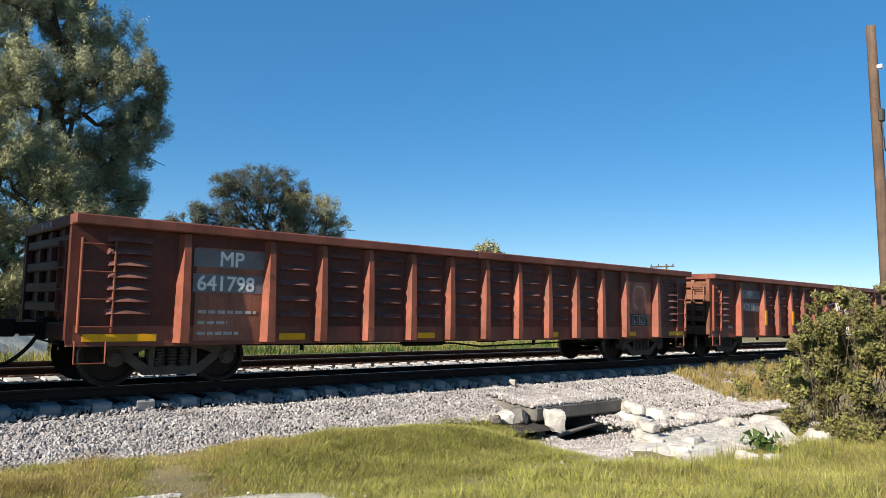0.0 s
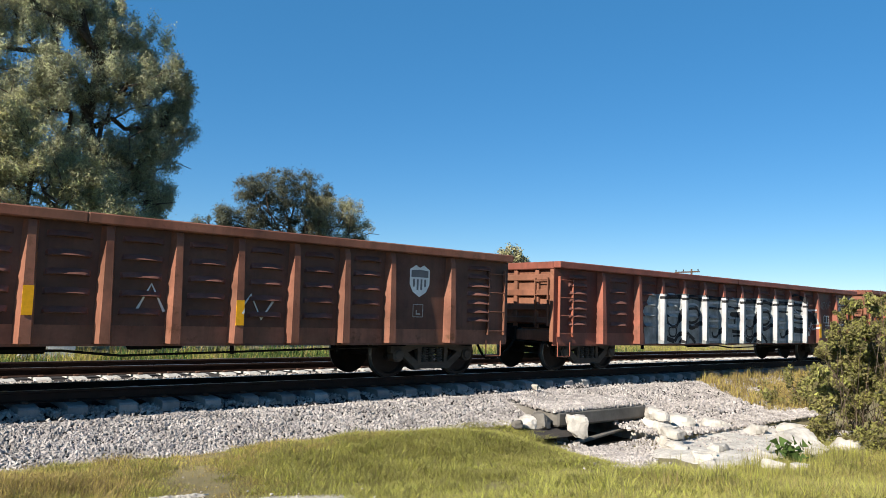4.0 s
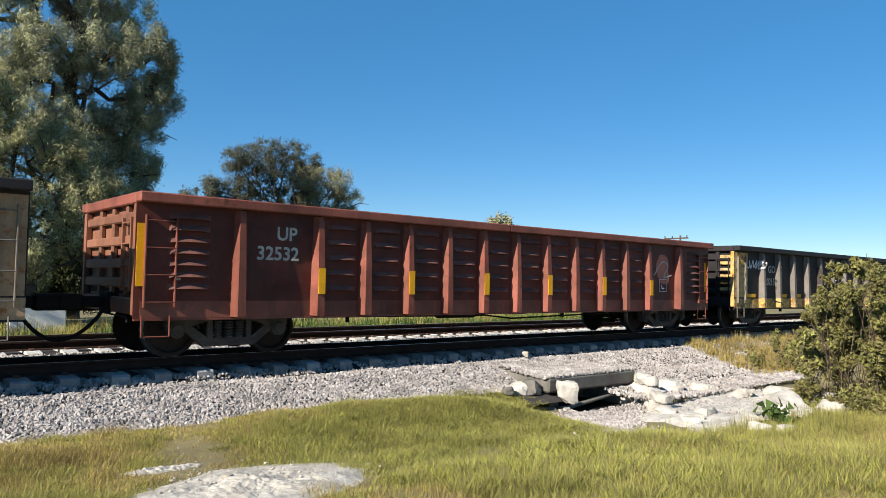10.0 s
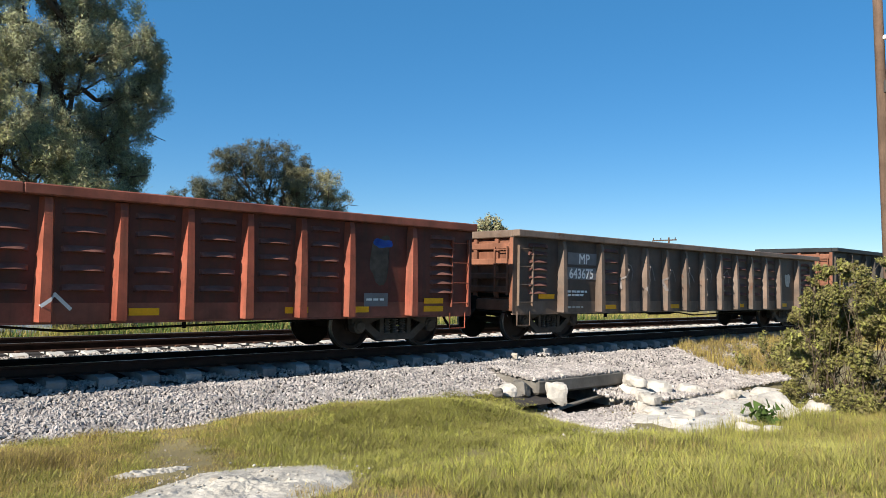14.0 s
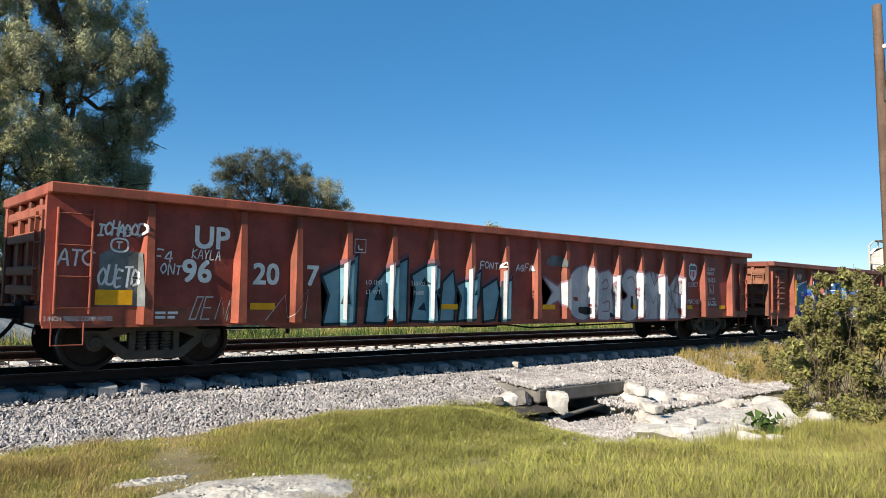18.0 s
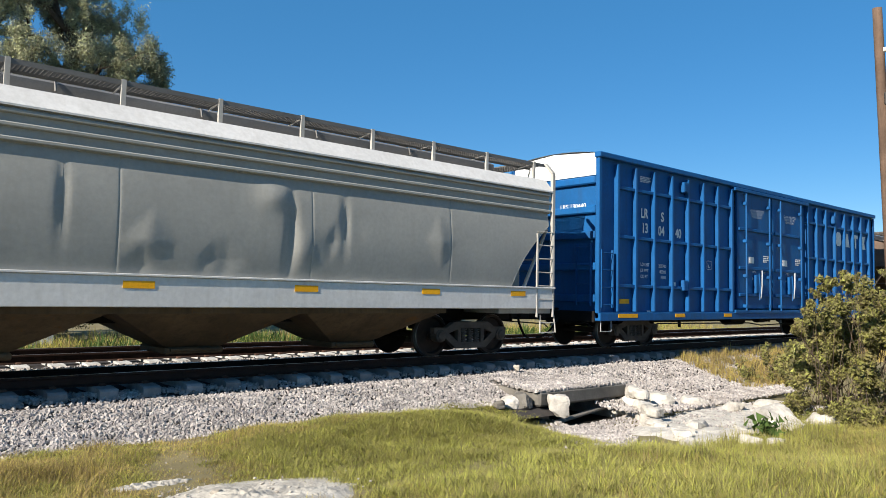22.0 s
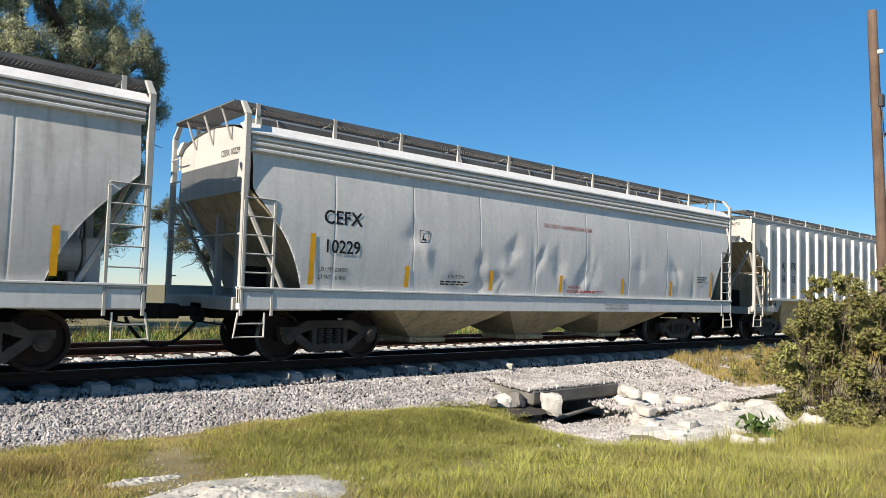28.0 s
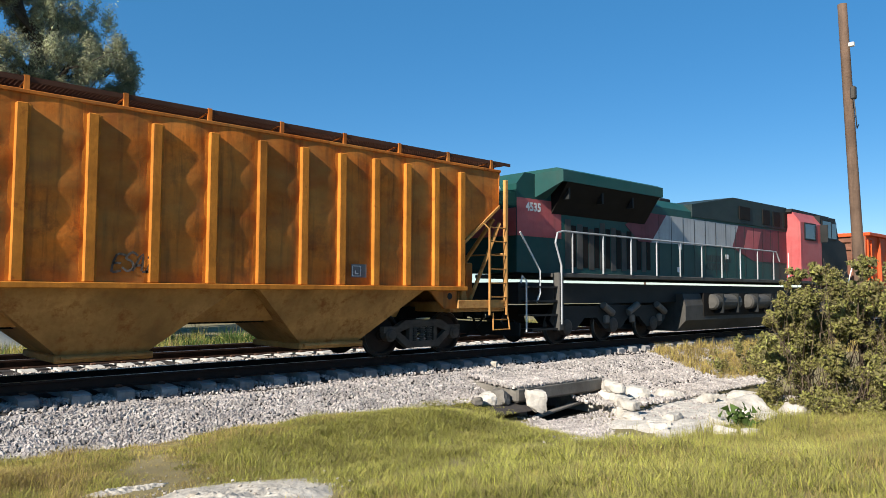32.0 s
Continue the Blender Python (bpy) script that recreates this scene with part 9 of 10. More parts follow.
paint(car, bend, dep, [blob(L - 2.35, 2.05, 0.4, 0.18, 7, 0.15)], P_BLUESPRAY, 0.01)
patch(car, L - 2.75, L - 2.2, 0.85, 1.1, P_STENCIL)
bars(car, L - 2.7, 1.0, (0.4,), 0.04, P_LET)

# 10
L = 16.14
ribs = rib_places(L)
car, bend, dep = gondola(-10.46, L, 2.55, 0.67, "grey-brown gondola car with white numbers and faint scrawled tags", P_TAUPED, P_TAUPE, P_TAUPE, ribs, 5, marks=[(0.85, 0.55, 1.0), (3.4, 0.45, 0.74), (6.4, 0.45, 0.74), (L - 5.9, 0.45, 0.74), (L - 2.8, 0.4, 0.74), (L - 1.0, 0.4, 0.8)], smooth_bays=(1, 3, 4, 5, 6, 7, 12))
number_block(car, "MP", "643675", 1.95, 1.5, P_LET, 0.23, 1.0, 0.36, P_STENCIL)
bars(car, 1.9, 1.2, (0.75, 0.65), 0.05, P_LET)
bars(car, 1.9, 0.82, (0.6,), 0.045, P_LETDIM)
sc = []
for k in range(6):
    x = 4.3 + k * 1.02
    a = blob(x, 1.5, 0.6, 0.7, 330 + k, 0.2, 12)
    sc += stroke(a[: 8 + k % 3], 0.035)
paint(car, bend, dep, sc, P_GHOST, 0.01)
paint(car, bend, dep, [blob(L - 2.3, 1.65, 0.35, 0.5, 8, 0.15)], P_LETDIM, 0.01)

# 11
L = 16.16
ribs = rib_places(L)
car, bend, dep = gondola(7.34, L, 2.98, 0.72, "charcoal-grey high-sided gondola car with white chalked graffiti", P_CHAR, P_CHARPOST, P_CHAR, ribs, 0, fish=0.12)
letter(car, "JTIX", 1.8, 2.0, 0.27, P_LET, fat=0.006, narrow=0.95)
letter(car, "161", 1.72, 1.5, 0.27, P_LET, fat=0.006, narrow=0.95)
for tx, x, z in (("LD LMT", 1.9, 1.05), ("217800", 2.55, 1.05), ("LT WT", 1.9, 0.86), ("68200", 2.6, 0.86)):
    letter(car, tx, x, z, 0.085, P_LET, narrow=0.85)
square_plate(car, 3.55, 1.75, 0.26, P_LET)
bars(car, 0.9, 1.06, (0.4, 0.35), 0.035, P_LET)
bars(car, 0.5, 0.84, (0.7,), 0.045, P_LET)
tag = []
for line in ([(6.17, 2.16), (6.77, 2.2)], [(6.48, 2.18), (6.5, 1.67)], [(6.23, 1.65), (6.68, 1.67)], [(6.08, 0.76), (6.39, 1.48), (6.45, 1.11), (6.59, 1.46), (6.61, 0.86)],
             [(7.27, 2.32), (7.26, 1.87), (7.52, 1.97), (7.59, 2.19), (7.27, 2.32)], [(7.28, 1.4), (7.26, 1.76), (7.48, 1.8), (7.52, 1.63), (7.28, 1.58), (7.46, 1.4)], [(7.21, 1.3), (7.22, 1.04), (7.35, 0.97), (7.47, 1.06), (7.44, 1.31)],
             [(7.13, 0.75), (7.16, 0.92), (7.34, 0.75), (7.35, 0.94)], [(7.56, 0.75), (7.59, 0.92)], [(7.77, 0.94), (7.58, 0.82), (7.75, 0.75)], [(8.44, 1.81), (8.58, 2.1), (8.72, 1.83)], [(8.49, 1.91), (8.66, 1.92)],
             [(8.72, 1.62), (8.47, 1.63), (8.38, 1.48), (8.67, 1.43), (8.61, 1.28), (8.34, 1.23)]):
    tag += stroke(curve(line, 3), 0.045)
for line in ([(9.4, 1.81), (9.39, 2.24), (9.85, 2.25)], [(9.4, 2.02), (9.72, 2.04)], [(9.38, 1.7), (9.41, 1.51), (9.6, 1.46), (9.78, 1.56), (9.74, 1.78)], [(9.74, 1.39), (9.5, 1.35), (9.37, 1.2), (9.51, 1.07), (9.71, 1.1)], [(9.36, 0.76), (9.38, 1.01)], [(9.77, 1.05), (9.42, 0.86), (9.59, 0.76)],
             [(10.56, 2.05), (10.58, 1.68)], [(10.76, 2.1), (10.79, 1.73)], [(10.35, 1.68), (10.48, 1.45), (10.71, 1.38), (10.95, 1.52), (11.01, 1.84)], [(12.45, 1.5), (12.86, 1.75), (12.52, 1.68)], [(12.83, 1.51), (13.1, 1.73)]):
    tag += stroke(curve(line, 3), 0.045)
paint(car, bend, dep, tag, P_SPRAY, 0.008)
paint(car, bend, dep, [blob(14.3, 2.05, 0.55, 0.65, 335, 0.15)], P_GREYSPRAY, 0.004)
for a, b, c, d in ((6.32, 6.45, 1.0, 1.42), (9.58, 9.72, 1.17, 1.46), (12.0, 12.14, 1.01, 1.49), (15.32, 15.45, 1.02, 1.86)):
    g = Geo()
    g.box(a, b, SHEET - 0.02, SHEET - 0.011, c, d)
    part("reflector_strip", g, P_MARK, car, "yellow reflective strip")
square_plate(car, 13.98, 0.86, 0.3, P_LETDIM)
square_plate(car, 14.3, 0.86, 0.2, P_LETDIM)
bars(car, 14.0, 1.66, (0.3, 0.34, 0.26), 0.06, P_LETDIM, step=0.14)
bars(car, 8.3, 0.79, (0.9,), 0.04, P_LETDIM)
paint(car, bend, dep, scrawl("IDK", 12.5, 1.52, 0.24, 0.5, 0.022, 41), P_LETDIM, 0.012)
g = Geo()
g.box(0.78, 0.9, SHEET - 0.02, SHEET - 0.005, 1.05, 1.95)
part("reflector_strip", g, P_MARK, car, "yellow reflective strip")

# 12
L = 20.3
ribs = [1.4, 2.9] + [2.9 + (16.35 - 2.9) * k / 13 for k in range(1, 14)] + [17.5, 19.1]
car, bend, dep = gondola(24.97, L, 2.73, 0.72, "clean mineral-red long gondola car with teal and silver graffiti", P_FRESHRED, P_RED2, P_RED2, ribs, 0, endmat=P_RED1, fish=0.1, marks=[(x, 0.45, 0.95) for x in (3.1, 7.3, 10.4, 14.0, 16.5)] + [(18.5, 0.35, 0.95)])
letter(car, "UP", 2.1, 1.93, 0.34, P_LET, fat=0.012)
letter(car, "96", 1.93, 1.39, 0.34, P_LET, fat=0.012)
letter(car, "20", 3.13, 1.38, 0.34, P_LET, fat=0.012)
letter(car, "7", 4.15, 1.38, 0.34, P_LET, fat=0.012)
letter(car, "2 INCH TREAD COMP SHOES", 0.02, 0.79, 0.065, P_LET, -1.45, narrow=0.75)
ring = blob(0.99, 1.9, 0.24, 0.2, 452, 0.02, 16)
paint(car, bend, dep, scrawl("ICHABOD", 0.68, 2.04, 0.18, 0.42, 0.03, 31, 0.1) + stroke(ring + ring[:1], 0.028) + scrawl("T", 0.94, 1.86, 0.1, 0.8, 0.025, 32) + scrawl("ATC", 0.16, 1.58, 0.22, 0.6, 0.03, 33, 0.15) + scrawl("F4", 1.5, 1.68, 0.18, 0.6, 0.024, 34) + scrawl("ONT", 1.6, 1.5, 0.15, 0.5, 0.022, 35), P_SPRAY, 0.014)
paint(car, bend, dep, scrawl("KAYLA", 2.08, 1.75, 0.15, 0.5, 0.016, 36, 0.15) + scrawl("OUETB", 0.7, 1.3, 0.26, 0.34, 0.035, 37, 0.12), P_SPRAY, 0.016)
for q in ([(2.08, 0.8), (2.2, 1.15), (2.3, 1.15), (2.18, 0.8), (2.08, 0.8)], [(2.45, 1.15), (2.34, 1.15), (2.26, 0.8), (2.4, 0.8)], [(2.32, 0.98), (2.42, 0.98)], [(2.5, 0.8), (2.6, 1.15), (2.66, 0.8), (2.76, 1.15), (2.7, 0.78)], [(3.4, 0.78), (3.75, 1.2), (3.8, 0.8), (4.2, 1.3), (4.15, 0.8)]):
    paint(car, bend, dep, stroke(q, 0.022), P_LETDIM, 0.012)
g = Geo()
g.box(0.68, 1.2, SHEET - 0.022, SHEET - 0.006, 1.02, 1.24)
part("reflector_plate", g, P_MARK, car, "large yellow reflective plate")
paint(car, bend, dep, [blob(10.85, 2.08, 0.5, 0.3, 453, 0.15)], P_GREYSPRAY, 0.008)
bars(car, 1.55, 0.92, (0.36, 0.3), 0.04, P_LET, y=-1.45)
teal = ([(4.5, 0.68), (4.62, 1.2), (4.45, 1.55), (4.95, 1.78), (5.25, 1.98), (5.22, 0.7)],
        [(5.42, 0.7), (5.48, 1.25), (5.9, 1.72), (6.42, 1.95), (6.42, 0.7), (6.02, 0.68), (5.98, 1.0), (5.86, 0.68)],
        [(6.5, 0.72), (6.62, 1.3), (6.5, 1.62), (6.95, 1.85), (7.2, 1.75), (7.15, 1.4), (7.02, 1.3), (7.2, 1.1), (7.08, 0.7)],
        [(7.25, 0.7), (7.32, 1.5), (7.62, 1.75), (7.7, 1.3), (7.66, 0.7)],
        [(7.75, 0.7), (7.85, 1.2), (7.7, 1.45), (8.15, 1.62), (8.42, 1.78), (8.4, 1.2), (8.22, 0.75)],
        [(8.5, 0.68), (8.45, 1.4), (8.9, 1.62), (9.0, 1.3), (8.85, 0.72)],
        [(8.98, 0.7), (9.02, 1.55), (9.38, 1.68), (9.32, 1.2), (9.3, 0.75)])
halo = surface("mauve_halo_spray", (0.16, 0.07, 0.085), 0.6, var=0.2, scale=3, bump=0, per_object=0)
paint(car, bend, dep, [[(x + (x - 6.9) * 0.01 + 0.02, z + (0.12 if z > 1.2 else -0.01)) for x, z in p] for p in teal], halo, 0.006)
paint(car, bend, dep, teal, P_TEAL, 0.011)
edge = []
for p in teal:
    edge += stroke(p + p[:1], 0.055)
paint(car, bend, dep, edge, P_TEALDK, 0.015)
paint(car, bend, dep, [[(5.62, 1.12), (5.72, 1.4), (5.84, 1.12)], [(6.72, 1.42), (6.85, 1.6), (6.95, 1.45)], [(6.68, 0.95), (6.85, 1.1), (6.9, 0.92)], [(8.05, 1.25), (8.15, 1.4), (8.25, 1.25)], [(4.85, 1.05), (4.9, 1.4), (4.98, 1.05)]], P_TEALDK, 0.0155)
paint(car, bend, dep, [[(x - 0.098, 0.78), (x - 0.066, 0.76), (x - 0.06, 1.3), (x - 0.03, 1.6), (x - 0.02, 1.86), (x - 0.1, 1.78)] for x in ribs if 4.6 < x < 9.4], P_SILVER, 0.018)
for tx, x, z in (("LD LMT", 5.42, 1.42), ("LT WT", 5.42, 1.24), ("210100", 6.5, 1.42), ("75800", 6.55, 1.24)):
    letter(car, tx, x, z, 0.08, P_LET, -1.46)
P_MAUVE = surface("mauve_outline_spray", (0.24, 0.14, 0.17), 0.6, var=0.2, scale=3, bump=0, per_object=0)
arrow = [(10.35, 1.75), (10.75, 1.35), (10.45, 0.95), (10.95, 1.15), (11.3, 0.85), (11.25, 1.75), (10.95, 1.5)]
face = blob(11.85, 1.35, 1.05, 1.35, 420, 0.03, 30, 2.3)
bee = [(12.5, 0.68), (12.42, 1.85), (12.95, 1.95), (13.2, 1.75), (13.05, 1.4), (13.3, 1.15), (13.2, 0.75), (12.9, 0.66)]
ess = curve([(14.3, 1.9), (13.75, 2.0), (13.45, 1.6), (13.75, 1.3), (13.45, 1.1), (13.5, 0.68), (14.1, 0.68), (14.4, 1.1), (14.1, 1.4), (14.42, 1.7), (14.3, 1.9)], 4)[:-1]
em = [(14.5, 0.66), (14.5, 1.9), (14.8, 1.98), (15.0, 1.6), (15.25, 1.9), (15.42, 1.85), (15.4, 0.68)]
kay = [(15.5, 0.68), (15.45, 1.75), (15.75, 1.6), (16.15, 1.95), (16.3, 1.8), (15.95, 1.45), (16.35, 1.35), (16.3, 0.95), (15.95, 1.0), (16.3, 0.7)]
silver = (arrow, face, bee, ess, em, kay)
paint(car, bend, dep, silver, P_SILVER, 0.011)
ln = []
for p in silver:
    ln += stroke(list(p) + [p[0]], 0.045)
ln += stroke(curve([(12.65, 1.6), (12.85, 1.7), (12.9, 1.5), (12.65, 1.45)], 4), 0.035) + stroke(curve([(12.7, 1.1), (12.95, 1.15), (12.95, 0.92), (12.7, 0.9)], 4), 0.035)
ln += stroke(curve([(13.75, 1.75), (13.95, 1.8), (14.1, 1.65)], 4), 0.035) + stroke([(14.75, 0.75), (14.75, 1.4), (14.95, 1.1), (15.15, 1.4), (15.15, 0.75)], 0.035) + stroke([(15.7, 1.4), (15.9, 1.2), (15.7, 0.8)], 0.035)
paint(car, bend, dep, ln, P_MAUVE, 0.015)
paint(car, bend, dep, [blob(11.95, 0.92, 0.42, 0.2, 480, 0.1), blob(13.95, 1.12, 0.14, 0.3, 481, 0.2), blob(13.05, 0.8, 0.14, 0.12, 482)], P_BLKLET, 0.018)
paint(car, bend, dep, [blob(11.62, 1.2, 0.18, 0.1, 483, 0.1), blob(12.15, 1.05, 0.14, 0.08, 484, 0.1)], P_FRESHRED, 0.018)
paint(car, bend, dep, [[(x - 0.098, 0.76), (x - 0.066, 0.74), (x - 0.06, 1.3), (x - 0.03, 1.6), (x - 0.02, 1.86), (x - 0.1, 1.8)] for x in ribs if 11.4 < x < 16.4], P_SILVER, 0.02)
paint(car, bend, dep, [[(0.72, 1.0), (0.72, 1.75), (0.9, 1.86), (1.3, 1.8), (1.34, 1.0)]], P_GREYSPRAY, 0.005)
paint(car, bend, dep, scrawl("FONTA", 8.38, 1.82, 0.15, 0.7, 0.025, 38, 0.25) + scrawl("AGFA", 9.5, 1.82, 0.15, 0.7, 0.025, 39, 0.25), P_SPRAY, 0.02)
square_plate(car, 5.15, 2.0, 0.26, P_LET)
shield(car, 17.0, 2.02, 0.53, [P_LET, P_STENCIL, P_REDSPRAY])
letter(car, "BUILDING", 17.7, 2.1, 0.09, P_LET, narrow=0.95)
letter(car, "AMERICA", 17.7, 1.97, 0.09, P_LET, narrow=0.95)
square_plate(car, 17.92, 1.42, 0.26, P_LET)
letter(car, "G-110-006", 17.75, 1.22, 0.08, P_LET)
bars(car, 17.85, 1.1, (0.5,), 0.04, P_SPRAY, -1.452)
bars(car, 19.2, 1.75, (0.2, 0.2, 0.2, 0.2), 0.05, P_LET)
for tx, x, z in (("FONTA", 17.68, 1.74), ("3LOC7", 16.72, 1.6), ("MACHO", 16.7, 1.1), ("EKOE", 17.85, 1.05)):
    letter(car, tx, x, z, 0.14, P_SPRAY, -1.452, name="graffiti", narrow=0.9)

# 13
L = 16.28
ribs = rib_places(L)
letters = ([(1.67, 1.78), (2.1, 1.83), (2.88, 1.94), (3.05, 1.65), (3.14, 1.62), (3.3, 1.35), (3.2, 1.3), (2.94, 1.45), (3.02, 0.67), (1.96, 0.67), (1.93, 1.02), (2.08, 1.19), (2.06, 1.27), (1.89, 1.23)],
           [(3.22, 1.95), (3.84, 1.96), (3.87, 1.68), (3.9, 1.4), (3.89, 0.9), (4.04, 0.88), (4.1, 0.67), (3.06, 0.67), (3.13, 0.84), (3.25, 1.2)],
           [(4.15, 1.89), (4.3, 2.05), (4.99, 2.13), (5.02, 1.85), (4.75, 1.62), (5.1, 1.66), (5.3, 1.7), (5.36, 1.4), (5.46, 1.05), (5.44, 0.67), (4.22, 0.67), (4.19, 1.03), (4.31, 1.22), (4.2, 1.3)],
           [(5.49, 2.0), (6.17, 2.06), (6.21, 1.7), (6.6, 1.85), (6.68, 1.76), (6.8, 1.88), (7.11, 1.9), (7.11, 0.67), (5.5, 0.67), (5.42, 1.44)],
           [(7.2, 1.9), (7.69, 2.02), (7.79, 1.72), (7.9, 1.64), (8.05, 1.62), (8.18, 1.3), (8.16, 0.67), (7.16, 0.67), (7.22, 1.26)],
           [(8.28, 1.6), (8.5, 1.74), (8.75, 1.76), (9.05, 1.65), (9.21, 1.45), (9.26, 1.17), (9.22, 0.67), (8.3, 0.67)])
holes = ([(2.66, 1.28), (2.8, 1.34), (2.98, 1.28), (2.96, 1.16), (2.86, 1.14), (2.82, 0.7), (2.74, 0.7), (2.76, 1.0)], [(2.42, 1.52), (2.5, 1.56), (2.64, 1.46), (2.48, 1.4)], [(4.78, 1.28), (4.76, 1.42), (4.98, 1.52), (5.12, 1.5), (5.14, 1.24)], [(4.5, 1.72), (4.7, 1.82), (5.0, 1.86), (4.6, 1.64)],
         [(5.78, 1.76), (6.0, 1.66), (6.1, 1.62), (5.85, 1.6)], [(5.8, 1.42), (5.98, 1.38), (6.06, 1.24), (5.76, 1.26)], [(6.2, 1.26), (6.6, 1.4), (6.95, 1.64), (7.02, 1.3), (6.5, 1.24)], [(7.42, 1.32), (7.74, 1.42), (7.82, 1.2), (7.78, 0.98), (7.56, 1.02), (7.5, 0.9)], [(8.36, 1.32), (8.5, 1.42), (8.85, 1.4), (8.98, 1.2), (8.9, 0.82), (8.4, 0.92)], [(4.5, 0.69), (4.8, 0.8), (5.4, 0.82), (5.4, 0.69)])
P_SKYSPRAY = surface("pale_blue_spray", (0.06, 0.2, 0.31), 0.6, var=0.35, scale=3, fine=14, bump=0, per_object=0)
P_DEEPSPRAY = surface("deep_blue_spray", (0.012, 0.03, 0.25), 0.6, var=0.3, scale=3, bump=0, per_object=0)
tint = [blob(x, z, w, h, 560 + k, 0.15) for k, (x, z, w, h) in enumerate(((2.35, 1.72, 0.7, 0.26), (2.35, 1.1, 0.5, 0.5), (3.5, 1.0, 0.6, 0.3), (4.6, 1.85, 0.6, 0.3), (4.55, 1.12, 0.55, 0.24), (5.75, 1.1, 0.5, 0.36), (5.85, 1.85, 0.5, 0.2), (6.6, 1.0, 0.6, 0.3), (7.5, 1.78, 0.4, 0.26), (8.0, 1.3, 0.25, 0.5), (8.4, 1.1, 0.2, 0.3)))]
dark = [blob(x, z, w, h, 520 + k, 0.2) for k, (x, z, w, h) in enumerate(((1.95, 1.58, 0.34, 0.4), (2.8, 1.45, 0.4, 0.2), (2.45, 0.78, 0.8, 0.2), (3.4, 1.75, 0.25, 0.3), (3.7, 0.8, 0.7, 0.2), (4.55, 1.45, 0.55, 0.2), (4.8, 0.95, 0.6, 0.2), (5.75, 1.5, 0.4, 0.18), (6.5, 1.55, 0.5, 0.16), (6.6, 0.76, 0.8, 0.14), (7.6, 1.55, 0.4, 0.16), (8.7, 1.55, 0.5, 0.16), (9.5, 1.5, 0.34, 0.2), (9.7, 0.85, 0.5, 0.25), (10.7, 0.82, 0.4, 0.22), (11.6, 0.78, 0.5, 0.16), (13.55, 1.35, 0.14, 0.2), (13.9, 1.15, 0.3, 0.16), (14.45, 1.3, 0.2, 0.26), (15.0, 0.95, 0.3, 0.14)))]
wl = []
for p in letters:
    wl += stroke(list(p) + [p[0]], 0.026)
for p in holes:
    wl += stroke(list(p) + [p[0]], 0.022)
wl += stroke(curve([(1.7, 1.74), (2.2, 1.78), (2.9, 1.96)], 4), 0.028)
coat = [(letters, P_BLUESPRAY, 0.008), (tint, P_SKYSPRAY, 0.0115), (dark, P_DEEPSPRAY, 0.0155), (holes, P_RED2D, 0.0195), (wl, P_SPRAY, 0.024)]
car, bend, dep = gondola(46.8, L, 2.55, 0.66, "rust-red gondola car with bright blue graffiti outlined in white", P_RED2D, P_RED2, P_CHORD, ribs, 5, post_marks=[(0, 1.07, 1.95), (2, 1.0, 1.31), (6, 1.1, 1.33), (8, 1.07, 1.45), (10, 1.03, 1.48), (12, 1.1, 1.93)], smooth_bays=(1, 12), layers=coat)
for loops, mt, lift in coat:
    paint(car, bend, dep, loops, mt, lift)
lilac = surface("pale_lilac_spray", (0.2, 0.22, 0.3), 0.6, var=0.25, scale=4, bump=0, per_object=0)
paint(car, bend, dep, [[(x - 0.11, 0.72), (x - 0.03, 0.72), (x + 0.02, 1.62), (x - 0.09, 1.55)] for x in ribs if 3.0 < x < 9.4], lilac, 0.03)
paint(car, bend, dep, [blob(14.2, 1.65, 0.4, 0.5, 541, 0.15)], surface("purple_smudge", (0.11, 0.07, 0.13), 0.7, var=0.4, scale=4, bump=0), 0.006)
paint(car, bend, dep, scrawl("BEADS", 13.5, 0.78, 0.28, 0.5, 0.028, 542, 0.08) + stroke(curve([(13.4, 0.8), (13.9, 0.9), (14.4, 0.78)], 4), 0.02), P_SPRAY, 0.02)
letter(car, "MP", 2.14, 1.98, 0.2, P_LETDIM, fat=0.006)
square_plate(car, 0.95, 0.85, 0.2, P_LOAD)

# 14
L = 16.24
car = smooth_hopper(64.75, L, "pale grey-green covered hopper car with dented smooth sides", P_HOPGREEN, P_HOPWHITE, P_HOPWHITE, P_HOPFRAME, 5, 7, 61, marks=False, chute=P_CHUTEDK, levels=(1.52, 3.25, 3.74, 4.06), deep_dents=((9.34, 2.5, 0.07, 0.5, -0.06), (9.0, 2.9, 0.28, 0.22, 0.05), (10.42, 2.55, 0.06, 0.42, -0.05), (5.73, 2.6, 0.05, 0.5, -0.035), (9.6, 2.1, 0.2, 0.3, 0.03)))
letter(car, "GAMX", 2.02, 2.48, 0.29, P_BLKLET, shell_y(2.48 + 0.29 / 2), narrow=0.9)
letter(car, "15011", 2.03, 2.12, 0.27, P_BLKLET, shell_y(2.12 + 0.27 / 2), narrow=0.92)
for tx, x, z in (("LD LMT", 1.95, 1.88), ("223500", 2.5, 1.88), ("LT WT", 1.92, 1.72), ("62500", 2.52, 1.72)):
    letter(car, tx, x, z, 0.075, P_BLKLET, shell_y(z + 0.075 / 2), narrow=0.9)
square_plate(car, 4.1, 2.28, 0.24, P_BLKLET, shell_y(2.28 + 0.12))
letter(car, "GAMX 15011", 0, 0, 0.13, P_BLKLET, 0, narrow=0.9).matrix_basis = pose(0.172, 0.3, 3.62, 0, 0, -90)
bars(car, 0, 0, (0.36, 0.4, 0.36, 0.4), 0.04, P_LETDIM, 0).matrix_basis = pose(0.172, 0.1, 3.35, 0, 0, -90)
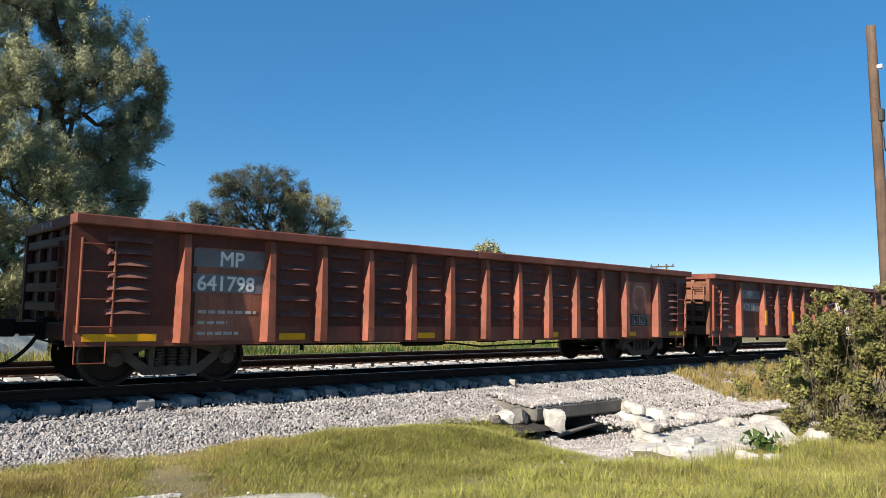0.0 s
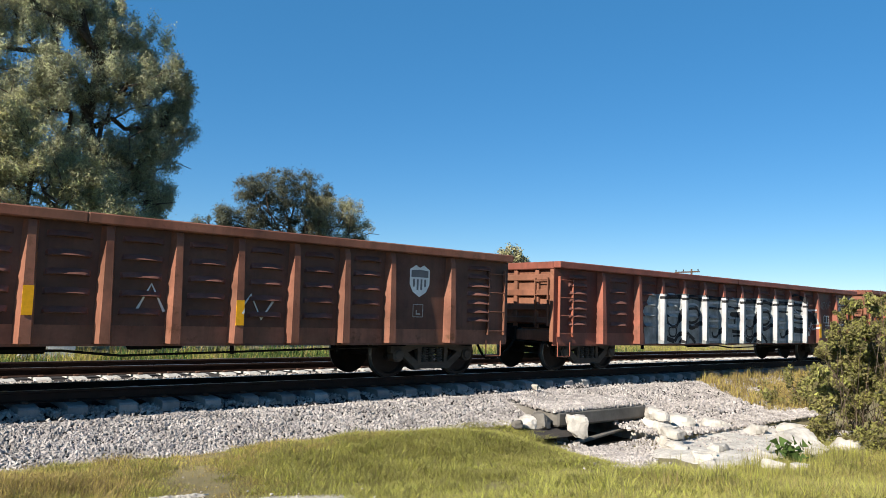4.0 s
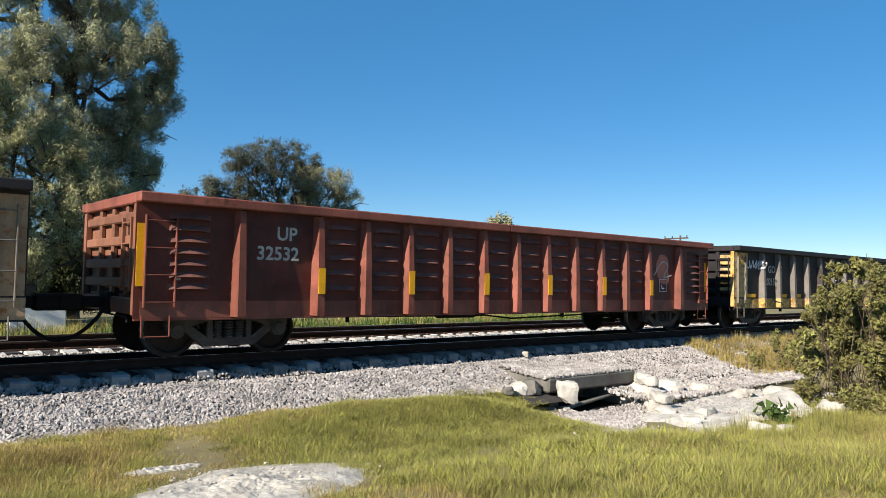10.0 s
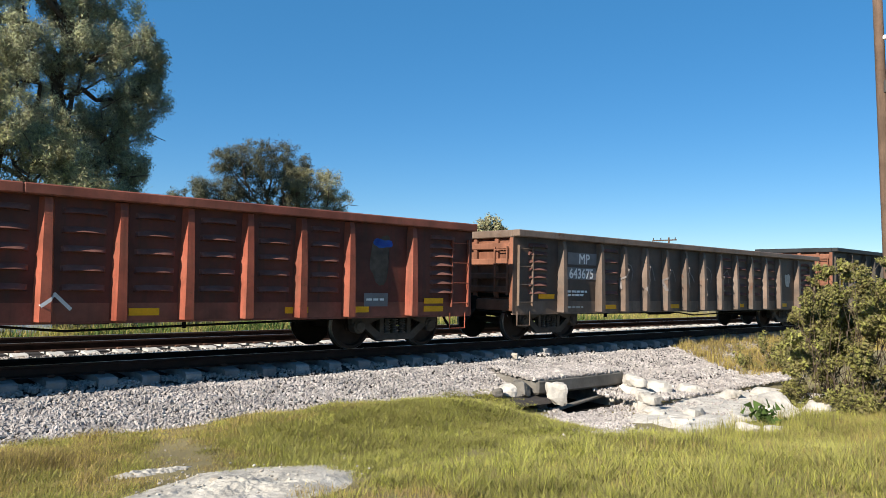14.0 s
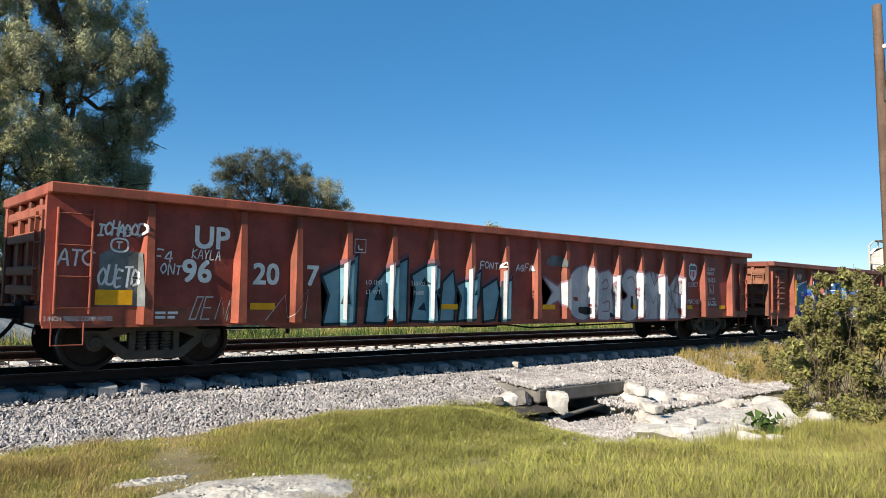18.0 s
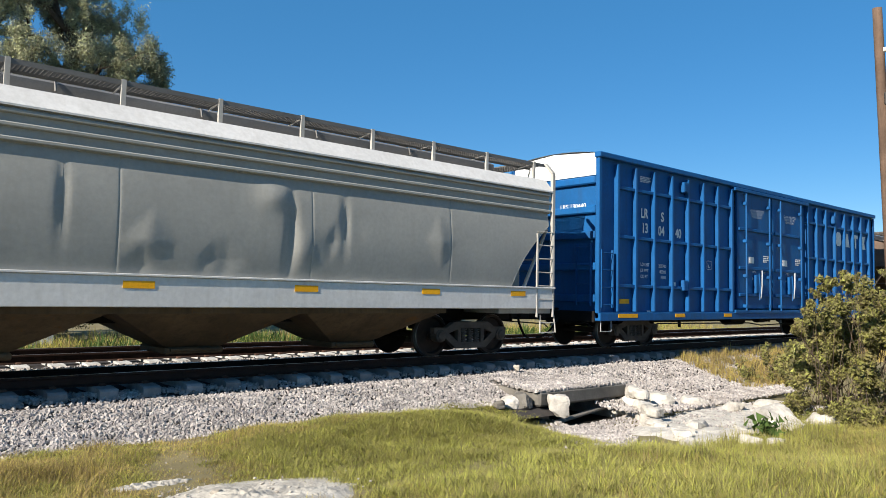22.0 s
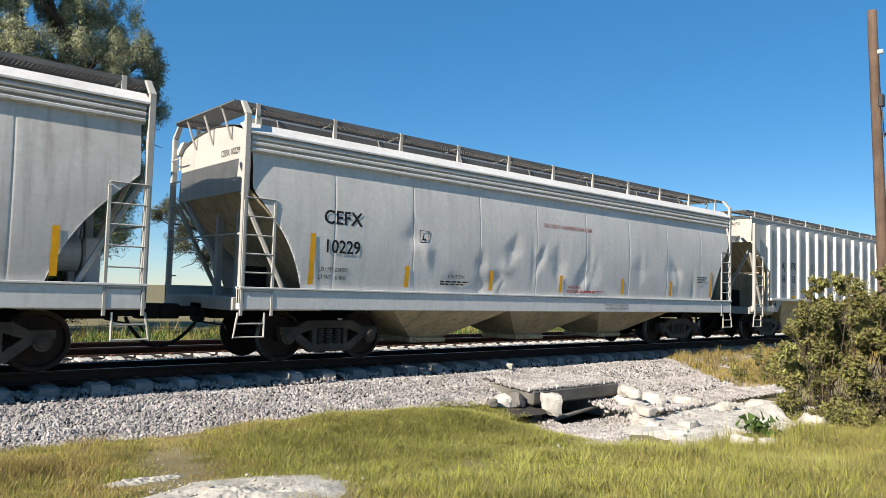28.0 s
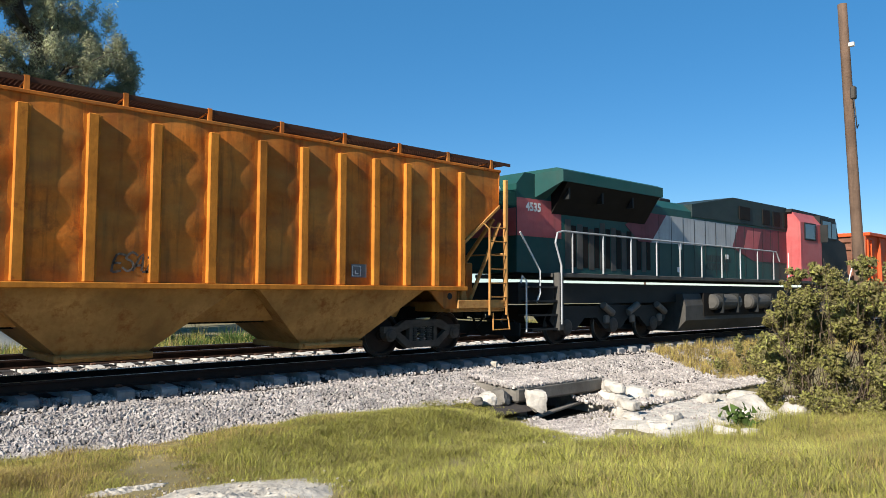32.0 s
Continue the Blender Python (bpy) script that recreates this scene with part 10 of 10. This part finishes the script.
for x in (0.85, 3.8, 6.59, 9.42, 12.24, 14.76):
    g = Geo()
    g.box(x, x + 0.46, -1.608, -1.598, 1.32, 1.43)
    part("reflector_strip", g, P_MARK, car, "yellow reflective strip")

# 15
boxcar(82.7, 18.75)

# 16
L = 17.45
# grey-brown end frames: the shade at the car's ends is in their colour
car = smooth_hopper(103.38, L, "dusty tan-grey covered hopper car with many side seams", P_HOPTAN, P_HOPTAN, P_HOPTAN, P_TAUPE, 10, 12, 62, ridge=False, chute=P_CHUTEDK)
patch(car, 1.5, 2.42, 2.42, 2.76, P_HOPDIRTY, shell_y(2.59) - 0.001)
letter(car, "TILX", 1.6, 2.48, 0.22, P_BLKLET, shell_y(2.48 + 0.22 / 2) - 0.006, narrow=1.1)
letter(car, "55165", 1.45, 2.05, 0.24, P_BLKLET, shell_y(2.05 + 0.24 / 2) - 0.006, narrow=1.05)
bars(car, 1.45, 1.88, (0.85, 0.8), 0.05, P_BLKLET, shell_y(1.88))
square_plate(car, 3.3, 2.15, 0.24, P_BLKLET, shell_y(2.15 + 0.12))
bars(car, 2.75, 1.75, (0.8, 0.7, 0.8), 0.12, surface("old_red_scrawl", (0.3, 0.16, 0.13), 0.7, var=0.3, bump=0), shell_y(1.75))

# 17
L = 18.63
car = smooth_hopper(122.14, L, "grey covered hopper car with worn stencils and vertical dents", P_HOPDIRTY, P_HOPGREY, P_HOPWHITE, P_HOPFRAME, 10, 14, 63, chute=P_CHUTEDK, levels=(1.31, 3.73, 4.03, 4.24), strips=[(1.35, 0.85), (4.55, 0.42), (7.72, 0.42), (10.9, 0.42), (13.96, 0.42), (17.28, 0.7)])
letter(car, "CPDX", 2.0, 2.34, 0.25, P_STENCIL, shell_y(2.34 + 0.25 / 2))
letter(car, "1039", 2.05, 1.86, 0.25, P_STENCIL, shell_y(1.86 + 0.25 / 2))
bars(car, 1.95, 1.7, (1.1, 1.3), 0.07, P_STENCIL, shell_y(1.7), 0.14)
square_plate(car, 3.3, 2.3, 0.24, P_BLKLET, shell_y(2.3 + 0.12))

# 18
L = 16.47
car = smooth_hopper(142.2, L, "light grey covered hopper car with buckled side sheets", P_HOPGREY, P_HOPWHITE, P_HOPWHITE, P_HOPFRAME, 9, 18, 64, levels=(1.31, 3.57, 3.88, 4.1), slope=1.0, strips=[(1.32, 0.9), (3.47, 0.42), (5.8, 0.42), (8.15, 0.4), (10.64, 0.4), (12.95, 0.4), (15.16, 0.75)])
letter(car, "CEFX", 1.58, 2.5, 0.24, P_BLKLET, shell_y(2.5 + 0.24 / 2), fat=0.004)
letter(car, "10229", 1.6, 1.98, 0.23, P_BLKLET, shell_y(1.98 + 0.23 / 2), fat=0.004, narrow=0.95)
letter(car, "LD LMT 224200", 1.52, 1.64, 0.075, P_BLKLET, shell_y(1.64 + 0.075 / 2), narrow=0.85)
letter(car, "LT WT   61800", 1.52, 1.5, 0.075, P_BLKLET, shell_y(1.5 + 0.075 / 2), narrow=0.85)
P_REDLET = surface("red_stencil", (0.35, 0.03, 0.025), 0.6, var=0.15, bump=0, per_object=0)
letter(car, "WARNING", 8.46, 1.5, 0.075, P_REDLET, shell_y(1.5 + 0.075 / 2))
bars(car, 8.45, 1.46, (1.5, 1.1), 0.018, P_REDLET, shell_y(1.45))
letter(car, "OPEN HATCH COVERS BEFORE", 9.93, 1.1, 0.055, P_BLKLET, -1.608, narrow=0.9)
letter(car, "UNLOADING COMPARTMENT", 9.93, 1.01, 0.055, P_BLKLET, -1.608, narrow=0.9)
letter(car, "DO NOT HAMMER ON CAR", 7.55, 2.9, 0.1, P_REDLET, shell_y(2.9 + 0.1 / 2), narrow=1.0)
letter(car, "CAUTION", 4.6, 1.62, 0.07, P_BLKLET, shell_y(1.62 + 0.07 / 2))
bars(car, 4.4, 1.56, (0.8, 0.7), 0.03, P_BLKLET, shell_y(1.56))
square_plate(car, 3.8, 2.3, 0.24, P_BLKLET, shell_y(2.3 + 0.12))
bars(car, 14.4, 2.0, (0.5, 0.45, 0.3), 0.028, P_BLKLET, shell_y(2.0), 0.08)
letter(car, "CEFX 10229", -0.01, 3.7, 0.11, P_BLKLET, 0, narrow=0.9).matrix_basis = pose(0.168, -0.35, 3.62, 0, 0, -90)

# 19
L = 16.91
car, posts = post_hopper(160.18, L, "white-grey covered hopper car with outside posts and cream chutes", P_HOPPANEL, P_HOPPOST, P_HOPFRAME, P_CREAM, P_HOPFRAME, P_GRATE, 70,
                         [(1.26, 0.12, 0.85, 1.47)] + [(x, 0.44, 0.1, 1.46) for x in (3.04, 5.46, 8.2, 10.96, 13.38)] + [(L - 1.4, 0.12, 0.85, 1.47)])
y = -1.449
for tx, k, z in (("AJ", 1, 2.47), ("PX", 2, 2.48), ("66", 1, 2.01), ("13", 2, 2.01)):
    letter(car, tx, posts[k] + 0.22, z, 0.25, P_BLKLET, y, fat=0.004, narrow=0.9)
for tx, k, z in (("LD LMT", 1, 1.8), ("LT WT", 1, 1.68), ("222100", 2, 1.8), ("63900", 2, 1.68)):
    letter(car, tx, posts[k] + 0.2, z, 0.07, P_BLKLET, y, narrow=0.85)
square_plate(car, posts[4] + 0.38, 2.47, 0.26, P_BLKLET, y)
letter(car, "AJPX", 0, 0, 0.1, P_BLKLET, 0).matrix_basis = pose(0.13, -0.75, 3.85, 0, 0, -90)

# 20
L = 16.91
car, posts = post_hopper(178.7, L, "covered hopper car rusted orange and yellow all over, with outside posts", P_RUSTY, P_RUSTPOST, P_RUSTCREAM, P_RUSTCREAM, P_RUSTY, P_RUSTGRATE, 90,
                         [(L - 1.4, 0.12, 0.85, 1.47)])
for tx, k, z in (("AJ", 2, 2.6), ("PX", 3, 2.58), ("63", 2, 2.18), ("73", 3, 2.15)):
    letter(car, tx, posts[k] + (0.36 if k == 2 else 0.16), z, 0.25, P_BLKLET, y, fat=0.004, narrow=0.9)
patch(car, posts[13] + 0.25, posts[13] + 0.6, 1.6, 1.85, P_STENCIL, y)
square_plate(car, posts[13] + 0.27, 1.62, 0.2, P_LET, y - 0.004)
bars(car, 4.0, 1.15, (0.7, 0.5), 0.06, P_LOAD, -1.44)
for k in scrawl("ESAI", 8.3, 1.62, 0.26, 0.5, 0.035, 51, 0.1, 0.3):
    conform("graffiti", [k], car, P_LOAD, [], lambda x: 0.05, 0.004, -1.42)

# 21
locomotive(196.2, 22.3)

# 22
L = 14.0
gondola(220.1, L, 4.15, 0.9, "bright orange-red high-sided open car behind the locomotive", P_ORANGE, P_ORANGE, P_ORANGE, rib_places(L), 0)


# ---- what moves ----
def along(t):
    """How far the train has come; it runs towards -x at about 11 m a second."""
    a = (t - 16.0) / 16.0
    return -179.51 * a - 3.839 * a * a - 0.606 * a ** 3 + 0.688 * a ** 4


def motions():
    for car, u0 in CARS:
        walk(car, [(t, pose(u0 + along(t), TRACK_Y, 0)) for t in range(33)])
    for wheel, u, x in WHEELS:
        rows, last = [], None
        for k in range(0, 961):
            t = k / FPS
            if -3 < u + along(t) < 30:
                rows.append((t, along(t) / WHEEL_R))
        if not rows:
            continue
        rows = ([(0.0, rows[0][1])] if rows[0][0] > 0.02 else []) + rows + ([(32.0, rows[-1][1])] if rows[-1][0] < 31.98 else [])
        walk(wheel, [(t, pose(x, 0, WHEEL_R, 0, math.degrees(a), 0)) for t, a in rows])


motions()
